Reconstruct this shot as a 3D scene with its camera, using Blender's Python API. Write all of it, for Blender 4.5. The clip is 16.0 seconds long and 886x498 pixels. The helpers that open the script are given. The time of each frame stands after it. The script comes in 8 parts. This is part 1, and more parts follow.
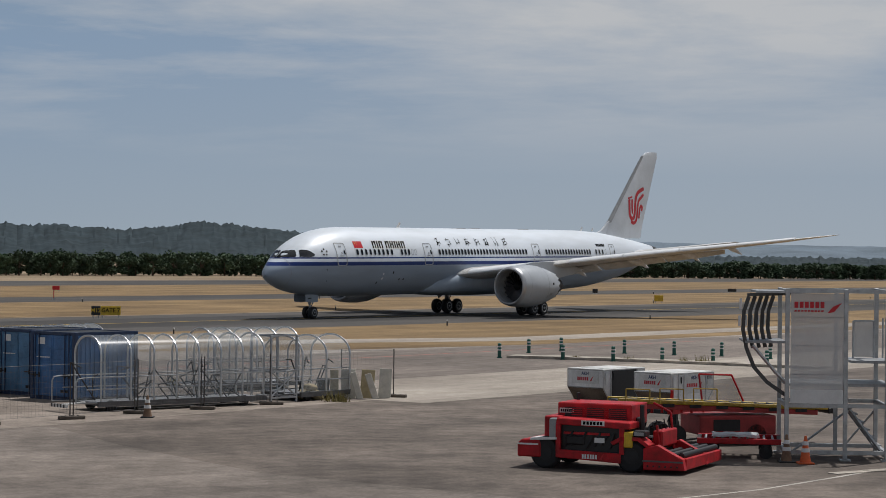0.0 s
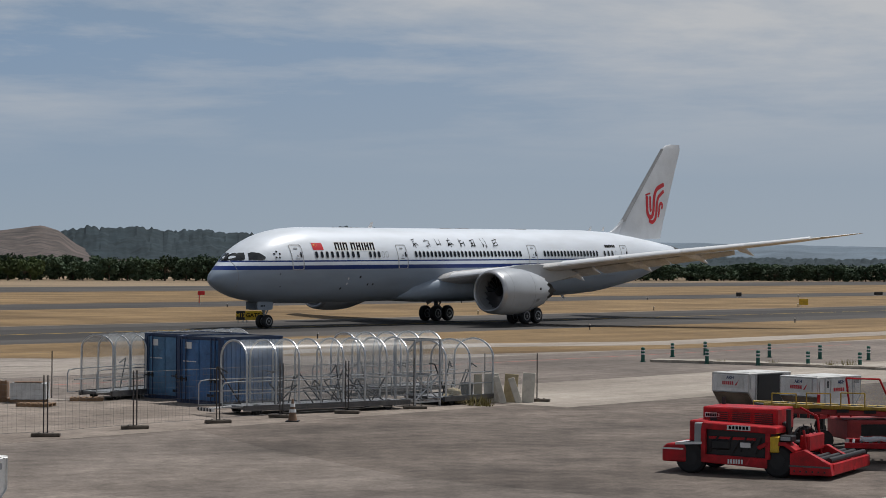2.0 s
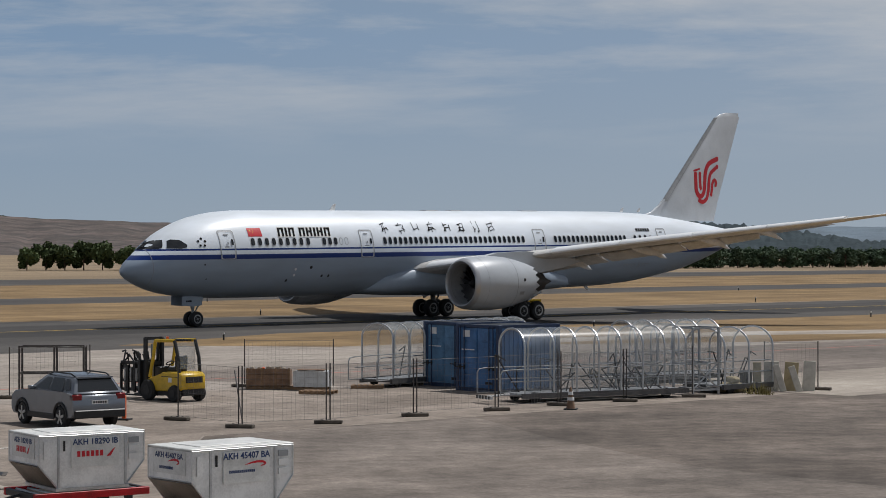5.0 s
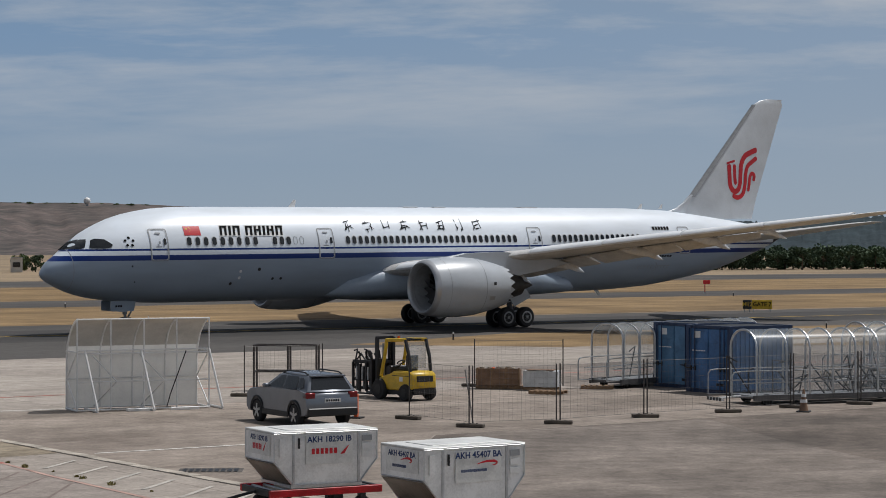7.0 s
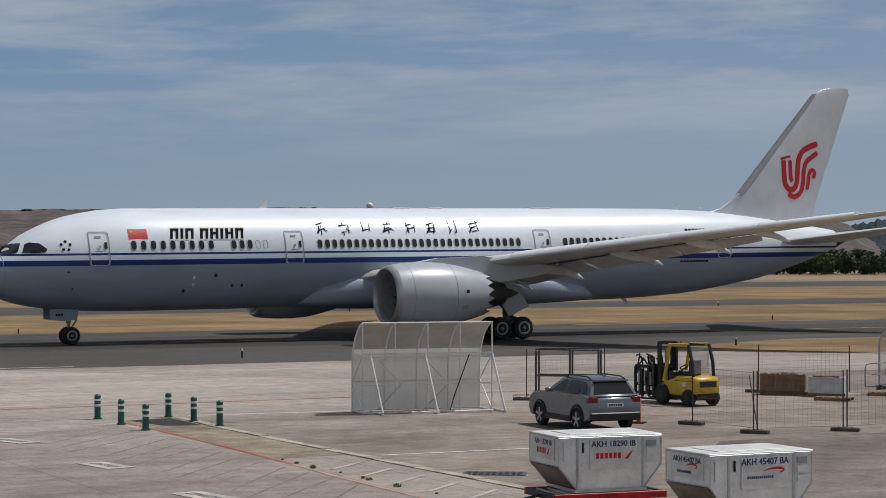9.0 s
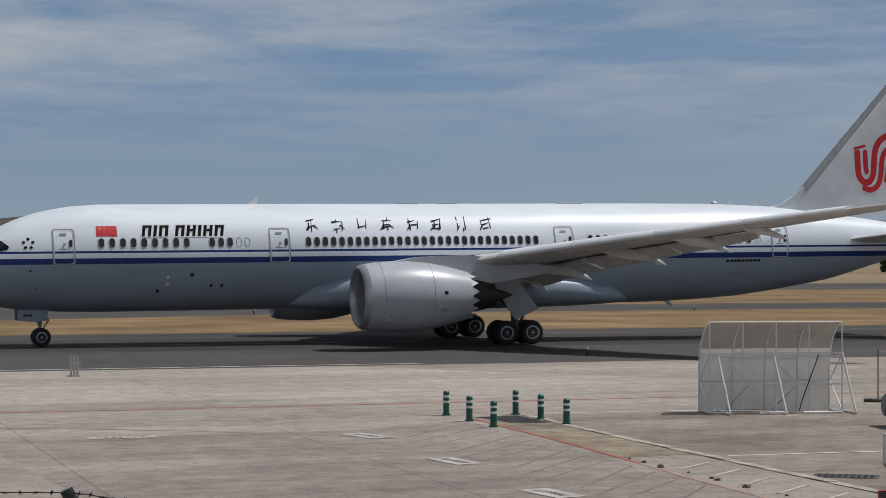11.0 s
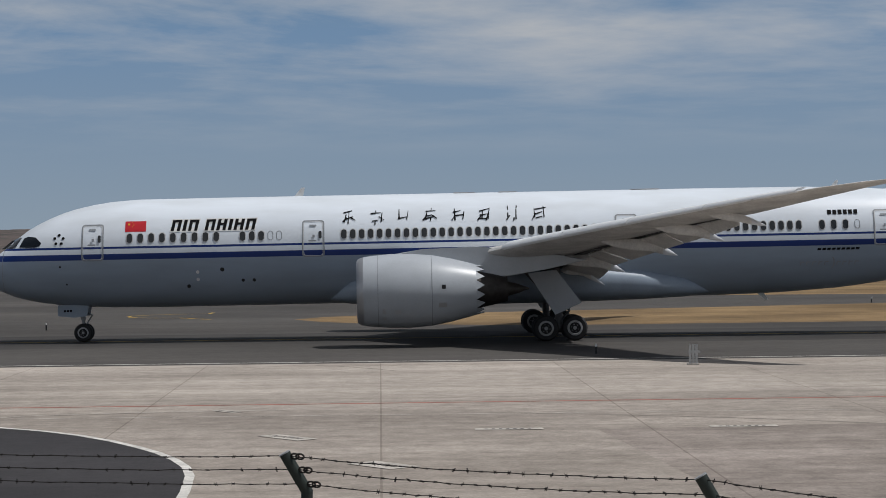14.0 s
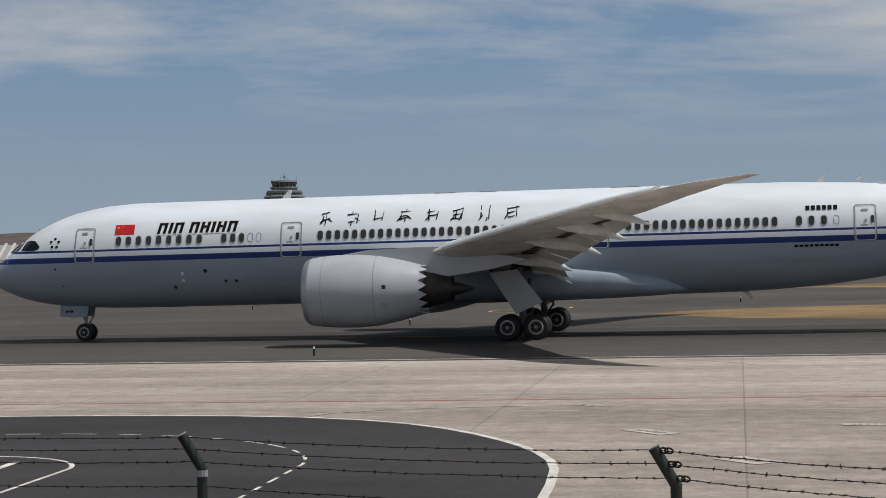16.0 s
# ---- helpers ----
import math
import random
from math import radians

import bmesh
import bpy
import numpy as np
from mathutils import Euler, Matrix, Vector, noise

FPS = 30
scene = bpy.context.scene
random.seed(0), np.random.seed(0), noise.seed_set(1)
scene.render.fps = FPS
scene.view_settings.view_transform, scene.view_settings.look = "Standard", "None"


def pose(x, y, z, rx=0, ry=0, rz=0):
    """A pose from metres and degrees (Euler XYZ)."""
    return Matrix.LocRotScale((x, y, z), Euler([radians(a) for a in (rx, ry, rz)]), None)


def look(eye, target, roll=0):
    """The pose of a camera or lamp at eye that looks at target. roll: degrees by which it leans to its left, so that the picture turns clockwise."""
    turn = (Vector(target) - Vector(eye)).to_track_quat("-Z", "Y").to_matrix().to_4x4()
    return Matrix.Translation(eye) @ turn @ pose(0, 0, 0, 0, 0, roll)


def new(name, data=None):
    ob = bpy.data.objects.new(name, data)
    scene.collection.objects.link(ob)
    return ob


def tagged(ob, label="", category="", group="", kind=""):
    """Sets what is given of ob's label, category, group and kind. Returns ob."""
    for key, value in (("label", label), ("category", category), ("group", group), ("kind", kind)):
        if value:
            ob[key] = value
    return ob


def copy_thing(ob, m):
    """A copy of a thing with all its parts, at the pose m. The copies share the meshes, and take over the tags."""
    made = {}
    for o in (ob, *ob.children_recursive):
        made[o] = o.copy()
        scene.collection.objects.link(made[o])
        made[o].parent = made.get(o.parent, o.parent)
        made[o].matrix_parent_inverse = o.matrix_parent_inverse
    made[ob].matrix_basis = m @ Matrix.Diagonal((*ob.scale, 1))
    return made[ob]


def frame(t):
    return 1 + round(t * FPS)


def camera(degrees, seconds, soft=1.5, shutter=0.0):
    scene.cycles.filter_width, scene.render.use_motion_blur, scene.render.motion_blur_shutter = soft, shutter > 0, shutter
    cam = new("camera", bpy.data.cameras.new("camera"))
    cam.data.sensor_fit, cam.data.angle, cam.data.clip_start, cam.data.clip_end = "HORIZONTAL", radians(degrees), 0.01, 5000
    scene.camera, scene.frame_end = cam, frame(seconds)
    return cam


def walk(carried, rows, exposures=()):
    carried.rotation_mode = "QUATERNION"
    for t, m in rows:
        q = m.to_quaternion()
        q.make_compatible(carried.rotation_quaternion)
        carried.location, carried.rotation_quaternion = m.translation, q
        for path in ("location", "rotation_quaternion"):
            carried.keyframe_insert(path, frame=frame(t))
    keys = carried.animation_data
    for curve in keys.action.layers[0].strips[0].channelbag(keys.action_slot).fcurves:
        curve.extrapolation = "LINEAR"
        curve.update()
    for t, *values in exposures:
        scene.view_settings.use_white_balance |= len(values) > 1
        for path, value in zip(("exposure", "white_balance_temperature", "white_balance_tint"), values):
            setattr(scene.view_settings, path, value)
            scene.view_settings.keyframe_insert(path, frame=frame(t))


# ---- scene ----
cam = camera(23.89, 16.0, soft=0.6)

# seconds, turn to the left, tilt, lean: a held camera that turns with the airliner on a terrace
LOOKS = [
    (0, 0.004, 0.256, 0.593), (0.5, 0.983, 0.269, 0.589), (1, 1.911, 0.330, 0.547), (1.5, 2.825, 0.376, 0.425),
    (2, 3.878, 0.339, 0.369), (2.5, 4.947, 0.218, 0.323), (3, 6.140, 0.192, 0.167), (3.5, 7.461, 0.149, 0.115),
    (4, 8.759, 0.076, 0.063), (6.5, 15.861, -0.020, -0.006), (7, 17.604, -0.005, 0.013), (7.5, 19.347, 0.035, -0.005),
    (8, 21.007, 0.062, -0.013), (8.5, 22.979, 0.134, -0.052), (9, 25.245, 0.115, -0.016), (9.5, 27.453, 0.093, 0.018),
    (10, 29.876, 0.047, 0.023), (12.5, 42.399, 0.008, -0.197), (13, 45.437, -0.124, -0.424), (13.5, 48.340, -0.157, -0.587),
    (14, 51.271, -0.153, -0.623), (14.5, 53.885, -0.211, -0.646), (15, 56.268, -0.244, -0.809), (15.5, 58.726, -0.244, -0.983),
    (16, 61.031, -0.164, -1.143)]
EYE_HEIGHT, REACH = 5.198, 0.621


def eye_row(turn, tilt, lean):
    a, b = radians(turn), radians(tilt)
    eye = Vector((-math.sin(a) * REACH, math.cos(a) * REACH, EYE_HEIGHT))
    ahead = Vector((-math.sin(a) * math.cos(b), math.cos(a) * math.cos(b), math.sin(b)))
    return look(eye, eye + ahead, lean)


walk(cam, [(t, eye_row(a, b, c)) for t, a, b, c in LOOKS], [(0, 0.02, 6480, 10), (6.5, 0.02, 6420, 10), (9.5, -0.05, 6400, 10), (13.5, -0.12, 6400, 10), (16, 0.03, 6650, 10)])

# the airliner's nose on the taxiway: seconds, x, y, turn
TAXI = [
    (0, -14.86, 172.93, 52.89), (0.5, -18.27, 168.54, 52.95), (1, -21.53, 164.19, 52.96), (1.5, -24.85, 159.83, 52.97),
    (2, -28.24, 155.44, 52.99), (2.5, -31.49, 151.09, 52.99), (3, -34.84, 146.71, 53.02), (3.5, -38.14, 142.36, 53.07),
    (4, -41.28, 138.07, 53.13), (6.5, -57.59, 116.27, 53.33), (7, -60.99, 111.86, 53.35), (7.5, -64.27, 107.54, 53.31),
    (8, -67.43, 103.29, 53.21), (8.5, -70.80, 98.93, 53.11), (9, -74.10, 94.66, 53.03), (9.5, -77.28, 90.49, 52.94),
    (10, -80.66, 86.13, 52.87), (12.5, -96.89, 64.90, 52.68), (13, -100.11, 60.69, 52.62), (13.5, -103.22, 56.61, 52.55),
    (14, -106.49, 52.29, 52.45), (14.5, -109.65, 48.10, 52.32), (15, -112.71, 44.05, 52.16), (15.5, -115.92, 39.83, 51.96),
    (16, -119.12, 35.72, 51.73)]

# ---- light ----
SUN_UP, SUN_TO = 62, 46  # degrees above the ground, and the way to it, counted from +x to +y
world = bpy.data.worlds.new("sky")
scene.world = world
world.use_nodes = True
wn, wl = world.node_tree.nodes, world.node_tree.links
wn.clear()


def wnode(kind, **values):
    n = wn.new(kind)
    for k, v in values.items():
        n.inputs[k].default_value = v
    return n


w_out = wn.new("ShaderNodeOutputWorld")
w_sky = wn.new("ShaderNodeTexSky")
w_sky.sky_type = "NISHITA"
w_sky.sun_disc = False
w_sky.sun_elevation, w_sky.sun_rotation = radians(SUN_UP), radians(90 - SUN_TO)
w_sky.air_density, w_sky.dust_density, w_sky.ozone_density = 1.0, 1.5, 1.5
w_co = wn.new("ShaderNodeTexCoord")
w_sep = wn.new("ShaderNodeSeparateXYZ")
wl.new(w_co.outputs["Generated"], w_sep.inputs[0])
# the cloud sheet lies flat overhead: the direction is divided by its height
w_h = wn.new("ShaderNodeMath")
w_h.operation = "MAXIMUM"
w_h.inputs[1].default_value = 0.0
wl.new(w_sep.outputs[2], w_h.inputs[0])
w_h2 = wn.new("ShaderNodeMath")
w_h2.operation = "ADD"
w_h2.inputs[1].default_value = 0.09
wl.new(w_h.outputs[0], w_h2.inputs[0])
w_div = wn.new("ShaderNodeVectorMath")
w_div.operation = "DIVIDE"
w_cmb = wn.new("ShaderNodeCombineXYZ")
for i in range(3):
    wl.new(w_h2.outputs[0], w_cmb.inputs[i])
wl.new(w_co.outputs["Generated"], w_div.inputs[0])
wl.new(w_cmb.outputs[0], w_div.inputs[1])
w_map = wn.new("ShaderNodeMapping")
w_map.inputs["Scale"].default_value = (1.0, 1.0, 0.0)
w_map.inputs["Location"].default_value = (3.1, 1.7, 0.0)
wl.new(w_div.outputs[0], w_map.inputs[0])
w_n1 = wnode("ShaderNodeTexNoise", Scale=0.36, Detail=9.0, Roughness=0.60, Distortion=0.3)
w_n2 = wnode("ShaderNodeTexNoise", Scale=1.5, Detail=8.0, Roughness=0.58, Distortion=0.3)
wl.new(w_map.outputs[0], w_n1.inputs["Vector"])
wl.new(w_map.outputs[0], w_n2.inputs["Vector"])
w_mix = wn.new("ShaderNodeMath")
w_mix.operation = "MULTIPLY_ADD"
w_mix.inputs[1].default_value = 0.35
wl.new(w_n2.outputs[0], w_mix.inputs[0])
wl.new(w_n1.outputs[0], w_mix.inputs[2])
w_ramp = wn.new("ShaderNodeValToRGB")
w_ramp.color_ramp.elements[0].position, w_ramp.color_ramp.elements[0].color = 0.61, (0, 0, 0, 1)
w_ramp.color_ramp.elements[1].position, w_ramp.color_ramp.elements[1].color = 0.79, (1, 1, 1, 1)
wl.new(w_mix.outputs[0], w_ramp.inputs[0])
# clouds thin out towards the horizon into an even veil
w_fade = wn.new("ShaderNodeMapRange")
w_fade.inputs[1].default_value, w_fade.inputs[2].default_value = 0.04, 0.105
wl.new(w_sep.outputs[2], w_fade.inputs[0])
w_cl = wn.new("ShaderNodeMath")
w_cl.operation = "MULTIPLY"
wl.new(w_ramp.outputs[0], w_cl.inputs[0])
wl.new(w_fade.outputs[0], w_cl.inputs[1])
w_bg1 = wnode("ShaderNodeBackground", Strength=0.030)
wl.new(w_sky.outputs[0], w_bg1.inputs[0])
w_veil = wn.new("ShaderNodeMix")
w_veil.data_type = "RGBA"
w_veil.inputs[6].default_value = (0.27, 0.335, 0.40, 1)
w_veil.inputs[7].default_value = (0.165, 0.265, 0.405, 1)
w_vf = wn.new("ShaderNodeMapRange")
w_vf.inputs[1].default_value, w_vf.inputs[2].default_value = 0.0, 0.10
wl.new(w_sep.outputs[2], w_vf.inputs[0])
wl.new(w_vf.outputs[0], w_veil.inputs[0])
w_bgv = wnode("ShaderNodeBackground", Strength=1.0)
wl.new(w_veil.outputs[2], w_bgv.inputs[0])
w_low = wn.new("ShaderNodeMapRange")
w_low.inputs[1].default_value, w_low.inputs[2].default_value = 0.10, 0.30
wl.new(w_sep.outputs[2], w_low.inputs[0])
w_m1 = wn.new("ShaderNodeMixShader")
wl.new(w_low.outputs[0], w_m1.inputs[0])
wl.new(w_bgv.outputs[0], w_m1.inputs[1])
wl.new(w_bg1.outputs[0], w_m1.inputs[2])
# a milky haze that thickens towards the sun's side
w_hx = wn.new("ShaderNodeMapRange")
w_hx.inputs[1].default_value, w_hx.inputs[2].default_value, w_hx.inputs[3].default_value, w_hx.inputs[4].default_value = -0.60, 0.15, 0.0, 0.50
wl.new(w_sep.outputs[0], w_hx.inputs[0])
w_bg3 = wnode("ShaderNodeBackground", Strength=1.0)
w_bg3.inputs[0].default_value = (0.375, 0.41, 0.45, 1)
w_m3 = wn.new("ShaderNodeMixShader")
w_hi = wn.new("ShaderNodeMapRange")
w_hi.inputs[1].default_value, w_hi.inputs[2].default_value, w_hi.inputs[3].default_value, w_hi.inputs[4].default_value = 0.12, 0.35, 1.0, 0.0
wl.new(w_sep.outputs[2], w_hi.inputs[0])
w_hz = wn.new("ShaderNodeMath")
w_hz.operation = "MULTIPLY"
wl.new(w_hx.outputs[0], w_hz.inputs[0])
wl.new(w_hi.outputs[0], w_hz.inputs[1])
wl.new(w_hz.outputs[0], w_m3.inputs[0])
wl.new(w_m1.outputs[0], w_m3.inputs[1])
wl.new(w_bg3.outputs[0], w_m3.inputs[2])
w_bg2 = wnode("ShaderNodeBackground", Strength=1.0)
w_bg2.inputs[0].default_value = (0.465, 0.48, 0.50, 1)
w_m2 = wn.new("ShaderNodeMixShader")
wl.new(w_cl.outputs[0], w_m2.inputs[0])
wl.new(w_m3.outputs[0], w_m2.inputs[1])
wl.new(w_bg2.outputs[0], w_m2.inputs[2])
wl.new(w_m2.outputs[0], w_out.inputs[0])

sun = new("sun", bpy.data.lights.new("sun", "SUN"))
sun.data.energy, sun.data.angle, sun.data.color = 3.3, radians(1.2), (1.0, 0.975, 0.945)
su, sa = radians(SUN_UP), radians(SUN_TO)
sun.matrix_world = look(Vector((math.cos(su) * math.cos(sa), math.cos(su) * math.sin(sa), math.sin(su))) * 300, (0, 0, 0))
scene.view_settings.exposure = 0.0


# ---- materials ----
def mat(name, color, rough=0.6, metal=0.0, vary=0.25, scale=3.0, bump=0.0, bump_scale=40.0, dark=None, spec=0.5, alpha=1.0, trans=0.0, island=0.0):
    """Two noises vary the colour (broad stains, fine grain); a third gives the relief."""
    m = bpy.data.materials.new(name)
    m.use_nodes = True
    n, l = m.node_tree.nodes, m.node_tree.links
    b = n["Principled BSDF"]
    b.inputs["Roughness"].default_value = rough
    b.inputs["Metallic"].default_value = metal
    b.inputs["Specular IOR Level"].default_value = spec
    b.inputs["Alpha"].default_value = alpha
    b.inputs["Transmission Weight"].default_value = trans
    co = n.new("ShaderNodeTexCoord")
    broad = n.new("ShaderNodeTexNoise")
    broad.inputs["Scale"].default_value, broad.inputs["Detail"].default_value, broad.inputs["Roughness"].default_value = scale, 6, 0.6
    fine = n.new("ShaderNodeTexNoise")
    fine.inputs["Scale"].default_value, fine.inputs["Detail"].default_value = scale * 14, 4
    l.new(co.outputs["Object"], broad.inputs["Vector"])
    l.new(co.outputs["Object"], fine.inputs["Vector"])
    add = n.new("ShaderNodeMath")
    add.operation = "MULTIPLY_ADD"
    add.inputs[1].default_value = 0.4
    l.new(fine.outputs[0], add.inputs[0])
    l.new(broad.outputs[0], add.inputs[2])
    ramp = n.new("ShaderNodeValToRGB")
    d = dark or tuple(c * (1 - vary) for c in color)
    ramp.color_ramp.elements[0].position, ramp.color_ramp.elements[0].color = 0.45, (*d, 1)
    ramp.color_ramp.elements[1].position, ramp.color_ramp.elements[1].color = 0.85, (*[min(1, c * (1 + vary * 0.35)) for c in color], 1)
    l.new(add.outputs[0], ramp.inputs[0])
    last = ramp.outputs[0]
    if island:
        info = n.new("ShaderNodeObjectInfo")
        hsv = n.new("ShaderNodeHueSaturation")
        rng = n.new("ShaderNodeMapRange")
        rng.inputs[3].default_value, rng.inputs[4].default_value = 1 - island, 1 + island
        l.new(info.outputs["Random"], rng.inputs[0])
        l.new(rng.outputs[0], hsv.inputs["Value"])
        l.new(last, hsv.inputs["Color"])
        last = hsv.outputs[0]
    l.new(last, b.inputs["Base Color"])
    if bump:
        bn = n.new("ShaderNodeTexNoise")
        bn.inputs["Scale"].default_value, bn.inputs["Detail"].default_value = bump_scale, 5
        l.new(co.outputs["Object"], bn.inputs["Vector"])
        bp = n.new("ShaderNodeBump")
        bp.inputs["Strength"].default_value, bp.inputs["Distance"].default_value = bump, 0.02
        l.new(bn.outputs[0], bp.inputs["Height"])
        l.new(bp.outputs[0], b.inputs["Normal"])
    return m


def ground_mat(name, color, stain, scale, streak=(1, 1, 1), turn=53, bump=0.3, joints=0.0, rough=0.9, mottle=0.78):
    """A large paved or earthen surface: broad stains, long streaks along the traffic, grain, and cracks."""
    m = bpy.data.materials.new(name)
    m.use_nodes = True
    n, l = m.node_tree.nodes, m.node_tree.links
    b = n["Principled BSDF"]
    b.inputs["Roughness"].default_value = rough
    b.inputs["Specular IOR Level"].default_value = 0.25
    co = n.new("ShaderNodeTexCoord")
    mp = n.new("ShaderNodeMapping")
    mp.inputs["Rotation"].default_value = (0, 0, radians(-turn))
    l.new(co.outputs["Object"], mp.inputs[0])
    st = n.new("ShaderNodeMapping")
    st.inputs["Scale"].default_value = streak
    l.new(mp.outputs[0], st.inputs[0])

    def tex(sc, vec, detail=6, rough_=0.6):
        t = n.new("ShaderNodeTexNoise")
        t.inputs["Scale"].default_value, t.inputs["Detail"].default_value, t.inputs["Roughness"].default_value = sc, detail, rough_
        l.new(vec, t.inputs["Vector"])
        return t.outputs[0]

    def ramp(x, lo, hi, a, c):
        r = n.new("ShaderNodeValToRGB")
        r.color_ramp.elements[0].position, r.color_ramp.elements[0].color = lo, (*a, 1)
        r.color_ramp.elements[1].position, r.color_ramp.elements[1].color = hi, (*c, 1)
        l.new(x, r.inputs[0])
        return r.outputs[0]

    def mix(kind, f, a, c):
        x = n.new("ShaderNodeMix")
        x.data_type, x.blend_type = "RGBA", kind
        x.inputs[0].default_value = f
        l.new(a, x.inputs[6])
        l.new(c, x.inputs[7])
        return x.outputs[2]

    base = ramp(tex(scale, mp.outputs[0]), 0.35, 0.68, stain, color)
    long = ramp(tex(scale * 1.6, st.outputs[0], 8, 0.65), 0.36, 0.62, (0.70, 0.69, 0.68), (1.06, 1.06, 1.06))
    grain = ramp(tex(9.0, mp.outputs[0], 5, 0.7), 0.3, 0.7, (0.76, 0.76, 0.76), (1.16, 1.16, 1.16))
    out = mix("MULTIPLY", 1.0, mix("MULTIPLY", 0.9, base, long), grain)
    spots = ramp(tex(scale * 14, st.outputs[0], 4, 0.75), 0.60, 0.74, (1, 1, 1), (0.66, 0.65, 0.64))
    out = mix("MULTIPLY", 0.85, out, spots)
    mid = ramp(tex(1.3, mp.outputs[0], 7, 0.7), 0.30, 0.66, (mottle, mottle * 0.993, mottle * 0.986), (1.09, 1.09, 1.09))
    out = mix("MULTIPLY", 1.0, out, mid)
    if joints:
        br = n.new("ShaderNodeTexBrick")
        br.offset = 0.0
        for k, v in (("Scale", 1.0), ("Mortar Size", 0.03), ("Brick Width", joints), ("Row Height", joints), ("Mortar Smooth", 0.2)):
            br.inputs[k].default_value = v
        br.inputs["Color1"].default_value = (1, 1, 1, 1)
        br.inputs["Color2"].default_value = (0.93, 0.93, 0.92, 1)
        br.inputs["Mortar"].default_value = (0.62, 0.60, 0.58, 1)
        l.new(mp.outputs[0], br.inputs["Vector"])
        out = mix("MULTIPLY", 0.8, out, br.outputs[0])
    l.new(out, b.inputs["Base Color"])
    bp = n.new("ShaderNodeBump")
    bp.inputs["Strength"].default_value, bp.inputs["Distance"].default_value = bump, 0.01
    l.new(tex(22.0, mp.outputs[0]), bp.inputs["Height"])
    l.new(bp.outputs[0], b.inputs["Normal"])
    return m


M_CONC = ground_mat("apron concrete", (0.460, 0.408, 0.360), (0.335, 0.294, 0.258), 0.09, (0.12, 1.6, 1), joints=7.5, mottle=0.66)
M_CONC2 = ground_mat("pale concrete", (0.45, 0.40, 0.345), (0.36, 0.315, 0.27), 0.12, (0.1, 1.2, 1), joints=7.5)
M_DARKCONC = ground_mat("worn apron", (0.268, 0.222, 0.188), (0.108, 0.090, 0.077), 0.16, (0.45, 1.1, 1), turn=35, mottle=0.50)
M_WORN2 = ground_mat("paler worn apron", (0.310, 0.264, 0.228), (0.150, 0.127, 0.110), 0.16, (0.45, 1.1, 1), turn=35, mottle=0.55)
M_CONC3 = ground_mat("older brown concrete", (0.30, 0.255, 0.222), (0.195, 0.166, 0.145), 0.10, (0.10, 1.4, 1), mottle=0.6)
M_CONC4 = ground_mat("brown stained concrete", (0.405, 0.345, 0.295), (0.235, 0.195, 0.165), 0.16, (0.3, 1.3, 1), joints=7.5, mottle=0.62)
M_CONC6 = ground_mat("pale taxiway shoulder", (0.52, 0.465, 0.412), (0.405, 0.36, 0.318), 0.09, (0.12, 1.6, 1), joints=7.5, mottle=0.70)
M_CONC5 = ground_mat("scuffed bay concrete", (0.405, 0.352, 0.316), (0.285, 0.246, 0.218), 0.11, (0.2, 1.4, 1), joints=7.5, mottle=0.64)
M_ASPH = ground_mat("taxiway asphalt", (0.108, 0.100, 0.093), (0.072, 0.067, 0.063), 0.05, (0.03, 0.8, 1))
M_ASPH2 = ground_mat("road asphalt", (0.056, 0.053, 0.056), (0.043, 0.041, 0.044), 0.08, (0.3, 1, 1))
M_DRY = ground_mat("dry grass", (0.345, 0.235, 0.118), (0.175, 0.115, 0.056), 0.09, (0.10, 1.6, 1), bump=1.0)
M_FIELD = ground_mat("dry field", (0.36, 0.275, 0.18), (0.24, 0.18, 0.115), 0.012, (0.15, 1.0, 1), bump=1.0)
M_SANDY = ground_mat("sandy concrete", (0.42, 0.355, 0.265), (0.25, 0.205, 0.15), 0.5, (0.6, 1.2, 1), mottle=0.55)
M_PINK_LINE = mat("faded pink paint", (0.42, 0.27, 0.225), 0.85, vary=0.4, scale=1.2)
M_FADED_LINE = mat("faded white paint", (0.46, 0.425, 0.38), 0.85, vary=0.5, scale=1.5)
M_WHITE_LINE = mat("road paint white", (0.62, 0.60, 0.56), 0.8, vary=0.45, scale=1.5)
M_RED_LINE = mat("road paint red", (0.36, 0.12, 0.09), 0.8, vary=0.4, scale=1.2)
M_YEL_LINE = mat("road paint yellow", (0.55, 0.36, 0.06), 0.8, vary=0.4, scale=1.2)
M_RUBBER = mat("tyre rubber", (0.016, 0.016, 0.017), 0.75, vary=0.3, scale=6, bump=0.2)
M_STEEL = mat("galvanised steel", (0.42, 0.43, 0.44), 0.45, 0.85, vary=0.3, scale=5)
M_ALU = mat("bare aluminium", (0.55, 0.56, 0.57), 0.38, 0.9, vary=0.25, scale=4)
M_DARK = mat("dark metal", (0.022, 0.022, 0.024), 0.5, 0.3, vary=0.4, scale=4)
M_BLACK = mat("black plastic", (0.014, 0.014, 0.015), 0.5, vary=0.3, scale=5)
M_WHITE = mat("white paint", (0.72, 0.72, 0.71), 0.4, vary=0.18, scale=2)
M_GREYP = mat("grey paint", (0.30, 0.31, 0.32), 0.45, vary=0.25, scale=3)
M_RED = mat("red paint", (0.50, 0.012, 0.020), 0.45, scale=2.6, bump=0.05, dark=(0.17, 0.012, 0.012), spec=0.3)
M_YELLOW = mat("yellow paint", (0.62, 0.40, 0.02), 0.4, vary=0.35, scale=2.5)
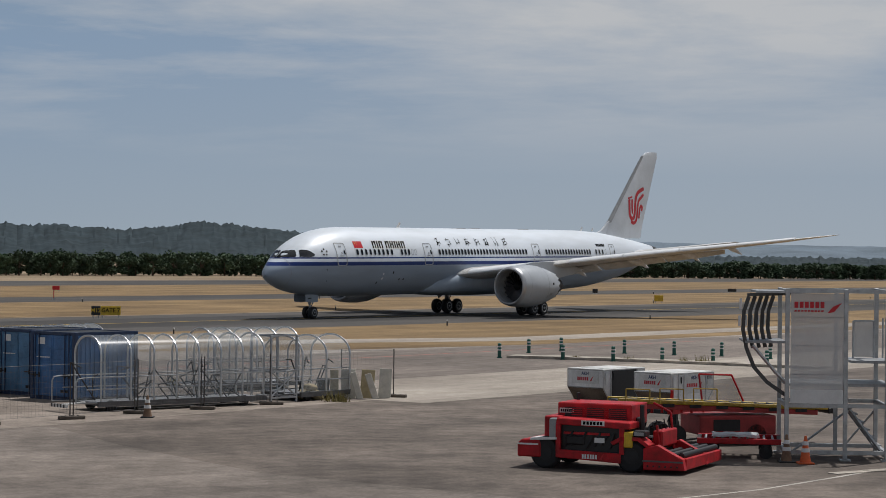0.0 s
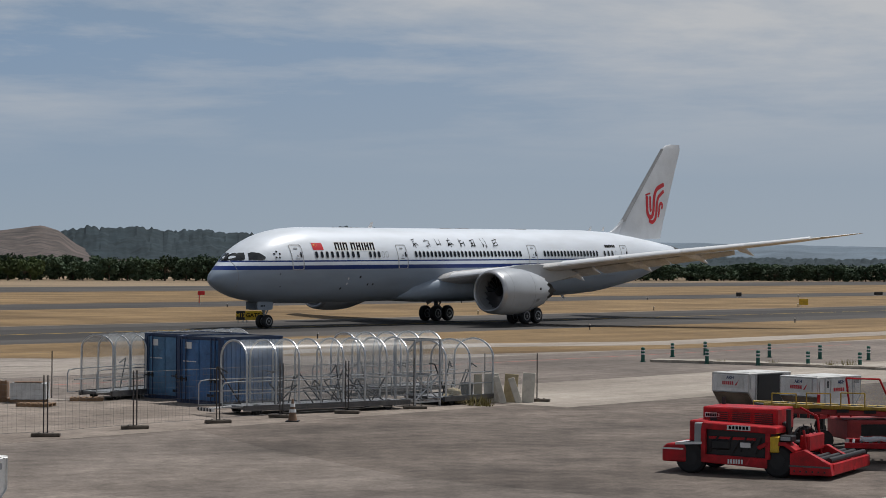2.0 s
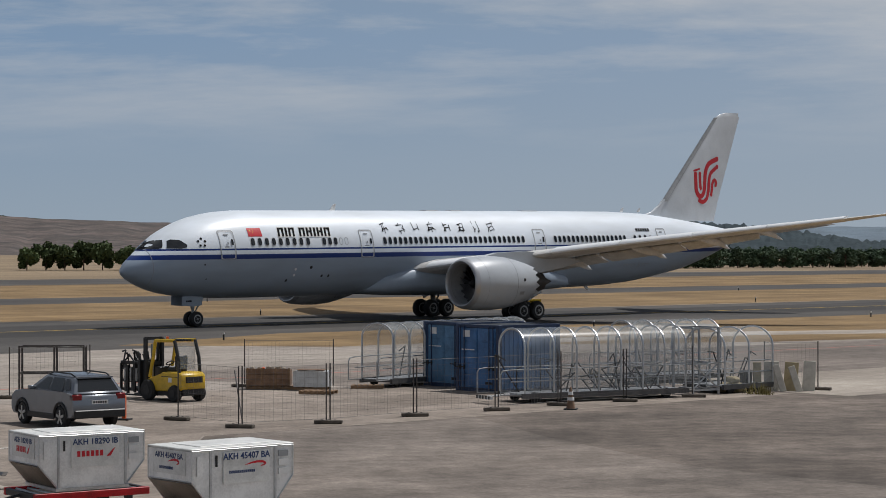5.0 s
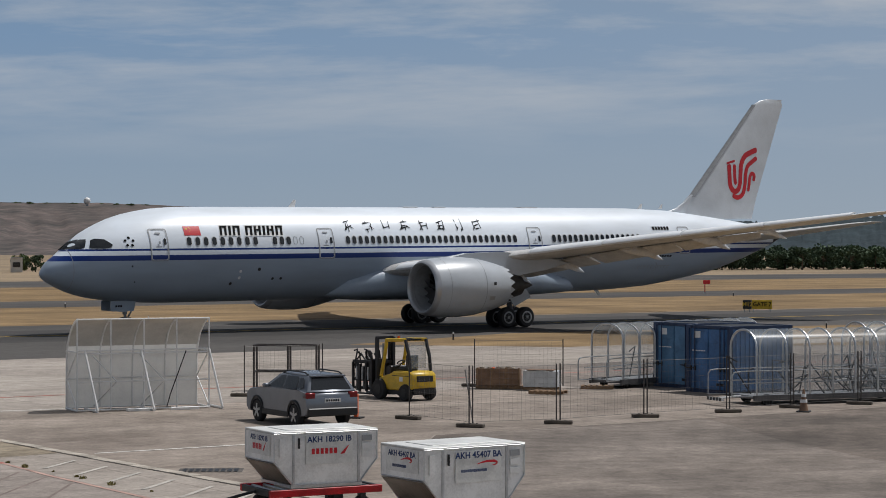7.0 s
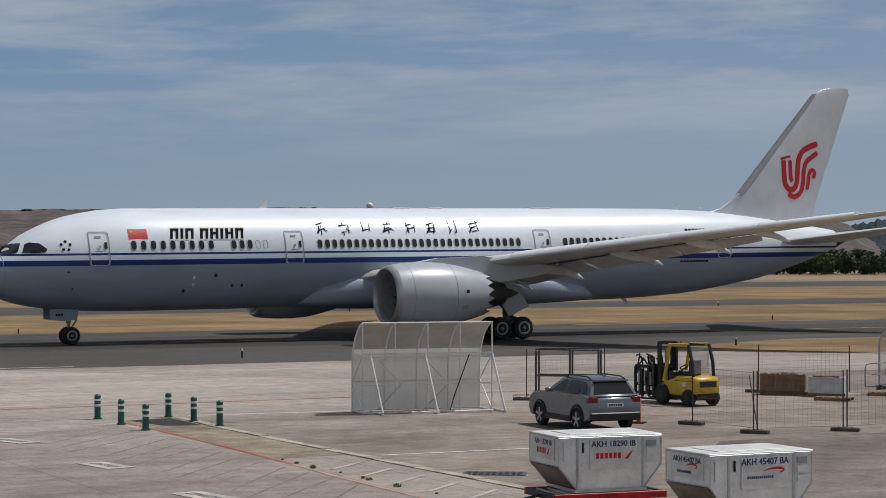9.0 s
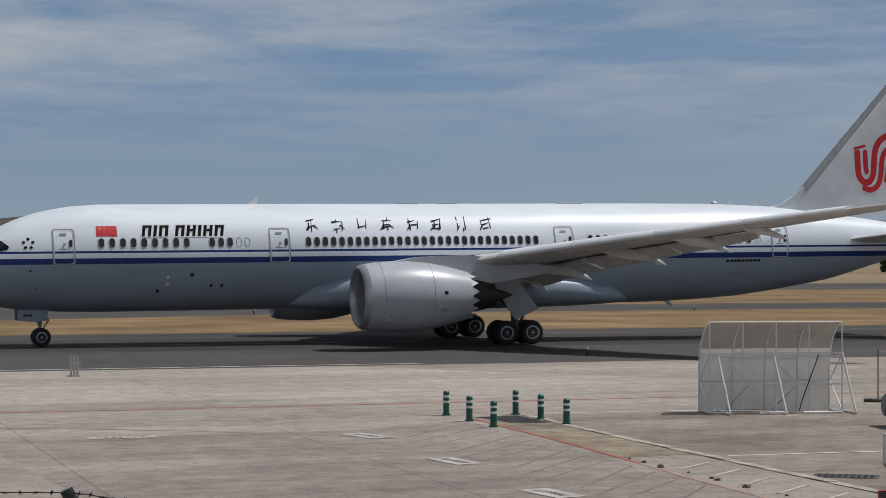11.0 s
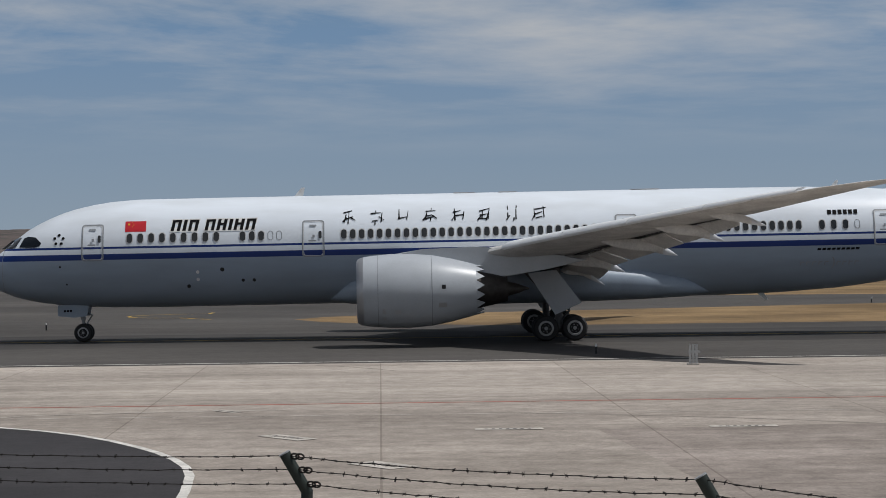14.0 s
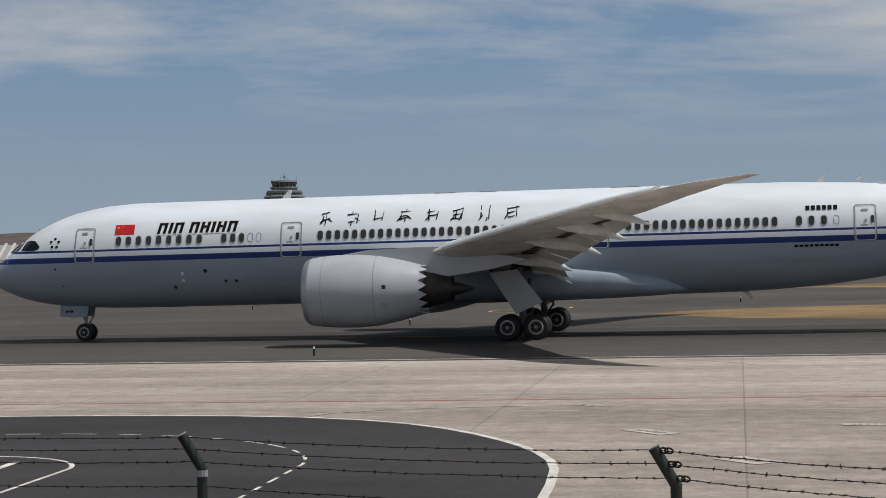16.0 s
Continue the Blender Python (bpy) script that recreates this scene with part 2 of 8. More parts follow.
M_BLUE = mat("blue container paint", (0.042, 0.140, 0.330), 0.45, vary=0.5, scale=1.4, bump=0.05)
M_ORANGE = mat("orange plastic", (0.70, 0.12, 0.025), 0.5, vary=0.2, scale=5)
M_GREEN = mat("green plastic", (0.008, 0.095, 0.070), 0.45, vary=0.25, scale=5)
M_CONCRETE = mat("cast concrete", (0.40, 0.375, 0.34), 0.9, vary=0.4, scale=2.5, bump=0.3)
M_WOOD = mat("weathered wood", (0.24, 0.15, 0.085), 0.8, vary=0.45, scale=6, bump=0.3)
M_CRATE = mat("crate board", (0.22, 0.135, 0.085), 0.8, vary=0.5, scale=3, bump=0.2)
M_PLASTICWRAP = mat("white wrap", (0.55, 0.57, 0.58), 0.35, vary=0.3, scale=3, bump=0.4, bump_scale=12)
M_ULD = mat("container aluminium sheet", (0.74, 0.74, 0.73), 0.42, 0.15, vary=0.30, scale=1.6, bump=0.08, bump_scale=5)
M_ULDLOW = mat("dark container slope sheet", (0.20, 0.165, 0.13), 0.6, 0.2, vary=0.6, scale=1.8, bump=0.2, bump_scale=6)
M_ULDTOP = mat("container roof", (0.66, 0.66, 0.64), 0.5, 0.1, vary=0.25, scale=2)
M_FABRIC = mat("canopy fabric", (0.80, 0.79, 0.75), 0.7, vary=0.16, scale=1.5)
# thin sheet: daylight comes through it
f_n, f_l = M_FABRIC.node_tree.nodes, M_FABRIC.node_tree.links
f_t, f_m = f_n.new("ShaderNodeBsdfTranslucent"), f_n.new("ShaderNodeMixShader")
f_t.inputs[0].default_value, f_m.inputs[0].default_value = (0.80, 0.79, 0.76, 1), 0.28
f_l.new(f_n["Principled BSDF"].outputs[0], f_m.inputs[1])
f_l.new(f_t.outputs[0], f_m.inputs[2])
f_l.new(f_m.outputs[0], f_n["Material Output"].inputs[0])
M_CANOPY = mat("weathered clear canopy", (0.56, 0.54, 0.495), 0.6, vary=0.2, scale=1.5, alpha=0.90)
M_TIRE_GREY = mat("wheel rim", (0.34, 0.34, 0.345), 0.45, 0.3, vary=0.25, scale=6)
M_INK = mat("black lettering", (0.008, 0.008, 0.009), 0.8, vary=0.1, scale=5, spec=0.1)
M_REDINK = mat("red lettering", (0.52, 0.012, 0.022), 0.45, vary=0.1, scale=3)
M_LABEL = mat("white label", (0.70, 0.70, 0.69), 0.5, vary=0.12, scale=4)
M_POLY = mat("clear ribbed sheet", (0.44, 0.47, 0.48), 0.28, vary=0.5, scale=1.5, alpha=0.27)
M_CARPAINT = mat("grey metallic car paint", (0.215, 0.232, 0.262), 0.24, 0.6, vary=0.12, scale=2)
M_GLASS = mat("dark window glass", (0.012, 0.014, 0.016), 0.06, vary=0.1, scale=2, spec=0.8)
M_TAIL = mat("red lens", (0.17, 0.008, 0.010), 0.2, vary=0.1, scale=5)
M_LEAF = mat("pine foliage", (0.066, 0.100, 0.056), 0.75, vary=0.5, scale=0.8, island=0.3, spec=0.2)
M_LEAF2 = mat("broadleaf foliage", (0.075, 0.105, 0.040), 0.75, vary=0.5, scale=0.8, island=0.3, spec=0.2)
M_BARK = mat("bark", (0.11, 0.08, 0.055), 0.9, vary=0.4, scale=3)
M_STONE = mat("rubble stone", (0.36, 0.31, 0.25), 0.9, vary=0.4, scale=3, bump=0.4)


# ---- building helpers ----
def box(bm, x0, x1, y0, y1, z0, z1, m=None):
    """A box between two corners, carried by the matrix m."""
    vs = [bm.verts.new(Vector((x, y, z))) for x in (x0, x1) for y in (y0, y1) for z in (z0, z1)]
    for f in ((0, 1, 3, 2), (4, 6, 7, 5), (0, 4, 5, 1), (2, 3, 7, 6), (0, 2, 6, 4), (1, 5, 7, 3)):
        bm.faces.new([vs[i] for i in f])
    if m is not None:
        bmesh.ops.transform(bm, matrix=m, verts=vs)
    return vs


def rod(bm, a, b, r, n=8, r2=None):
    """A round bar from a to b."""
    a, b = Vector(a), Vector(b)
    q = (b - a).to_track_quat("Z", "Y")
    r2 = r if r2 is None else r2
    lo = [bm.verts.new(a + q @ Vector((r * math.cos(6.2832 * i / n), r * math.sin(6.2832 * i / n), 0))) for i in range(n)]
    hi = [bm.verts.new(b + q @ Vector((r2 * math.cos(6.2832 * i / n), r2 * math.sin(6.2832 * i / n), 0))) for i in range(n)]
    for i in range(n):
        bm.faces.new((lo[i], lo[(i + 1) % n], hi[(i + 1) % n], hi[i]))
    bm.faces.new(lo[::-1])
    bm.faces.new(hi)


def pipe(bm, pts, r, n=6):
    for a, b in zip(pts, pts[1:]):
        rod(bm, a, b, r, n)


def turned(bm, profile, m=None, n=24, close=False):
    """A body turned about the X axis: profile of (x, radius)."""
    rings = []
    for x, r in profile:
        rings.append([bm.verts.new(Vector((x, r * math.cos(6.28319 * i / n), r * math.sin(6.28319 * i / n)))) for i in range(n)])
    for a, b in zip(rings, rings[1:]):
        for i in range(n):
            bm.faces.new((a[i], a[(i + 1) % n], b[(i + 1) % n], b[i]))
    if close:
        bm.faces.new(rings[0])
        bm.faces.new(rings[-1][::-1])
    if m is not None:
        bmesh.ops.transform(bm, matrix=m, verts=[v for r in rings for v in r])


def prism(bm, outline, y0, y1, m=None):
    """An outline of (x, z) drawn out from y0 to y1."""
    a = [bm.verts.new(Vector((x, y0, z))) for x, z in outline]
    b = [bm.verts.new(Vector((x, y1, z))) for x, z in outline]
    k = len(a)
    bm.faces.new(a)
    bm.faces.new(b[::-1])
    for i in range(k):
        bm.faces.new((a[i], b[i], b[(i + 1) % k], a[(i + 1) % k]))
    if m is not None:
        bmesh.ops.transform(bm, matrix=m, verts=a + b)


def meshed(name, bm, material, smooth=False, bevel=0.0):
    if bevel:
        bmesh.ops.bevel(bm, geom=[e for e in bm.edges], offset=bevel, segments=1, affect="EDGES", clamp_overlap=True)
    bmesh.ops.recalc_face_normals(bm, faces=bm.faces)
    me = bpy.data.meshes.new(name)
    bm.to_mesh(me)
    bm.free()
    me.materials.append(material)
    if smooth:
        for p in me.polygons:
            p.use_smooth = True
        me.set_sharp_from_angle(angle=radians(38))
    return me


def part(name, bm, material, parent, label="", smooth=False, bevel=0.0, at=None):
    """One mesh object under a thing or under a part."""
    me = bm if isinstance(bm, bpy.types.Mesh) else meshed(name, bm, material, smooth, bevel)
    ob = new(name, me)
    ob.parent = parent
    if at is not None:
        ob.matrix_basis = at
    if label:
        ob["label"] = label
    return ob


def thing(name, label, category, m=None, group=""):
    ob = new(name)
    ob.empty_display_size = 0.2
    if m is not None:
        ob.matrix_basis = m
    return tagged(ob, label, category, group)


def B():
    return bmesh.new()


def boxed(*args):
    bm = B()
    box(bm, *args)
    return bm


# the taxiway's axes: p runs along it (towards the airliner's tail), q across it towards the terrace
TAXI_TURN = 53.0
AX, AY = math.cos(radians(TAXI_TURN)), math.sin(radians(TAXI_TURN))


def pq(p, q, z=0.0):
    return Vector((p * AX + q * AY, p * AY - q * AX, z))


# ---- the ground ----
def sheet(name, pts, material, z, kind="structure", label="", category=""):
    """A flat sheet with a closed outline of (p, q)."""
    bm = B()
    f = bm.faces.new([bm.verts.new(pq(p, q, z)) for p, q in pts])
    f.normal_update()
    if f.normal.z < 0:
        f.normal_flip()
    bmesh.ops.triangulate(bm, faces=bm.faces[:])
    me = bpy.data.meshes.new(name)
    bm.to_mesh(me)
    bm.free()
    me.materials.append(material)
    return tagged(new(name, me), label, category, "", kind)


def strip(p0, p1, q0, q1):
    return [(p0, q0), (p1, q0), (p1, q1), (p0, q1)]


sheet("ground", strip(-5000, 5000, -5000, 3000), M_FIELD, -0.02, label="dry yellow airfield ground reaching the hills", category="ground")
sheet("pavement_apron", strip(-400, 600, -92.3, 60), M_CONC, 0.0, label="stained beige concrete apron", category="pavement")
sheet("road_taxiway", strip(-900, 1500, -130, -92.3), M_ASPH, 0.0, label="grey asphalt taxiway with dark wheel tracks", category="road")
sheet("ground_verge", [(-6, -147), (-4, -151.5), (0, -155), (15, -160), (50, -172), (1500, -172), (1500, -131), (10, -132), (0, -137), (-4, -142)], M_DRY, -0.004, label="strip of dry yellow grass between taxiways", category="ground")
sheet("road_far_taxiway", strip(-900, 1500, -193, -172), M_ASPH, 0.0, label="second grey taxiway", category="road")
sheet("ground_far_verge", [(5, -215), (30, -200), (70, -193), (1500, -193), (1500, -262), (40, -262)], M_DRY, -0.004, label="wide strip of dry grass", category="ground")
sheet("road_runway", strip(-900, 1500, -310, -262), M_ASPH, 0.0, label="far grey runway", category="road")
sheet("pavement_link", strip(-900, 80, -262, -130), M_ASPH, -0.010, label="paved link between the taxiways", category="pavement")
# the dry wedge beside the apron, with a pale service path through it
sheet("ground_wedge", [(62, -96), (78, -103), (110, -101), (1500, -100), (1500, -72), (106, -72.5), (92, -75.5), (70, -87)], M_DRY, 0.006, label="wedge of dry grass beside the taxiway", category="ground")
sheet("pavement_path", [(70, -87), (100, -86.5), (114, -80.5), (1500, -80.5), (1500, -76), (110, -76.2), (98, -82), (72, -83.5)], M_CONC2, 0.010, label="pale concrete service path", category="pavement")
sheet("pavement_worn", [(34, -48.2), (300, -48.2), (300, 60), (24.4, 60), (24.6, -30), (26.5, -37), (29.5, -43)], M_DARKCONC, 0.006, label="dark worn asphalt apron with tyre smears", category="pavement")
sheet("pavement_older", [(46, -74.5), (100, -73.2), (140, -71), (400, -71), (400, -48), (60, -48), (52, -56)], M_CONC3, 0.003, label="older brown concrete with stains", category="pavement")
sheet("pavement_paler", [(35, -48.0), (44, -48.0), (41, -42), (38, -34), (37, 60), (24.6, 60), (24.8, -30), (26.7, -37), (29.7, -43)], M_WORN2, 0.010, label="paler scuffed asphalt of the worn apron", category="pavement")
sheet("pavement_strip", [(-300, -92.2), (26, -92.2), (40, -75), (22, -70), (-300, -69.6)], M_CONC6, 0.0025, label="paler concrete strip along the taxiway", category="pavement")
sheet("pavement_stained", [(23.7, -63.0), (34, -62.2), (48, -63.5), (54, -56), (60, -48.3), (34, -48.3), (29.5, -43), (26.5, -37), (24.6, -30), (23.5, -40)], M_CONC4, 0.004, label="brown stained concrete beside the worn apron", category="pavement")
sheet("pavement_bays", [(6, -58.5), (17, -59.5), (21.2, -61.5), (21.0, -47.9), (20.4, -30), (8, -30)], M_CONC5, 0.0025, label="greyer scuffed concrete with parking bays", category="pavement")
sheet("pavement_pale", [(60, -56), (200, -56), (200, -46), (60, -46)], M_CONC2, 0.010, label="pale band of newer concrete", category="pavement")


def arc(cp, cq, r, a0, a1, n=14):
    return [(cp + r * math.cos(radians(a0 + (a1 - a0) * i / n)), cq + r * math.sin(radians(a0 + (a1 - a0) * i / n))) for i in range(n + 1)]


# the dark service road that bends round on the apron
ROAD_EDGE = [(-4.05, 20), (-4.08, -42), (-4.15, -45), (-4.32, -48), (-4.58, -49.9), (-5.0, -51.6), (-5.6, -53.4), (-6.3, -55), (-7.2, -56.8), (-8.3, -58.6), (-9.6, -60.2), (-11.2, -61.6), (-13.2, -62.7), (-15.6, -63.4), (-19, -63.9), (-90, -64.4)]
sheet("road_service", ROAD_EDGE + [(-90, 20)], M_ASPH2, 0.012, label="dark asphalt service road bending on the apron", category="road")


def ribbon(name, line, width, material, z, label, dash=0.0, gap=0.0):
    """A painted line along (p, q) points; dash and gap in metres."""
    bm = B()
    pts = [pq(p, q) for p, q in line]
    side = []
    for i, a in enumerate(pts):
        d = (pts[min(i + 1, len(pts) - 1)] - pts[max(i - 1, 0)]).normalized()
        side.append(Vector((-d.y, d.x, 0)) * width / 2)

    def quad(a, b, sa, sb):
        f = bm.faces.new([bm.verts.new(v + Vector((0, 0, z))) for v in (a - sa, b - sb, b + sb, a + sa)])
        f.normal_update()
        if f.normal.z < 0:
            f.normal_flip()

    if not dash:
        for i in range(len(pts) - 1):
            quad(pts[i], pts[i + 1], side[i], side[i + 1])
    else:
        run = 0.0
        for i in range(len(pts) - 1):
            length = (pts[i + 1] - pts[i]).length
            steps = max(1, int(length / 0.25))
            for k in range(steps):
                if (run + length * (k + 0.5) / steps) % (dash + gap) < dash:
                    a, b = pts[i].lerp(pts[i + 1], k / steps), pts[i].lerp(pts[i + 1], (k + 1) / steps)
                    quad(a, b, side[i], side[i + 1])
            run += length
    me = bpy.data.meshes.new(name)
    bm.to_mesh(me)
    bm.free()
    me.materials.append(material)
    return tagged(new(name, me), label, "road marking", "", "structure")


ribbon("trim_road_edge", ROAD_EDGE, 0.22, M_WHITE_LINE, 0.018, "white edge line of the service road")
ribbon("trim_lane_dashes", [(-10.1, 20)] + arc(-19.5, -48.6, 9.1, 0, -90, 20)[1:] + [(-90, -58.2)], 0.09, M_WHITE_LINE, 0.018, "dashed white lane line", 0.9, 0.7)
ribbon("trim_island_edge", [(-15.9, 20)] + arc(-19.3, -48.2, 3.4, 0, -90, 14)[1:] + [(-60, -51.6)], 0.12, M_WHITE_LINE, 0.018, "white outline of a painted island")
for k in range(5):
    ribbon("trim_island_hatch", [(-17.2 - k * 2.2, -36), (-17.8 - k * 2.2, -50.2)], 0.22, M_WHITE_LINE, 0.018, "white hatching of a painted island")
ribbon("trim_road_branch", [(-13.2, -62.9), (-12.6, -64.2), (-10.8, -65.6), (-7.5, -66.3), (-3.0, -66.6)], 0.10, M_FADED_LINE, 0.018, "faint worn line leaving the service road")
ribbon("trim_apron_edge", [(36, -25.6), (38.5, -24.3), (40.4, -23.7), (43, -23.25), (46.7, -23.2), (60, -23.1)], 0.11, M_FADED_LINE, 0.012, "worn white line bending on the worn apron")
ribbon("trim_red_line", [(-300, -69.2), (26, -69.0), (120, -69.0)], 0.22, M_RED_LINE, 0.006, "thin red apron boundary line")
ribbon("trim_white_line", [(24.3, -63.7), (30.0, -63.0)], 0.14, M_WHITE_LINE, 0.006, "worn white apron line")
ribbon("trim_white_line", [(-20, -64.8), (21.6, -63.9)], 0.11, M_FADED_LINE, 0.006, "faint worn white apron line")
ribbon("trim_taxi_edge", [(-300, -93.4), (30, -93.4)], 0.25, M_WHITE_LINE, 0.006, "pale joint along the taxiway edge")
ribbon("trim_apron_line", [(23.9, -48.9), (30.5, -48.7)], 0.14, M_WHITE_LINE, 0.012, "worn white line on the apron")
ribbon("trim_taxi_centre", [(-900, -116.2), (1500, -116.0)], 0.3, M_YEL_LINE, 0.006, "yellow taxiway centre line")
ribbon("trim_link_yellow", [(-13, -164)] + arc(-14.5, -157, 4.2, 290, 90, 12) + [(-12, -149)], 0.25, M_YEL_LINE, 0.006, "yellow turning line on the far pavement")

# the narrow island that runs from the bollards towards the terrace
sheet("pavement_island", [(21.5, -62.4), (23.6, -63.4), (23.4, -54), (23.4, -49.6), (21.15, -49.3), (21.4, -54)], M_SANDY, 0.005, label="sandy yellowed concrete island", category="pavement")
sheet("pavement_patch", [(21.9, -62.6), (23.4, -62.9), (23.3, -59.9), (22.2, -60.3)], M_ASPH2, 0.009, label="dark asphalt patch between bollards", category="pavement")
ribbon("trim_island_red", [(21.62, -62), (21.5, -58.55), (21.35, -53.64), (21.02, -47.9)], 0.15, M_RED_LINE, 0.010, "worn red line along the island")
ribbon("trim_island_pink", [(21.02, -47.9), (20.76, -44.6), (20.5, -36), (20.4, -30)], 0.12, M_PINK_LINE, 0.010, "faded pink line along the island")
for k in range(9):
    ribbon("trim_island_stroke", [(21.35 - 0.04 * k, -46.3 + k * 1.75), (22.75, -47.6 + k * 1.72)], 0.12, M_FADED_LINE, 0.010, "worn white diagonal stroke on the island")

# darker wheel tracks on the taxiway, and tyre marks on the apron
sheet("road_wheel_track", strip(-900, 1500, -124, -108.5), ground_mat("rubbered asphalt", (0.072, 0.067, 0.063), (0.05, 0.047, 0.045), 0.06, (0.02, 1.5, 1)), 0.003, label="darker rubber-stained middle of the taxiway", category="road")
M_SKID = mat("tyre mark", (0.20, 0.172, 0.15), 0.9, vary=0.35, scale=0.8)
M_BAY = mat("worn brown bay line", (0.19, 0.145, 0.125), 0.9, vary=0.5, scale=1.0)
rs = random.Random(3)
for k in range(26):
    cp, cq, rr, a0 = rs.uniform(-55, 15), rs.uniform(-90, -30), rs.uniform(12, 60), rs.uniform(0, 360)
    line = [(p, q) for p, q in arc(cp, cq, rr, a0, a0 + rs.uniform(15, 45), 12)]
    if all(-91 < q < -45 and -3 < p < 21 or -91 < q < -66 and -60 < p < 60 for p, q in line):
        ribbon("trim_tyre_mark", line, 0.16, M_SKID, 0.004, "faint dark tyre mark on the apron")
for k in range(13):
    ribbon("trim_bay_line", [(17.6 - 0.25 * (k % 3), -56.4 + k * 1.45), (20.9 - 0.03 * k, -60.5 + k * 1.45)], 0.075, M_BAY, 0.004, "dark diagonal bay line on the apron")


# ---- hills ----
def hill(name, d, profile, a0, a1, material, label, rough_h=0.06, step=0.12, depth=900, crest=0.0):
    """A long ridge round the airfield: heights (degrees to the left, height in metres at distance d)."""
    bm = B()
    rows = 14
    cols = int((a1 - a0) / step)
    grid = []
    for i in range(cols + 1):
        az = a0 + (a1 - a0) * i / cols
        top = float(np.interp(az, [k for k, _ in profile], [h for _, h in profile]))
        top *= 1 + rough_h * (noise.fractal((az * 1.1, 3.0, d * 0.01), 1.0, 2.0, 5))
        col = []
        for j in range(rows + 1):
            s = j / rows
            dist = d - depth * (1 - s)
            e = s ** 1.6
            gully = noise.fractal((az * 0.9 + s * 0.4, s * 2.2, d * 0.02), 0.9, 2.1, 6)
            h = crest * s * noise.noise((az * 7.0, s * 9, 1.0)) + 0.6 * crest * s * noise.noise((az * 17.0, s * 15, 4.0)) + top * e + top * 0.22 * gully * s * (1 - s) * 2.4
            col.append(bm.verts.new(Vector((-math.sin(radians(az)) * dist, math.cos(radians(az)) * dist, max(-1, h)))))
        col.append(bm.verts.new(Vector((-math.sin(radians(az)) * (d + 400), math.cos(radians(az)) * (d + 400), -1))))
        grid.append(col)
    for a, b in zip(grid, grid[1:]):
        for j in range(rows + 1):
            bm.faces.new((a[j], b[j], b[j + 1], a[j + 1]))
    me = meshed(name, bm, material, True)
    return tagged(new(name, me), label, "hill", "", "structure")


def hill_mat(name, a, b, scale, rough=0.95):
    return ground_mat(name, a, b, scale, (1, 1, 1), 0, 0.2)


# blue distance haze is mixed into the wooded and far hills' colours
M_HILL_G = hill_mat("haze-tinted wooded hill", (0.036, 0.058, 0.070), (0.010, 0.022, 0.028), 0.022)
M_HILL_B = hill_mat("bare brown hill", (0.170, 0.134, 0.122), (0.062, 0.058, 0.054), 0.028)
M_HILL_F = hill_mat("haze-tinted far hill", (0.17, 0.22, 0.27), (0.14, 0.185, 0.23), 0.004)
PX = 3706.0
GREEN_HILL = [(-14, 8), (-6, 9), (0, 14), (2, 34), (3.8, 44), (5.2, 52), (5.9, 60), (6.8, 58), (7.6, 50), (8.9, 47), (12, 55), (13.6, 56), (14.6, 46), (16, 20), (20, 10), (30, 8)]
BROWN_HILL = [(10, 3), (13.2, 6), (13.8, 26), (14.3, 50), (14.7, 58), (15.5, 52), (17, 42), (18, 44), (19.4, 47), (22, 52), (23.4, 58), (24.4, 74), (25.4, 77), (27, 80), (29.6, 81), (35, 77), (42, 73), (46, 60), (52, 38), (60, 33), (80, 31), (95, 30)]
FAR_HILL = [(-16, 26), (-12, 28), (-8, 30), (-4, 34), (0, 38), (10, 40), (20, 40), (60, 30), (95, 25)]
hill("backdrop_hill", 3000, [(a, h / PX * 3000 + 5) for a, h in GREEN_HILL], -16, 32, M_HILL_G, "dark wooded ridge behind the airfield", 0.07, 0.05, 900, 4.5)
hill("backdrop_hill", 2600, [(a, h / PX * 2600 + 5) for a, h in BROWN_HILL], 9, 96, M_HILL_B, "bare brown eroded hills behind the airfield", 0.03)
hill("backdrop_hill", 4300, [(a, h / PX * 4300 + 5) for a, h in FAR_HILL], -18, 96, M_HILL_F, "far hills on the horizon, paled by painted haze", 0.04)


# ---- the airliner: x runs aft from the nose, -y is the side towards the terrace, z up ----
TILT = 0.0093  # it stands slightly nose-down
TOP = [(0.35, 3.74), (0.6, 4.12), (0.85, 4.44), (1.69, 5.04), (2.5, 5.72), (3.25, 6.26), (4.0, 6.66), (4.94, 7.05), (6.08, 7.40), (7.6, 7.65), (9.2, 7.76), (14, 7.78), (40, 7.78), (46, 7.76), (50, 7.60), (53.6, 7.22), (57, 6.80), (60, 6.38), (61.6, 6.10)]
BOT = [(0.35, 3.70), (0.6, 3.40), (0.95, 3.17), (1.6, 2.83), (2.5, 2.47), (3.45, 2.24), (4.8, 2.03), (7.3, 1.86), (10, 1.82), (40, 1.84), (44, 1.90), (48, 2.15), (50.5, 2.48), (54.4, 3.10), (58, 4.10), (60.5, 4.95), (61.6, 5.45)]
WID = [(0.35, 0.03), (0.6, 0.52), (1.0, 0.93), (1.7, 1.42), (2.5, 1.85), (3.5, 2.24), (5, 2.60), (7, 2.82), (9.2, 2.885), (41, 2.885), (45, 2.80), (49, 2.50), (53, 2.00), (57, 1.35), (60, 0.75), (61.6, 0.36)]
MID = [(0.35, 3.72), (1.5, 3.85), (3, 4.2), (6, 4.62), (9.2, 4.80), (44, 4.80), (50, 5.0), (55, 5.3), (61.6, 5.78)]


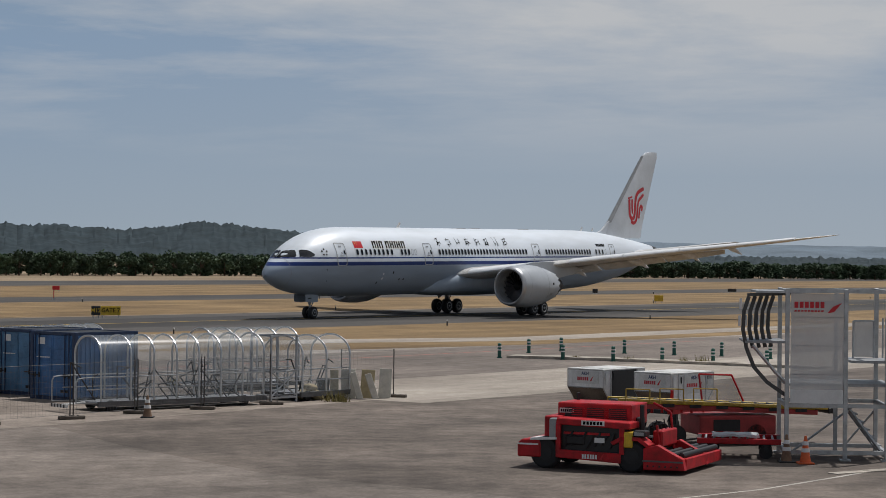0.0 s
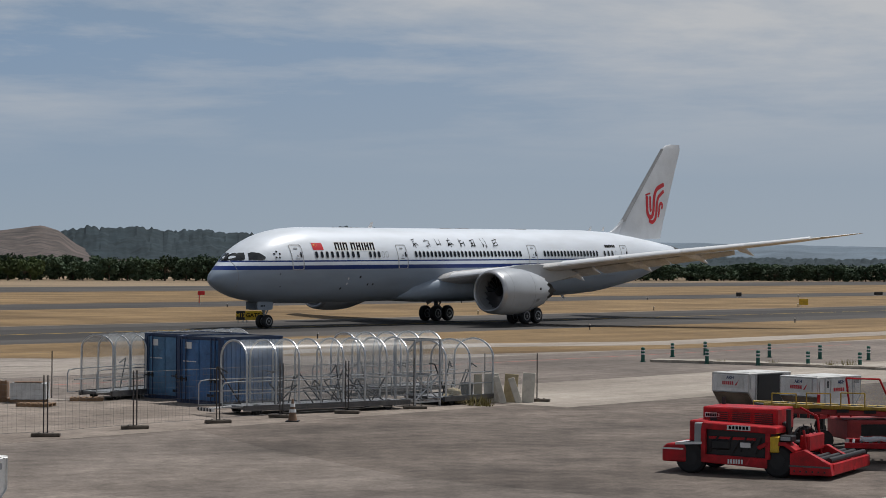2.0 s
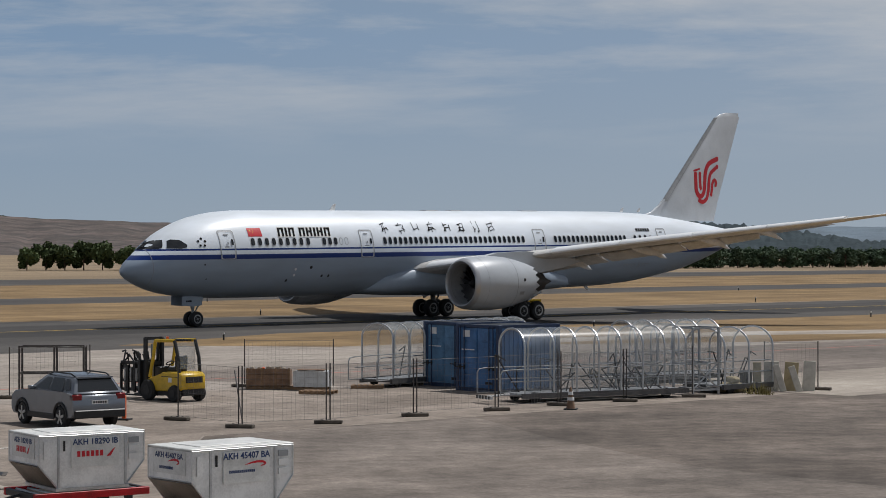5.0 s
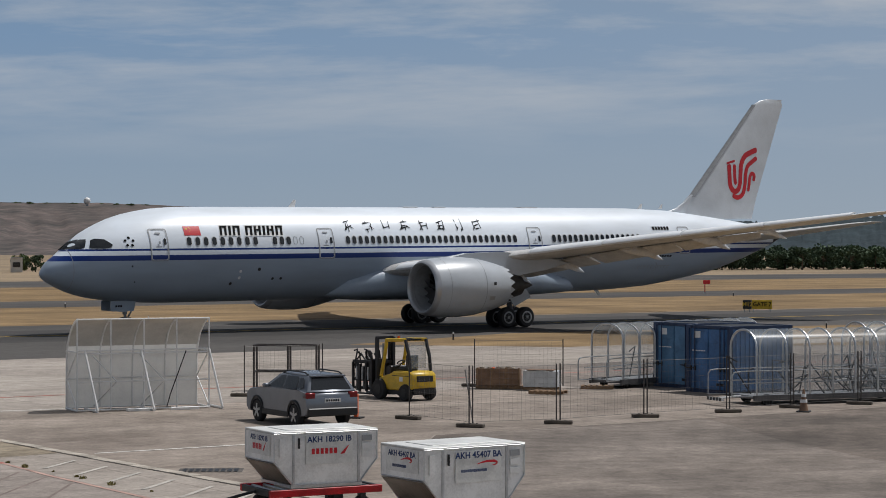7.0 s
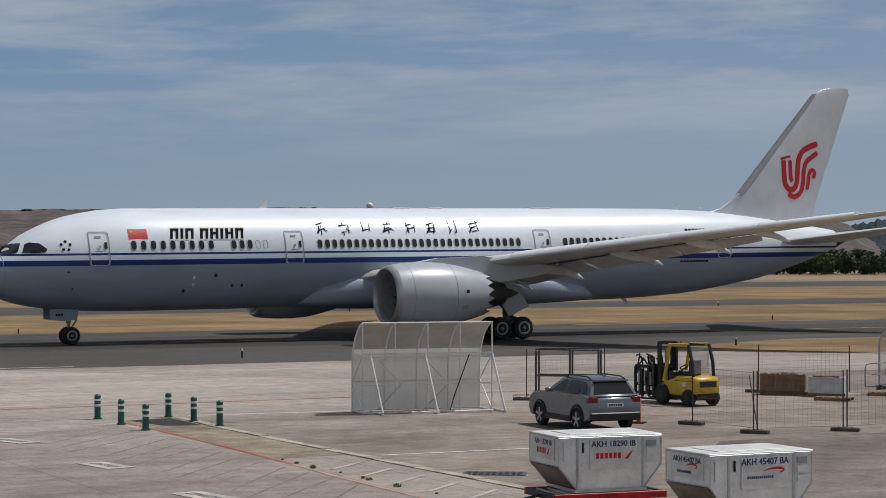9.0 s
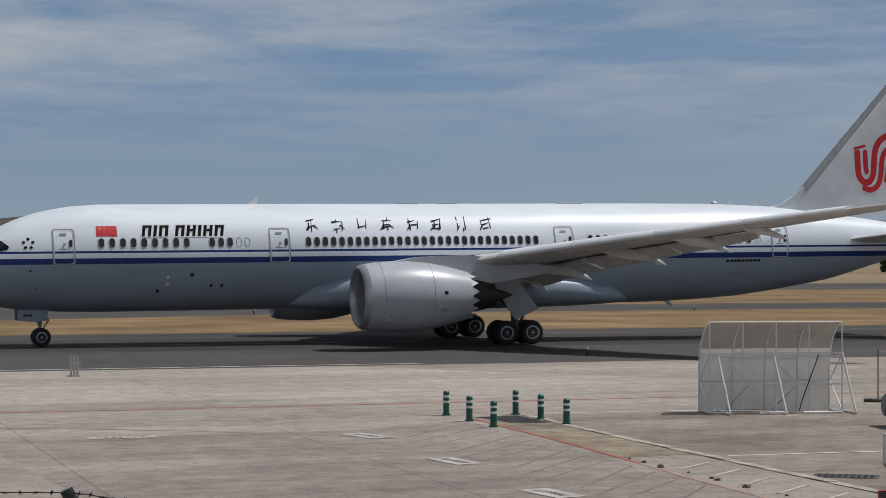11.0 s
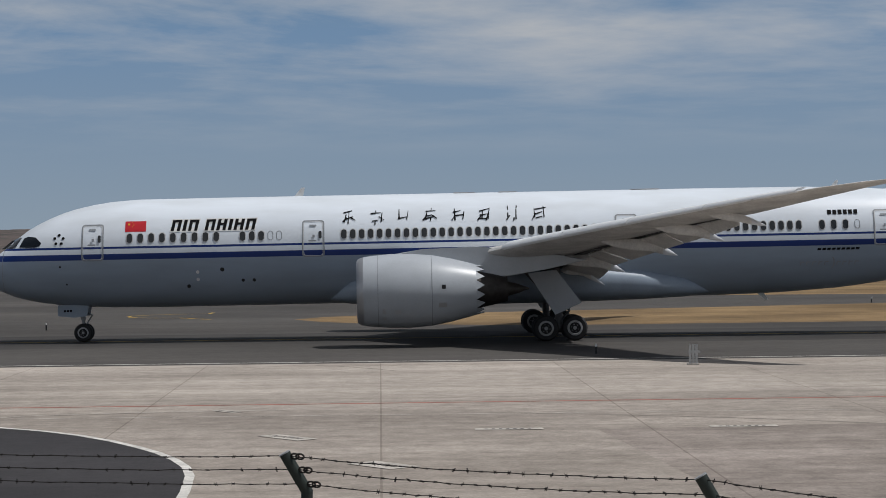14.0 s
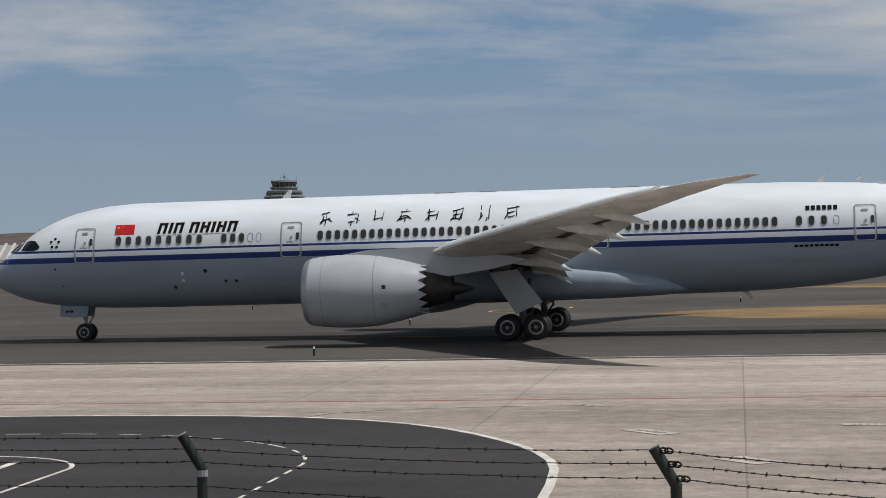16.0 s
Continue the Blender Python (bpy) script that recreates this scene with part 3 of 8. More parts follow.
def at(table, x):
    return float(np.interp(x, [a for a, _ in table], [b for _, b in table]))


def skin_y(x, z):
    """Half width of the fuselage at x and height z."""
    w, m = at(WID, x), at(MID, x)
    h = (at(TOP, x) - m) if z > m else (m - at(BOT, x))
    s = min(0.999, abs(z - m) / max(h, 0.01))
    return w * math.sqrt(1 - s * s)


def plane_paint():
    m = bpy.data.materials.new("airliner livery")
    m.use_nodes = True
    n, l = m.node_tree.nodes, m.node_tree.links
    b = n["Principled BSDF"]
    b.inputs["Roughness"].default_value = 0.36
    b.inputs["Specular IOR Level"].default_value = 0.35
    co = n.new("ShaderNodeTexCoord")
    sep = n.new("ShaderNodeSeparateXYZ")
    l.new(co.outputs["Object"], sep.inputs[0])
    sc = n.new("ShaderNodeMath")
    sc.operation = "MULTIPLY"
    sc.inputs[1].default_value = 0.1
    l.new(sep.outputs[2], sc.inputs[0])
    r = n.new("ShaderNodeValToRGB")
    r.color_ramp.interpolation = "CONSTANT"
    e = r.color_ramp.elements
    white, blue, grey = (0.73, 0.785, 0.85, 1), (0.003, 0.026, 0.165, 1), (0.305, 0.365, 0.445, 1)
    e[0].position, e[0].color = 0.0, grey
    e[1].position, e[1].color = 0.449, blue
    for pos, c in ((0.477, white), (0.505, blue), (0.517, white)):
        k = e.new(pos)
        k.color = c
    l.new(sc.outputs[0], r.inputs[0])
    dirt = n.new("ShaderNodeTexNoise")
    dirt.inputs["Scale"].default_value, dirt.inputs["Detail"].default_value = 0.7, 7
    mp = n.new("ShaderNodeMapping")
    mp.inputs["Scale"].default_value = (0.35, 1, 1.6)
    l.new(co.outputs["Object"], mp.inputs[0])
    l.new(mp.outputs[0], dirt.inputs["Vector"])
    dr = n.new("ShaderNodeValToRGB")
    dr.color_ramp.elements[0].position, dr.color_ramp.elements[0].color = 0.25, (0.86, 0.855, 0.84, 1)
    dr.color_ramp.elements[1].position, dr.color_ramp.elements[1].color = 0.6, (1, 1, 1, 1)
    l.new(dirt.outputs[0], dr.inputs[0])
    mx = n.new("ShaderNodeMix")
    mx.data_type, mx.blend_type = "RGBA", "MULTIPLY"
    mx.inputs[0].default_value = 1.0
    l.new(r.outputs[0], mx.inputs[6])
    l.new(dr.outputs[0], mx.inputs[7])
    l.new(mx.outputs[2], b.inputs["Base Color"])
    return m


M_LIVERY = plane_paint()
M_WING = mat("wing grey", (0.62, 0.62, 0.615), 0.42, vary=0.15, scale=0.7)
M_WINGLOW = mat("wing underside grey", (0.62, 0.61, 0.595), 0.45, vary=0.35, scale=0.8)
M_COWL = mat("engine cowl grey", (0.41, 0.44, 0.475), 0.35, vary=0.10, scale=0.8)
M_BELLY = mat("belly grey", (0.28, 0.335, 0.405), 0.42, vary=0.12, scale=0.8)
M_LIP = mat("polished inlet lip", (0.44, 0.45, 0.47), 0.36, 0.6, vary=0.1, scale=2)
M_FAN = mat("fan blade", (0.15, 0.15, 0.16), 0.35, 0.7, vary=0.2, scale=3)
M_HOT = mat("heat-stained nozzle", (0.045, 0.040, 0.037), 0.5, 0.5, vary=0.4, scale=3)
M_FIN = mat("fin white", (0.60, 0.63, 0.665), 0.35, vary=0.12, scale=0.8)
M_SEAM = mat("fine joint line", (0.30, 0.32, 0.35), 0.5, vary=0.3, scale=2)
# whiter than the wing: sun on the slats is put into the colour
M_SLAT = mat("sunlit slat white", (0.80, 0.82, 0.84), 0.35, vary=0.1, scale=0.8)
# gear leg grey, darkened to carry the shade under the wing
M_GEAR = mat("shaded gear grey", (0.10, 0.10, 0.105), 0.45, 0.3, vary=0.4, scale=3)
M_PANEL = mat("door outline grey", (0.26, 0.28, 0.30), 0.5, vary=0.15, scale=4)
M_NAVY = mat("navy lettering", (0.012, 0.035, 0.12), 0.45, vary=0.1, scale=4)
M_FLAGY = mat("yellow star", (0.75, 0.50, 0.03), 0.5, vary=0.1, scale=4)

airliner = thing("airliner", "white twin-engine airliner with blue stripes and red tail emblem, taxiing", "airplane")


def fuselage():
    bm = B()
    xs = [0.35, 0.42, 0.5, 0.6, 0.75, 0.95, 1.2, 1.5, 1.9, 2.3, 2.7, 3.2, 3.7, 4.3, 5, 5.8, 6.7, 7.7, 9.2] + list(np.arange(11, 45, 2.0)) + list(np.arange(45, 61.5, 0.9)) + [61.6]
    n = 64
    rings = []
    for x in xs:
        t, b, w, m = at(TOP, x), at(BOT, x), at(WID, x), at(MID, x)
        ring = []
        for i in range(n):
            a = 6.28319 * i / n
            c, s = math.cos(a), math.sin(a)
            ring.append(bm.verts.new(Vector((x, w * c, m + (t - m if s > 0 else m - b) * s))))
        rings.append(ring)
    for a, b in zip(rings, rings[1:]):
        for i in range(n):
            bm.faces.new((a[i], a[(i + 1) % n], b[(i + 1) % n], b[i]))
    bm.faces.new(rings[0])
    bm.faces.new(rings[-1][::-1])
    me = meshed("fuselage", bm, M_LIVERY)
    for p in me.polygons:
        p.use_smooth = True
    return part("fuselage", me, None, airliner, "white over grey fuselage with two blue stripes")


fus = fuselage()
for x in (1.88,):
    bm = B()
    rings = []
    for xx in (x, x + 0.035):
        t_, b_, w_, m_ = at(TOP, xx), at(BOT, xx), at(WID, xx), at(MID, xx)
        rings.append([bm.verts.new(Vector((xx, (w_ + 0.006) * math.cos(6.28319 * i / 64), m_ + ((t_ - m_ if math.sin(6.28319 * i / 64) > 0 else m_ - b_) + 0.006) * math.sin(6.28319 * i / 64)))) for i in range(64)])
    for i in range(64):
        bm.faces.new((rings[0][i], rings[0][(i + 1) % 64], rings[1][(i + 1) % 64], rings[1][i]))
    part("radome_seam", bm, M_SEAM, fus, "thin joint line behind the radome")


def patch(bm, pts, off=0.012, side=-1):
    """A small flat shape of (x, z) points laid on the skin."""
    off += 0.016
    vs = [bm.verts.new(Vector((x, side * (skin_y(x, z) + off), z))) for x, z in pts]
    f = bm.faces.new(vs)
    return f


def rounded(x, z, w, h, r, n=4):
    out = []
    for cx, cz, a0 in ((w / 2 - r, h / 2 - r, 0), (-w / 2 + r, h / 2 - r, 90), (-w / 2 + r, -h / 2 + r, 180), (w / 2 - r, -h / 2 + r, 270)):
        for i in range(n + 1):
            a = radians(a0 + 90 * i / n)
            out.append((x + cx + r * math.cos(a), z + cz + r * math.sin(a)))
    return out


def outline(bm, pts, width, off=0.012, side=-1):
    """A closed band of that width along (x, z) points on the skin."""
    cx, cz = sum(p[0] for p in pts) / len(pts), sum(p[1] for p in pts) / len(pts)
    hw, hh = max(p[0] for p in pts) - cx, max(p[1] for p in pts) - cz
    inner = [(cx + (x - cx) * (1 - width / hw), cz + (z - cz) * (1 - width / hh)) for x, z in pts]
    a = [bm.verts.new(Vector((x, side * (skin_y(x, z) + off), z))) for x, z in pts]
    b = [bm.verts.new(Vector((x, side * (skin_y(x, z) + off), z))) for x, z in inner]
    k = len(a)
    for i in range(k):
        bm.faces.new((a[i], a[(i + 1) % k], b[(i + 1) % k], b[i]))


def dense(pts, step=0.15):
    out = []
    for (x0, z0), (x1, z1) in zip(pts, pts[1:] + pts[:1]):
        k = max(1, int(math.hypot(x1 - x0, z1 - z0) / step))
        out += [(x0 + (x1 - x0) * i / k, z0 + (z1 - z0) * i / k) for i in range(k)]
    return out


# cabin windows: groups of (first x, last x, count)
WIN_Z = 5.63
ROWS = [(8.98, 13.64, 9), (15.05, 16.05, 3), (20.50, 34.0, 29), (37.4, 45.12, 17), (46.40, 47.70, 3)]
M_WINRIM = mat("window surround", (0.60, 0.61, 0.62), 0.4, vary=0.1, scale=5)
for side in (-1, 1):
    for x0, x1, k in ROWS:
        for i in range(k):
            x = x0 + (x1 - x0) * i / (k - 1)
            bm = B()
            patch(bm, rounded(x, WIN_Z, 0.29, 0.49, 0.135), 0.014, side)
            w = part("window", bm, M_GLASS, fus)
            bm = B()
            outline(bm, rounded(x, WIN_Z, 0.40, 0.60, 0.19), 0.055, 0.010, side)
            part("frame", bm, M_WINRIM, fus)
    for x in (16.55, 17.02, 48.35):
        bm = B()
        outline(bm, rounded(x, WIN_Z, 0.30, 0.50, 0.14), 0.03, 0.012, side)
        part("window_plug", bm, M_PANEL, fus)
    # doors: outline, small window, handle recess
    for x, w, z0, z1 in ((6.98, 1.12, 4.47, 6.37), (18.85, 1.12, 4.47, 6.37), (35.75, 1.12, 4.47, 6.37), (49.85, 1.10, 4.47, 6.37)):
        bm = B()
        outline(bm, dense(rounded(x, (z0 + z1) / 2, w + 0.08, z1 - z0 + 0.08, 0.16)), 0.055, 0.014, side)
        d = part("door", bm, M_PANEL, fus, "closed cabin door with a grey outline")
        bm = B()
        outline(bm, dense(rounded(x, (z0 + z1) / 2, w - 0.06, z1 - z0 - 0.06, 0.13)), 0.03, 0.014, side)
        part("door_seam", bm, M_WINRIM, d)
        bm = B()
        patch(bm, rounded(x + 0.37, 5.62, 0.16, 0.40, 0.07), 0.016, side)
        part("door_window", bm, M_GLASS, d)
        bm = B()
        patch(bm, rounded(x - 0.02, 6.12, 0.38, 0.10, 0.045), 0.016, side)
        part("door_vent", bm, M_PANEL, d)
        bm = B()
        patch(bm, rounded(x + 0.02, 5.55, 0.12, 0.16, 0.03), 0.016, side)
        part("door_placard", bm, M_PANEL, d)
        bm = B()
        patch(bm, rounded(x - 0.05, 5.30, 0.42, 0.07, 0.03), 0.016, side)
        part("door_handle", bm, M_PANEL, d)
    # cockpit glass: two panes a side with dark edges
    panes = (((1.62, 5.17), (2.20, 5.62), (2.62, 5.78), (2.93, 5.80), (2.66, 5.30), (2.45, 5.22)),
             ((2.86, 5.26), (3.08, 5.74), (3.32, 5.83), (3.78, 5.78), (4.14, 5.46), (4.06, 5.30), (3.70, 5.23)))
    for k, pane in enumerate(panes):
        bm = B()
        cx, cz = sum(q[0] for q in pane) / len(pane), sum(q[1] for q in pane) / len(pane)
        rim = dense(list(pane), 0.12)
        for (xa, za), (xb, zb) in zip(rim, rim[1:] + rim[:1]):
            patch(bm, [(xa, za), (xb, zb), ((xb + cx) / 2, (zb + cz) / 2), ((xa + cx) / 2, (za + cz) / 2)], 0.012, side)
            patch(bm, [((xa + cx) / 2, (za + cz) / 2), ((xb + cx) / 2, (zb + cz) / 2), (cx, cz)], 0.012, side)
        part("cockpit_window", bm, M_GLASS, fus, "dark cockpit window")
    # ports and vents low on the side
    for x, z, r in ((13.92, 3.85, 0.11), (12.08, 2.98, 0.10), (15.02, 3.25, 0.09), (15.62, 3.25, 0.09), (5.2, 4.15, 0.06), (5.5, 3.2, 0.05)):
        bm = B()
        patch(bm, rounded(x, z, 2 * r, 2 * r, r * 0.95), 0.012, side)
        part("vent", bm, M_BLACK, fus)
    for x, z in ((12.60, 3.74), (12.60, 3.34)):
        bm = B()
        patch(bm, rounded(x, z, 0.18, 0.18, 0.08), 0.012, side)
        part("service_cover", bm, M_WHITE, fus)
    # flag with stars
    bm = B()
    for k in range(4):
        patch(bm, [(8.74, 5.98 + k * 0.14), (9.86, 5.98 + k * 0.14), (9.86, 6.12 + k * 0.14), (8.74, 6.12 + k * 0.14)], 0.006, side)
    flag = part("flag", bm, M_REDINK, fus, "small red flag with yellow stars")
    for x, z, s in ((8.93, 6.38, 0.17), (9.13, 6.47, 0.06), (9.20, 6.40, 0.06), (9.20, 6.31, 0.06), (9.13, 6.24, 0.06)):
        bm = B()
        patch(bm, [(x + s * 0.5 * math.sin(1.2566 * i / 2) * (1 if i % 2 == 0 else 0.42), z + s * 0.5 * math.cos(1.2566 * i / 2) * (1 if i % 2 == 0 else 0.42)) for i in range(10)], 0.018, side)
        part("flag_star", bm, M_FLAGY, flag)
    # ring of small emblem leaves behind the cockpit
    for k in range(5):
        a = 1.2566 * k + 0.3
        bm = B()
        patch(bm, rounded(5.13 + 0.25 * math.cos(a), 5.62 + 0.25 * math.sin(a), 0.16, 0.14, 0.06), 0.012, side)
        part("emblem_leaf", bm, M_INK, fus)

# the name on the side, as plain slanted bars of its size
x = 11.18
for word in (3, 5):
    for k in range(word):
        w = 0.50 if not (word == 3 and k == 1) and not (word == 5 and k == 2) else 0.18
        lean = 0.12
        z0, z1 = 5.97, 6.57

        def slanted(xa, xb, za, zb, off):
            s = lambda z: lean * (z - z0) / (z1 - z0)
            return [(xa + s(za), za), (xb + s(za), za), (xb + s(zb), zb), (xa + s(zb), zb)]
        bm, bm2 = B(), B()
        patch(bm2, slanted(x - 0.05, x + w + 0.05, z0 - 0.05, z1 + 0.05, 0), 0.010, -1)
        if w < 0.3:
            patch(bm, slanted(x, x + w, z0, z1, 0), 0.016, -1)
        else:
            patch(bm, slanted(x, x + 0.17, z0, z1, 0), 0.016, -1)
            patch(bm, slanted(x + w - 0.17, x + w, z0, z1, 0), 0.016, -1)
            patch(bm, slanted(x + 0.171, x + w - 0.171, z1 - 0.13 - 0.2 * (k % 2), z1 - 0.2 * (k % 2), 0), 0.016, -1)
        back = part("name_backing", bm2, M_WHITE, fus)
        part("name_bar", bm, M_INK, back, "slanted black bars")
        x += w + 0.125
    x += 0.27
# eight written signs as groups of brush-like strokes
rnd = random.Random(4)
for k in range(8):
    bm = B()
    cx = 20.75 + k * 1.475
    for k2, (ang, x0, z0, ln) in enumerate(((84, -0.20, 6.30, 0.62), (80, 0.02, 6.16, 0.84), (86, 0.22, 6.28, 0.60), (8, -0.30, 6.72, 0.62), (14, -0.24, 6.45, 0.52), (4, -0.22, 6.32, 0.46), (58, -0.36, 6.22, 0.36), (-42, 0.10, 6.50, 0.34))):
        if rnd.random() < 0.22:
            continue
        a = radians(ang + rnd.uniform(-9, 9))
        xa, za, ln = cx + x0 + rnd.uniform(-0.07, 0.07), z0 + rnd.uniform(-0.06, 0.08), ln * rnd.uniform(0.7, 1.05)
        t0, t1 = rnd.uniform(0.030, 0.048), rnd.uniform(0.010, 0.030)
        dx, dz = math.cos(a), math.sin(a)
        patch(bm, [(xa + dz * t0, za - dx * t0), (xa + dx * ln + dz * t1, za + dz * ln - dx * t1), (xa + dx * ln - dz * t1, za + dz * ln + dx * t1), (xa - dz * t0, za + dx * t0)], 0.016 + 0.001 * k2, -1)
    part("side_strokes", bm, M_INK, fus, "black brush-like strokes")
for k in range(6):
    bm = B()
    patch(bm, [(46.75 + k * 0.29, 6.18), (46.96 + k * 0.29, 6.18), (46.96 + k * 0.29, 6.42), (46.75 + k * 0.29, 6.42)], 0.014, -1)
    part("small_bar", bm, M_INK, fus)
for k in range(9):
    bm = B()
    patch(bm, [(46.1 + k * 0.265, 4.24), (46.30 + k * 0.265, 4.24), (46.34 + k * 0.265, 4.36), (46.14 + k * 0.265, 4.36)], 0.014, -1)
    part("small_bar", bm, M_INK, fus)
bm = B()
for k in range(10):
    if k != 5:
        xx = 45.2 + k * 0.335
        patch(bm, [(xx, 3.42), (xx + 0.05, 3.42), (xx + 0.05, 3.64), (xx, 3.64)], 0.014, -1)
        patch(bm, [(xx + 0.06, 3.58), (xx + 0.22, 3.58), (xx + 0.22, 3.63), (xx + 0.06, 3.63)], 0.014, -1)
patch(bm, [(46.88 + 0.16 * math.sin(a) + d, 3.55 + 0.32 * math.cos(a)) for d, seq in ((0.06, (0.1, 0.6, 1.1, 1.57, 2.0, 2.5, 3.0)), (0, (3.0, 2.5, 2.0, 1.57, 1.1, 0.6, 0.1))) for a in seq], 0.016, -1)
part("grey_bars", bm, M_GREYP, fus, "row of thin grey bars with a crescent")
for x, h, w in ((17.95, 0.50, 0.42), (47.6, 0.34, 0.3), (49.6, 0.30, 0.25)):
    bm = B()
    prism(bm, [(x - w * 0.6, 7.72), (x + w * 0.6, 7.72), (x + w * 0.9, 7.75 + h), (x + w * 0.45, 7.75 + h)], -0.03, 0.03)
    part("antenna", bm, M_WHITE, fus, "blade antenna")
bm = B()
prism(bm, [(43.2, 1.95), (43.6, 1.95), (43.85, 1.55), (43.65, 1.55)], -0.03, 0.03)
part("antenna", bm, M_WHITE, fus, "blade antenna")
for x, l in ((26.5, 1.2), (29.0, 1.0), (36.3, 1.6)):
    part("roof_housing", boxed(x, x + l, -0.35, 0.35, 7.74, 7.82), M_PANEL, fus, bevel=0.03)


def wing(bm, sections, side, up=1):
    """A lifting surface from (y, leading x, chord, z, thickness) sections."""
    shape = [(0, 0), (0.015, 0.30), (0.06, 0.62), (0.18, 0.95), (0.38, 1.0), (0.62, 0.72), (0.85, 0.28), (1, 0.02), (0.85, -0.10), (0.62, -0.42), (0.38, -0.72), (0.18, -0.70), (0.06, -0.45), (0.015, -0.22)]
    loops = []
    for y, x, c, z, t in sections:
        loops.append([bm.verts.new(Vector((x + c * u, side * y, z + t * 0.5 * v))) for u, v in shape])
    for a, b in zip(loops, loops[1:]):
        for i in range(len(shape)):
            k = (i + 1) % len(shape)
            bm.faces.new((a[i], a[k], b[k], b[i]))
    bm.faces.new(loops[0])
    bm.faces.new(loops[-1][::-1])


WING = [(1.5, 22.4, 10.9, 3.35, 1.5), (3, 23.4, 9.9, 3.62, 1.3), (6, 25.3, 8.2, 4.04, 1.05), (9.8, 27.8, 6.2, 4.52, 0.80), (14, 30.5, 5.0, 5.07, 0.60), (18, 33.1, 4.2, 5.59, 0.48), (22, 35.8, 3.8, 6.10, 0.38), (26, 38.6, 3.0, 6.63, 0.24), (28.3, 41.0, 2.2, 7.02, 0.14), (29.4, 42.7, 1.5, 7.22, 0.09), (30.0, 44.1, 0.6, 7.34, 0.04)]
# the drooped flaps: trailing edge by span (y, x, z)
FLAP_EDGE = [(3.0, 34.2, 2.92), (4.0, 34.2, 2.98), (9.0, 34.4, 3.70), (14.5, 36.3, 4.50), (19.0, 38.0, 5.16), (22.3, 39.2, 5.72)]


def wing_at(y):
    f = lambda k: float(np.interp(y, [s[0] for s in WING], [s[k] for s in WING]))
    return f(1), f(2), f(3), f(4)


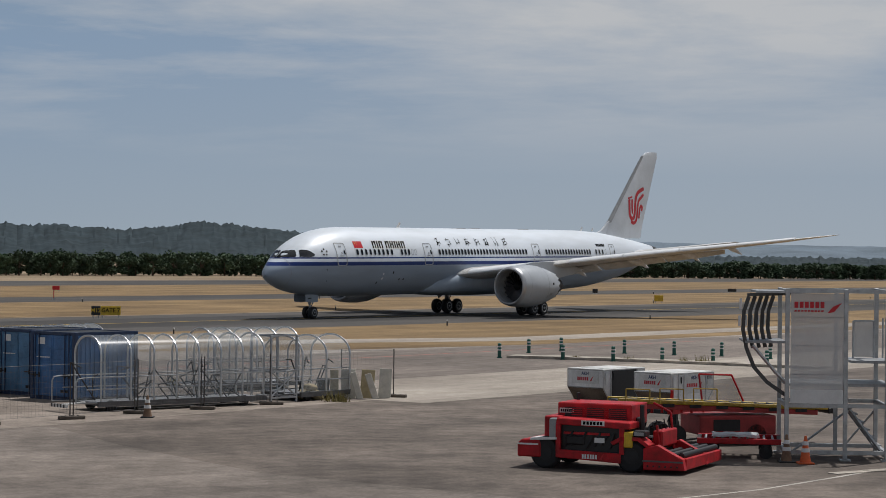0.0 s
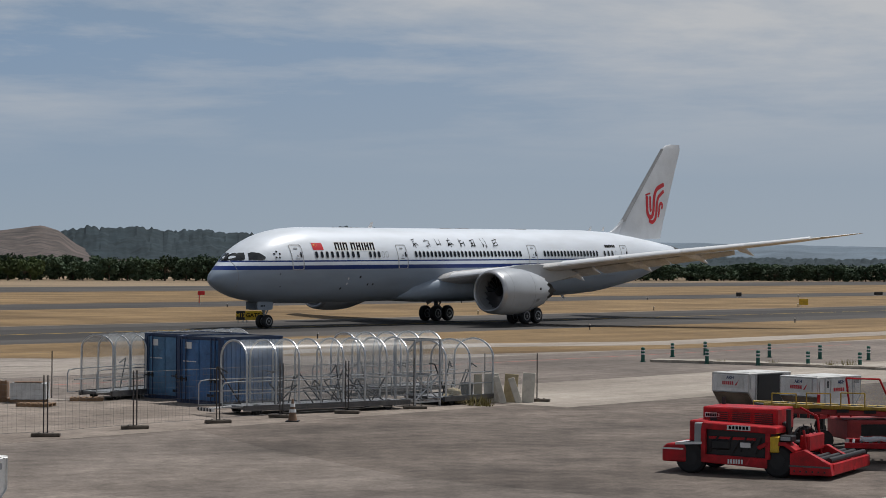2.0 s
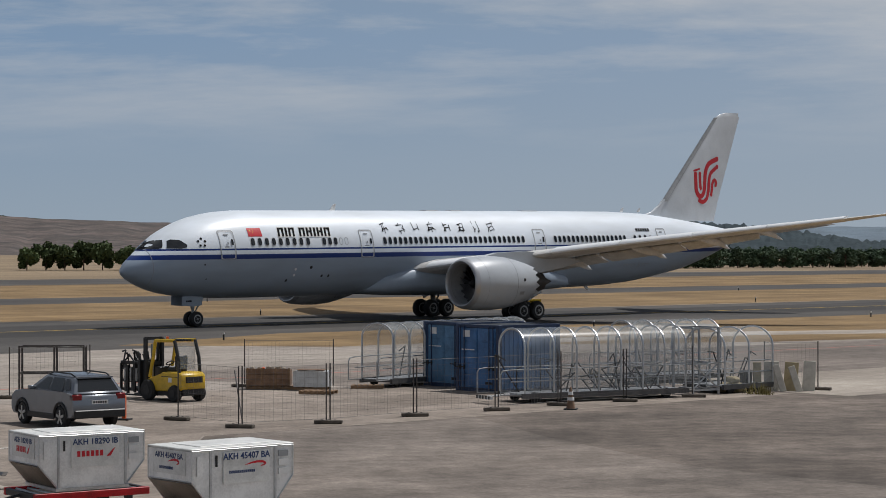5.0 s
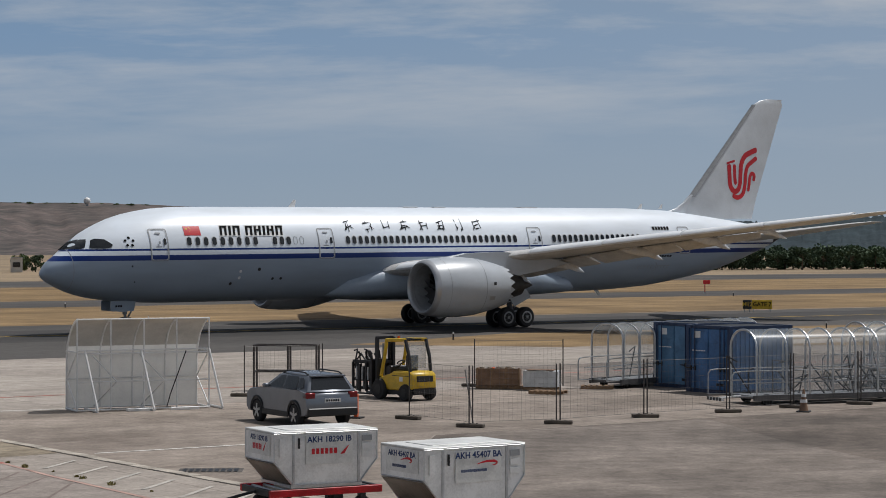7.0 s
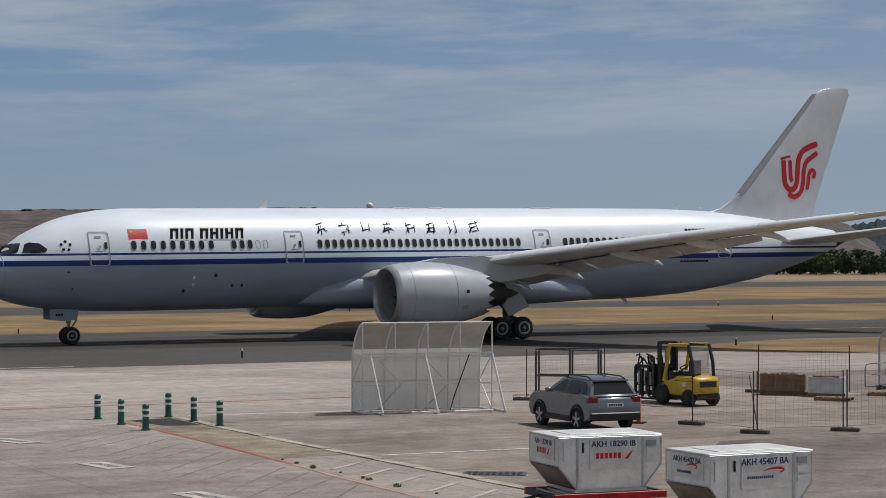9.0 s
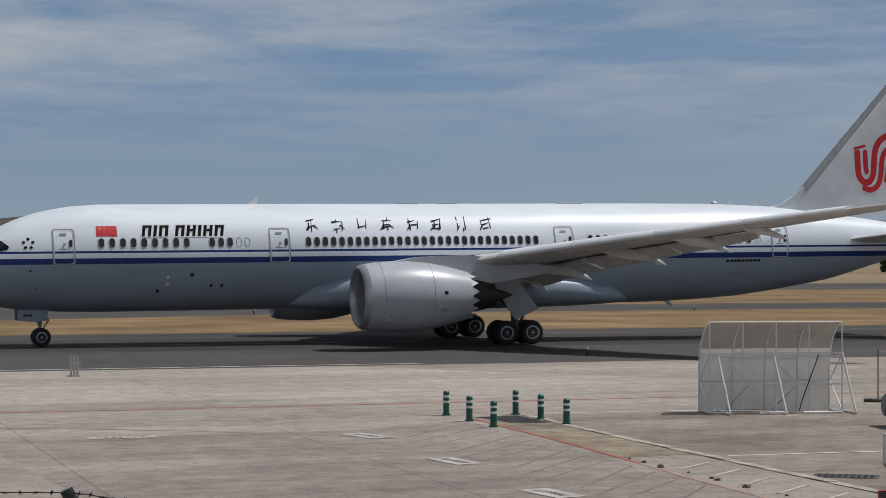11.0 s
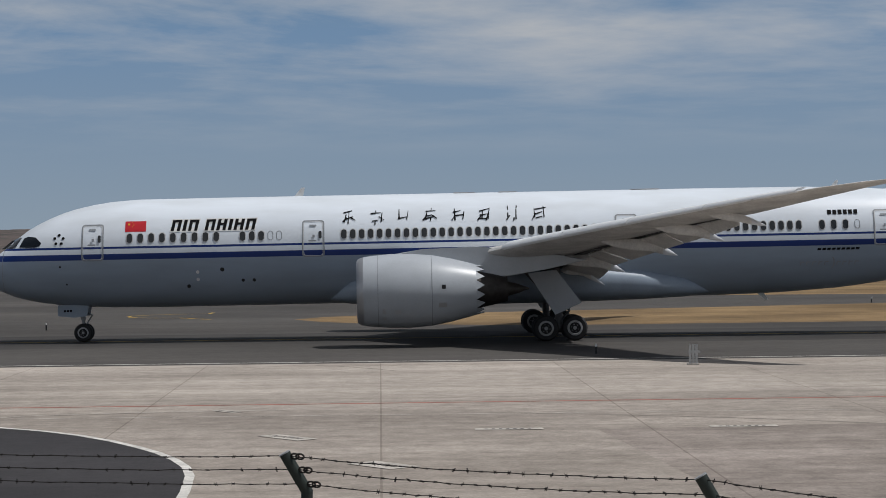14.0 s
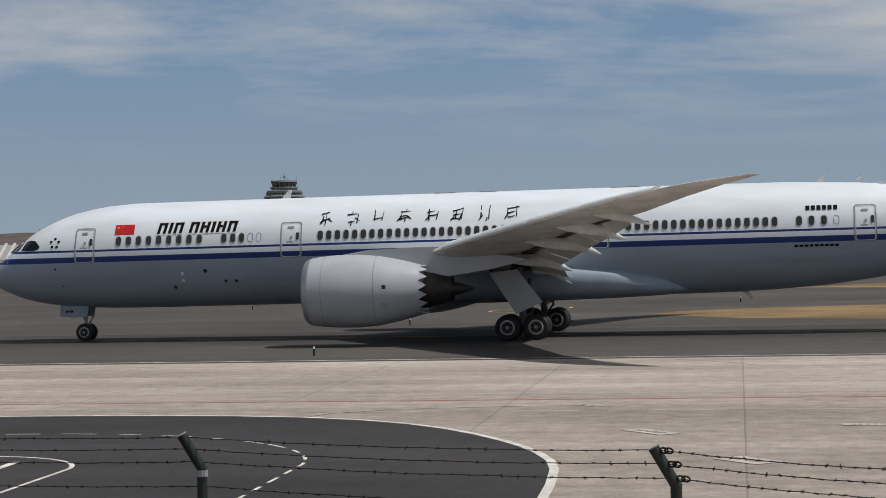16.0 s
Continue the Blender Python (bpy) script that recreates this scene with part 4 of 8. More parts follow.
for side in (-1, 1):
    bm = B()
    wing(bm, WING, side)
    w = part("wing", bm, M_WINGLOW, airliner, "long swept grey wing with a raked tip", True)
    # drooped slats: rounded noses ahead of the leading edge, whitened for their sunlit band
    for y0, y1 in ((3.6, 8.4), (11.2, 15.2), (15.25, 19.4), (19.45, 23.6), (23.65, 27.6)):
        bm = B()
        loops = []
        for y in np.linspace(y0, y1, 5):
            x, c, z, t = wing_at(y)
            k = float(np.interp(y, (3.6, 18, 27.6), (1.15, 0.95, 0.5)))
            loops.append([bm.verts.new(Vector((x + k * u, side * y, z + k * v))) for u, v in ((0.95, 0.40), (0.45, 0.37), (0.12, 0.27), (-0.08, 0.13), (-0.14, 0.02), (-0.06, -0.06), (0.20, -0.07), (0.30, 0.05))])
        for a, b in zip(loops, loops[1:]):
            for i in range(8):
                bm.faces.new((a[i], a[(i + 1) % 8], b[(i + 1) % 8], b[i]))
        bm.faces.new(loops[0])
        bm.faces.new(loops[-1][::-1])
        part("slat", bm, M_SLAT, w, "drooped leading-edge slat, whitened as if sunlit", True)
    # flaps lowered behind the wing; a dark strip ahead of each paints slot shade
    for y0, y1 in ((3.1, 8.7), (8.95, 10.7), (10.95, 16.4), (16.5, 21.4)):
        bm, slot = B(), B()
        secs, rows = [], []
        for y in np.linspace(y0, y1, 5):
            x, c, z, t = wing_at(y)
            fx = float(np.interp(y, [q[0] for q in FLAP_EDGE], [q[1] for q in FLAP_EDGE]))
            fz = float(np.interp(y, [q[0] for q in FLAP_EDGE], [q[2] for q in FLAP_EDGE]))
            lead = Vector((x + c * 0.88, side * y, z - t * 0.16))
            tail = Vector((fx, side * y, fz))
            d = tail - lead
            up = Vector((-d.z, 0, d.x)).normalized() * d.length
            secs.append([bm.verts.new(lead + d * u + up * v) for u, v in ((0, 0), (0.04, 0.075), (0.2, 0.11), (0.55, 0.065), (1, 0.006), (0.55, -0.018), (0.2, -0.035), (0.04, -0.03))])
            rows.append([slot.verts.new(Vector((x + c * u, side * y, z - t * v))) for u, v in ((0.76, 0.165), (0.87, 0.115))])
        for a, b in zip(secs, secs[1:]):
            for i in range(8):
                bm.faces.new((a[i], a[(i + 1) % 8], b[(i + 1) % 8], b[i]))
        bm.faces.new(secs[0])
        bm.faces.new(secs[-1][::-1])
        for a, b in zip(rows, rows[1:]):
            slot.faces.new((a[0], a[1], b[1], b[0]))
        f = part("flap", bm, M_WINGLOW, w, "lowered grey flap", True)
        part("slot_shade", slot, M_DARK, f, "dark strip for the shade in the slot ahead of the flap")
    # flap track fairings: drooped canoes; the points' lit tops are painted as white
    for y, tx, tz, l, r in ((4.0, 34.4, 2.62, 2.2, 0.16), (9.0, 34.95, 3.38, 4.0, 0.26), (14.5, 36.95, 4.20, 3.7, 0.24), (19.0, 38.55, 4.86, 3.3, 0.21), (22.6, 39.9, 5.50, 2.6, 0.16)):
        x, c, z, t = wing_at(y)
        knee = Vector((tx - 1.25, side * y, z - t * 0.12 - r * 1.5))
        head = Vector((tx - l, side * y, z - t * 0.34))
        tail = Vector((tx, side * y, tz))

        def canoe(path, mid):
            rings = []
            for k, (p, rr) in enumerate(path):
                rings.append([mid.verts.new(p + Vector((0, rr * 0.62 * math.cos(6.28319 * i / 10), rr * 1.2 * math.sin(6.28319 * i / 10)))) for i in range(10)])
            for a, b in zip(rings, rings[1:]):
                for i in range(10):
                    mid.faces.new((a[i], a[(i + 1) % 10], b[(i + 1) % 10], b[i]))
            return mid
        body = part("track_fairing", canoe([(head, 0.03), (head.lerp(knee, 0.25), r * 0.7), (head.lerp(knee, 0.6), r), (knee, r * 1.02), (knee.lerp(tail, 0.45), r * 0.8)], B()), M_WINGLOW, w, "drooped flap track fairing", True)
        part("fairing_tip", canoe([(knee.lerp(tail, 0.43), r * 0.83), (knee.lerp(tail, 0.72), r * 0.48), (tail, 0.015)], B()), M_FIN, body, "pointed fairing tip, whitened as if lit from above", True)
    # dark seams across the underside
    for y in (7.4, 10.8, 13.2, 16.45, 18.1, 21.45, 24.0):
        x, c, z, t = wing_at(y)
        bm = B()
        for u0, u1 in ((0.10, 0.38), (0.38, 0.62), (0.62, 0.84)):
            lo = [float(np.interp(u, (0.06, 0.18, 0.38, 0.62, 0.85), (-0.45, -0.70, -0.72, -0.42, -0.10))) for u in (u0, u1)]
            vs = [(x + c * u, side * (y + d), z + t * 0.5 * v - 0.012) for u, v, d in ((u0, lo[0], -0.02), (u1, lo[1], -0.02), (u1, lo[1], 0.02), (u0, lo[0], 0.02))]
            bm.faces.new([bm.verts.new(Vector(v)) for v in vs])
        part("panel_seam", bm, M_PANEL, w)
    # engine with pylon
    ey, ez = side * 9.75, 2.66
    m = Matrix.Translation((21.30, ey, ez))
    bm = B()
    turned(bm, [(0.34, 1.735), (0.8, 1.80), (1.6, 1.86), (2.7, 1.88), (3.8, 1.79), (4.8, 1.60), (5.6, 1.40), (6.0, 1.29), (5.9, 1.24), (4.8, 1.40)], m, 48)
    n = 16
    for i in range(n):
        a0, a1, a2 = (6.28319 * (i + k) / n for k in (0, 0.5, 1))
        pts = [(5.98, a0, 1.295), (6.42, a1, 1.20), (5.98, a2, 1.295)]
        vs = [bm.verts.new(m @ Vector((x, r * math.cos(a), r * math.sin(a)))) for x, a, r in pts]
        vs2 = [bm.verts.new(m @ Vector((x, (r - 0.04) * math.cos(a), (r - 0.04) * math.sin(a)))) for x, a, r in pts]
        bm.faces.new(vs)
        bm.faces.new(vs2[::-1])
        bm.faces.new((vs[0], vs[1], vs2[1], vs2[0]))
        bm.faces.new((vs[1], vs[2], vs2[2], vs2[1]))
    e = part("engine", bm, M_COWL, airliner, "large grey turbofan cowl with a toothed rear edge", True)
    bm = B()
    turned(bm, [(0.34, 1.737), (0.16, 1.68), (0.05, 1.61), (0.0, 1.54), (0.03, 1.47), (0.14, 1.41), (0.4, 1.385)], m, 48)
    part("inlet_lip", bm, M_LIP, e, "polished metal inlet lip", True)
    bm = B()
    turned(bm, [(0.4, 1.385), (0.9, 1.38), (1.6, 1.42)], m, 48)
    part("inlet_duct", bm, M_GREYP, e, "grey inlet duct", True)
    bm = B()
    for i in range(18):
        a = 6.28319 * i / 18
        mm = m @ Matrix.Rotation(a, 4, "X") @ Matrix.Translation((1.35, 0, 0))
        vs = [bm.verts.new(mm @ Vector(v)) for v in ((-0.10, -0.06, 0.38), (0.12, 0.08, 0.38), (0.22, 0.22, 1.38), (-0.16, -0.18, 1.38))]
        bm.faces.new(vs)
    part("fan", bm, M_FAN, e)
    bm = B()
    turned(bm, [(0.75, 0.02), (0.95, 0.18), (1.2, 0.33), (1.45, 0.42)], m, 20)
    part("spinner", bm, M_DARK, e, "", True)
    bm = B()
    turned(bm, [(1.62, 0.0), (1.62, 1.42)], m, 32)
    part("fan_backplate", bm, M_BLACK, e)
    bm = B()
    turned(bm, [(4.6, 1.02), (5.8, 1.0), (6.8, 0.82), (7.6, 0.62), (7.5, 0.56), (6.5, 0.60)], m, 32)
    part("core_cowl", bm, M_HOT, e, "dark heat-stained core cowl", True)
    bm = B()
    turned(bm, [(6.4, 0.50), (7.4, 0.44), (8.2, 0.22), (8.7, 0.03)], m, 24)
    part("exhaust_cone", bm, M_HOT, e, "", True)
    bm = B()
    prism(bm, [(22.8, 4.46), (24.6, 4.74), (27.4, 4.82), (30.5, 4.50), (33.0, 4.05), (31.0, 3.62), (28.6, 3.25), (26.6, 3.4), (25.0, 4.1)], ey - 0.24, ey + 0.24)
    part("pylon", bm, M_COWL, e, "", False, 0.05)
    bm = B()
    box(bm, 25.55, 25.75, ey - side * -1.83 - 0.02, ey + side * 1.84, ez + 0.1, ez + 0.3)
    part("cowl_latch", bm, M_DARK, e)
    for x, r in ((1.05, 1.825), (3.75, 1.80)):
        bm = B()
        turned(bm, [(x, r + 0.004), (x + 0.03, r + 0.004)], m, 48)
        part("cowl_seam", bm, M_PANEL, e)
    # small access panels low on the cowl
    for x0, a0, dx, da in ((1.3, -28, 0.5, 9), (1.9, -30, 0.3, 6), (1.3, -44, 0.22, 7), (4.1, -20, 0.4, 8)):
        rr = float(np.interp(x0, (0.8, 1.6, 2.7, 3.8, 4.8), (1.80, 1.86, 1.88, 1.79, 1.60))) + 0.012
        bm = B()
        vs = []
        for xx, ang in ((x0, a0), (x0 + dx, a0), (x0 + dx, a0 - da), (x0, a0 - da)):
            vs.append(bm.verts.new(m @ Vector((xx, side * rr * math.cos(radians(ang)), rr * math.sin(radians(ang))))))
        bm.faces.new(vs)
        part("access_panel", bm, M_LIP, e)
    # tailplane
    bm = B()
    wing(bm, [(1.0, 54.6, 5.9, 5.45, 0.60), (5, 57.4, 4.0, 5.98, 0.40), (8.8, 60.1, 2.4, 6.50, 0.22), (9.75, 61.3, 1.4, 6.65, 0.10)], side)
    part("tailplane", bm, M_WING, airliner, "swept grey tailplane", True)

# bare metal tail cone
bm = B()
rings = []
for x in (60.55, 61.1, 61.6, 61.9):
    q = min(x, 61.6)
    k = 1.03 if x < 61.7 else 0.72
    rings.append([bm.verts.new(Vector((x, k * at(WID, q) * math.cos(6.28319 * i / 20), at(MID, q) + k * ((at(TOP, q) - at(MID, q)) if i < 10 else (at(MID, q) - at(BOT, q))) * math.sin(6.28319 * i / 20)))) for i in range(20)])
for a, b in zip(rings, rings[1:]):
    for i in range(20):
        bm.faces.new((a[i], a[(i + 1) % 20], b[(i + 1) % 20], b[i]))
bm.faces.new(rings[-1])
part("tail_cone", bm, M_HOT, fus, "dark metal exhaust cone at the tail", True)

# belly fairing under the wing
bm = B()
rings = []
for x, w, lo, hi in ((19.6, 1.2, 1.95, 2.6), (20.8, 2.55, 1.80, 3.3), (23, 3.05, 1.68, 4.0), (27, 3.2, 1.62, 4.1), (33, 3.15, 1.66, 4.0), (36.5, 2.95, 1.72, 3.6), (39, 2.5, 1.82, 3.0), (40.6, 1.0, 1.95, 2.4)):
    m, ring = (lo + hi) / 2, []
    for i in range(32):
        a = 6.28319 * i / 32
        c, s = math.cos(a), math.sin(a)
        ring.append(bm.verts.new(Vector((x, w * math.copysign(abs(c) ** 0.6, c), m + (hi - lo) / 2 * math.copysign(abs(s) ** 0.75, s)))))
    rings.append(ring)
for a, b in zip(rings, rings[1:]):
    for i in range(32):
        bm.faces.new((a[i], a[(i + 1) % 32], b[(i + 1) % 32], b[i]))
bm.faces.new(rings[0])
bm.faces.new(rings[-1][::-1])
part("belly_fairing", bm, M_BELLY, airliner, "smooth grey fairing under the wing roots", True)

# fin
bm = B()
FIN = [(7.0, 51.6, 7.25, 0.62), (7.8, 52.0, 7.1, 0.60), (8.6, 52.45, 6.90, 0.55), (15.65, 59.1, 3.05, 0.22), (15.95, 59.7, 2.35, 0.14), (16.10, 60.45, 1.65, 0.05)]
loops = []
for z, x, c, t in FIN:
    loops.append([bm.verts.new(Vector((x + c * u, t * 0.5 * v, z))) for u, v in ((0, 0), (0.03, 0.5), (0.12, 0.85), (0.3, 1), (0.6, 0.75), (1, 0.04), (0.6, -0.75), (0.3, -1), (0.12, -0.85), (0.03, -0.5))])
for a, b in zip(loops, loops[1:]):
    for i in range(10):
        bm.faces.new((a[i], a[(i + 1) % 10], b[(i + 1) % 10], b[i]))
bm.faces.new(loops[0])
bm.faces.new(loops[-1][::-1])
fin = part("fin", bm, M_FIN, airliner, "tall white tail fin with a red emblem", True)
bm = B()
prism(bm, [(50.3, 7.55), (51.2, 7.72), (52.0, 8.2), (52.6, 8.8), (53.2, 8.6), (53.2, 7.3)], -0.12, 0.12)
part("fin_fillet", bm, M_FIN, fin, "", False, 0.03)
bm = B()
for side in (-1, 1):
    a = [(52.42, 8.6, 0.10), (59.0, 15.65, 0.05)]
    q = [(x - 0.03, z) for x, z, _ in a] + [(x + 0.42 - 0.15 * k, z) for k, (x, z, _) in enumerate(a)][::-1]
    vs = [bm.verts.new(Vector((x, side * (0.015 if i in (0, 1) else (0.235 if i == 3 else 0.11)), z))) for i, (x, z) in enumerate(q)]
    bm.faces.new(vs)
part("fin_leading_edge", bm, M_GREYP, fin, "grey metal leading edge")


def fin_half(x, z):
    f = lambda k: float(np.interp(z, [s[0] for s in FIN], [s[k] for s in FIN]))
    u = (x - f(1)) / f(2)
    return f(3) * 0.5 * float(np.interp(u, (0, 0.03, 0.12, 0.3, 0.6, 1), (0, 0.5, 0.85, 1, 0.75, 0.04)))


# the emblem: curling red ribbons
RIBBONS = ((((55.62, 11.25), (55.66, 10.3), (55.75, 9.45), (56.15, 8.98), (56.65, 9.05), (56.92, 9.6), (56.98, 10.4), (57.10, 11.3), (57.5, 11.95), (58.2, 12.3), (59.0, 12.55)), 0.20),
           (((56.02, 8.62), (56.7, 8.42), (57.3, 8.75), (57.55, 9.5), (57.62, 10.4), (57.85, 11.1), (58.4, 11.5), (59.0, 11.85)), 0.17),
           (((56.25, 11.25), (56.28, 10.4), (56.34, 9.8), (56.5, 9.6)), 0.16),
           (((57.95, 8.95), (58.1, 9.6), (58.15, 10.15), (58.4, 10.5), (58.72, 10.3), (58.62, 9.85)), 0.14),
           (((55.35, 11.32), (55.75, 11.42), (56.3, 11.55)), 0.08))


def curl(pts, n=5):
    """A smooth line through the knots."""
    q = [pts[0]] + list(pts) + [pts[-1]]
    out = []
    for a, b, c, d in zip(q, q[1:], q[2:], q[3:]):
        for i in range(n):
            t = i / n
            out.append(tuple(0.5 * (2 * b[j] + (c[j] - a[j]) * t + (2 * a[j] - 5 * b[j] + 4 * c[j] - d[j]) * t * t + (3 * b[j] - a[j] - 3 * c[j] + d[j]) * t ** 3) for j in (0, 1)))
    return out + [pts[-1]]


bm = B()
for side in (-1, 1):
    for knots, w in RIBBONS:
        line = curl([(57.72 + (x - 57.2) * 0.88, 10.42 + (z - 10.5) * 0.88) for x, z in knots])
        w *= 1.02
        k = len(line)
        left, right = [], []
        for i, (x, z) in enumerate(line):
            dx, dz = line[min(i + 1, k - 1)][0] - line[max(i - 1, 0)][0], line[min(i + 1, k - 1)][1] - line[max(i - 1, 0)][1]
            q = math.hypot(dx, dz)
            ww = w * (0.55 if i in (0, k - 1) else 1.0)
            for lst, s in ((left, 1), (right, -1)):
                xx, zz = x - dz / q * ww * s, z + dx / q * ww * s
                lst.append(bm.verts.new(Vector((xx, side * (fin_half(xx, zz) + 0.02), zz))))
        for i in range(k - 1):
            bm.faces.new((left[i], left[i + 1], right[i + 1], right[i]))
part("emblem", bm, M_REDINK, fin, "curling red emblem")

# landing gear; the wheels turn
wheels = []


def wheel(x, y, z, r, w):
    bm = B()
    turned(bm, [(-w / 2, r * 0.62), (-w / 2, r * 0.86), (-w * 0.36, r * 0.97), (-w * 0.2, r), (w * 0.2, r), (w * 0.36, r * 0.97), (w / 2, r * 0.86), (w / 2, r * 0.62)], Matrix.Rotation(radians(90), 4, "Z"), 24, True)
    tyre = part("wheel", bm, M_RUBBER, airliner, "black tyre on a pale rim", True, 0, Matrix.Translation((x, y, z)))
    bm = B()
    for s in (-1, 1):
        turned(bm, [(s * (w / 2 + 0.012), r * 0.60), (s * (w / 2 + 0.03), r * 0.46), (s * (w / 2 - 0.04), r * 0.40), (s * (w / 2 - 0.04), r * 0.16), (s * (w / 2 + 0.05), r * 0.14), (s * (w / 2 + 0.06), 0.01)], Matrix.Rotation(radians(90), 4, "Z"), 16)
        for k in range(6):
            a = 6.28319 * k / 6
            rod(bm, (0.28 * r * math.cos(a), s * (w / 2 - 0.05), 0.28 * r * math.sin(a)), (0.28 * r * math.cos(a), s * (w / 2 + 0.0), 0.28 * r * math.sin(a)), r * 0.06, 6)
    part("rim", bm, M_TIRE_GREY, tyre)
    wheels.append((tyre, x, y, z, r))


NX = 6.05
for s in (-1, 1):
    wheel(NX, s * 0.33, 0.51 - 0.0, 0.51, 0.36)
bm = B()
rod(bm, (NX, 0, 0.5), (NX - 0.05, 0, 1.35), 0.09, 12)
rod(bm, (NX - 0.05, 0, 1.2), (NX - 0.1, 0, 2.3), 0.14, 12)
rod(bm, (NX, -0.45, 0.51), (NX, 0.45, 0.51), 0.07, 8)
rod(bm, (NX + 0.12, 0, 0.95), (NX + 0.45, 0, 1.45), 0.05, 6)
rod(bm, (NX + 0.45, 0, 1.45), (NX, 0, 1.75), 0.05, 6)
rod(bm, (NX - 0.1, 0, 1.6), (NX - 1.2, 0, 2.2), 0.06, 6)
ng = part("nose_leg", bm, M_GREYP, airliner, "grey nose gear leg", True)
for s in (-1, 1):
    bm = B()
    prism(bm, [(4.72, 2.05), (4.72, 1.45), (5.55, 1.36), (6.30, 1.42), (6.42, 2.05)], s * 0.62 - 0.02, s * 0.62 + 0.02)
    part("gear_door", bm, M_BELLY, ng, "grey nose gear door")
bm = B()
for s in (-1, 1):
    rod(bm, (NX - 0.2, s * 0.18, 1.55), (NX - 0.32, s * 0.18, 1.55), 0.09, 10)
part("taxi_light", bm, M_LABEL, ng)
bm = B()
for k in range(3):
    box(bm, 5.05 + k * 0.16, 5.17 + k * 0.16, -0.646, -0.642, 1.66, 1.78)
part("door_bars", bm, M_INK, ng)
MX = 31.86
MZ = -TILT * (MX - NX)  # the ground under the main wheels, in the airliner's tilted space
for s in (-1, 1):
    for dx in (-0.76, 0.76):
        for dy in (-0.62, 0.62):
            wheel(MX + dx, s * 4.95 + dy, MZ + 0.68, 0.68, 0.50)
    bm = B()
    rod(bm, (MX - 0.95, s * 4.95, MZ + 0.66), (MX + 0.95, s * 4.95, MZ + 0.66), 0.15, 10)
    for dx in (-0.76, 0.76):
        rod(bm, (MX + dx, s * 4.95 - 0.7, MZ + 0.68), (MX + dx, s * 4.95 + 0.7, MZ + 0.68), 0.10, 8)
    rod(bm, (MX, s * 4.95, MZ + 0.66), (MX - 0.1, s * 4.95, 3.6), 0.20, 12)
    rod(bm, (MX, s * 4.9, 1.5), (MX - 1.8, s * 4.2, 3.5), 0.09, 8)
    rod(bm, (MX, s * 4.9, 1.6), (MX + 0.2, s * 3.0, 3.0), 0.10, 8)
    rod(bm, (MX + 0.2, s * 4.95, 0.9), (MX + 0.55, s * 4.95, 1.35), 0.07, 6)
    rod(bm, (MX + 0.55, s * 4.95, 1.35), (MX + 0.1, s * 4.95, 1.9), 0.07, 6)
    leg = part("main_leg", bm, M_GEAR, airliner, "main gear leg, its grey darkened for shade", True)
    bm = B()
    prism(bm, [(30.2, 3.35), (31.7, 3.5), (33.0, 1.75), (31.6, 1.15)], -0.03, 0.03, Matrix.Translation((0, s * 5.75, 0)))
    part("gear_door", bm, M_COWL, leg, "grey main gear door")


# ---- things on the apron ----
def text(body, size, m, parent, material, name="lettering", label=""):
    """Flat letters in the built-in font; they stand upright in the plane y = 0, read from -y."""
    cu = bpy.data.curves.new(name, "FONT")
    cu.body, cu.size, cu.align_x, cu.align_y, cu.extrude = body, size, "CENTER", "CENTER", 0.002
    cu.resolution_u, cu.offset = 2, size * 0.022
    ob = bpy.data.objects.new(name, cu)
    me = bpy.data.meshes.new_from_object(ob)
    bpy.data.objects.remove(ob)
    me.materials.append(material)
    return part(name, me, None, parent, label, at=m @ pose(0, 0, 0, 90, 0, 0))


def bollard():
    t = thing("bollard", "dark green plastic bollard with two white bands", "bollard", None, "bollards")
    bm = B()
    rod(bm, (0, 0, 0.04), (0, 0, 0.74), 0.10, 14)
    rod(bm, (0, 0, 0.74), (0, 0, 0.78), 0.10, 14, 0.06)
    part("body", bm, M_GREEN, t, "", True)
    bm = B()
    rod(bm, (0, 0, 0), (0, 0, 0.05), 0.14, 14)
    part("foot", bm, M_GREEN, t, "", True)
    for z in (0.40, 0.57):
        bm = B()
        rod(bm, (0, 0, z), (0, 0, z + 0.07), 0.104, 14)
        part("band", bm, M_LABEL, t, "white reflective band")
    return t


first = bollard()
SPOTS = [(-38.07, 55.34), (-36.18, 53.84), (-34.38, 52.45), (-36.43, 56.86), (-34.75, 55.68), (-33.14, 54.57),
         (3.01, 110.48), (4.81, 116.8), (6.27, 109.34), (6.75, 119.37), (8.78, 108.08), (10.16, 117.33), (11.23, 107.43), (12.77, 115.87), (13.74, 106.8), (15.28, 115.09), (16.2, 105.06), (17.51, 112.37)]
first.matrix_basis = pose(*SPOTS[0], 0)
for x, y in SPOTS[1:]:
    copy_thing(first, pose(x, y, 0, 0, 0, 20 * x))


M_KERB = mat("worn kerb stone", (0.40, 0.355, 0.30), 0.9, vary=0.5, scale=1.5, bump=0.3)


def kerb(name, pts, w, h, label):
    bm = B()
    for (xa, ya), (xb, yb) in zip(pts, pts[1:]):
        a, b = Vector((xa, ya, 0)), Vector((xb, yb, 0))
        d = (b - a).normalized()
        m = Matrix.Translation(a) @ Matrix.Rotation(math.atan2(d.y, d.x), 4, "Z")
        length = (b - a).length
        k = max(1, int(length / 1.0))
        for i in range(k):
            box(bm, length * i / k + 0.006, length * (i + 1) / k - 0.006, -w / 2, w / 2, 0, h + 0.008 * ((i * 7) % 3), m)
    return tagged(new(name, meshed(name, bm, M_KERB, False, 0.006)), label, "kerb", "", "structure")


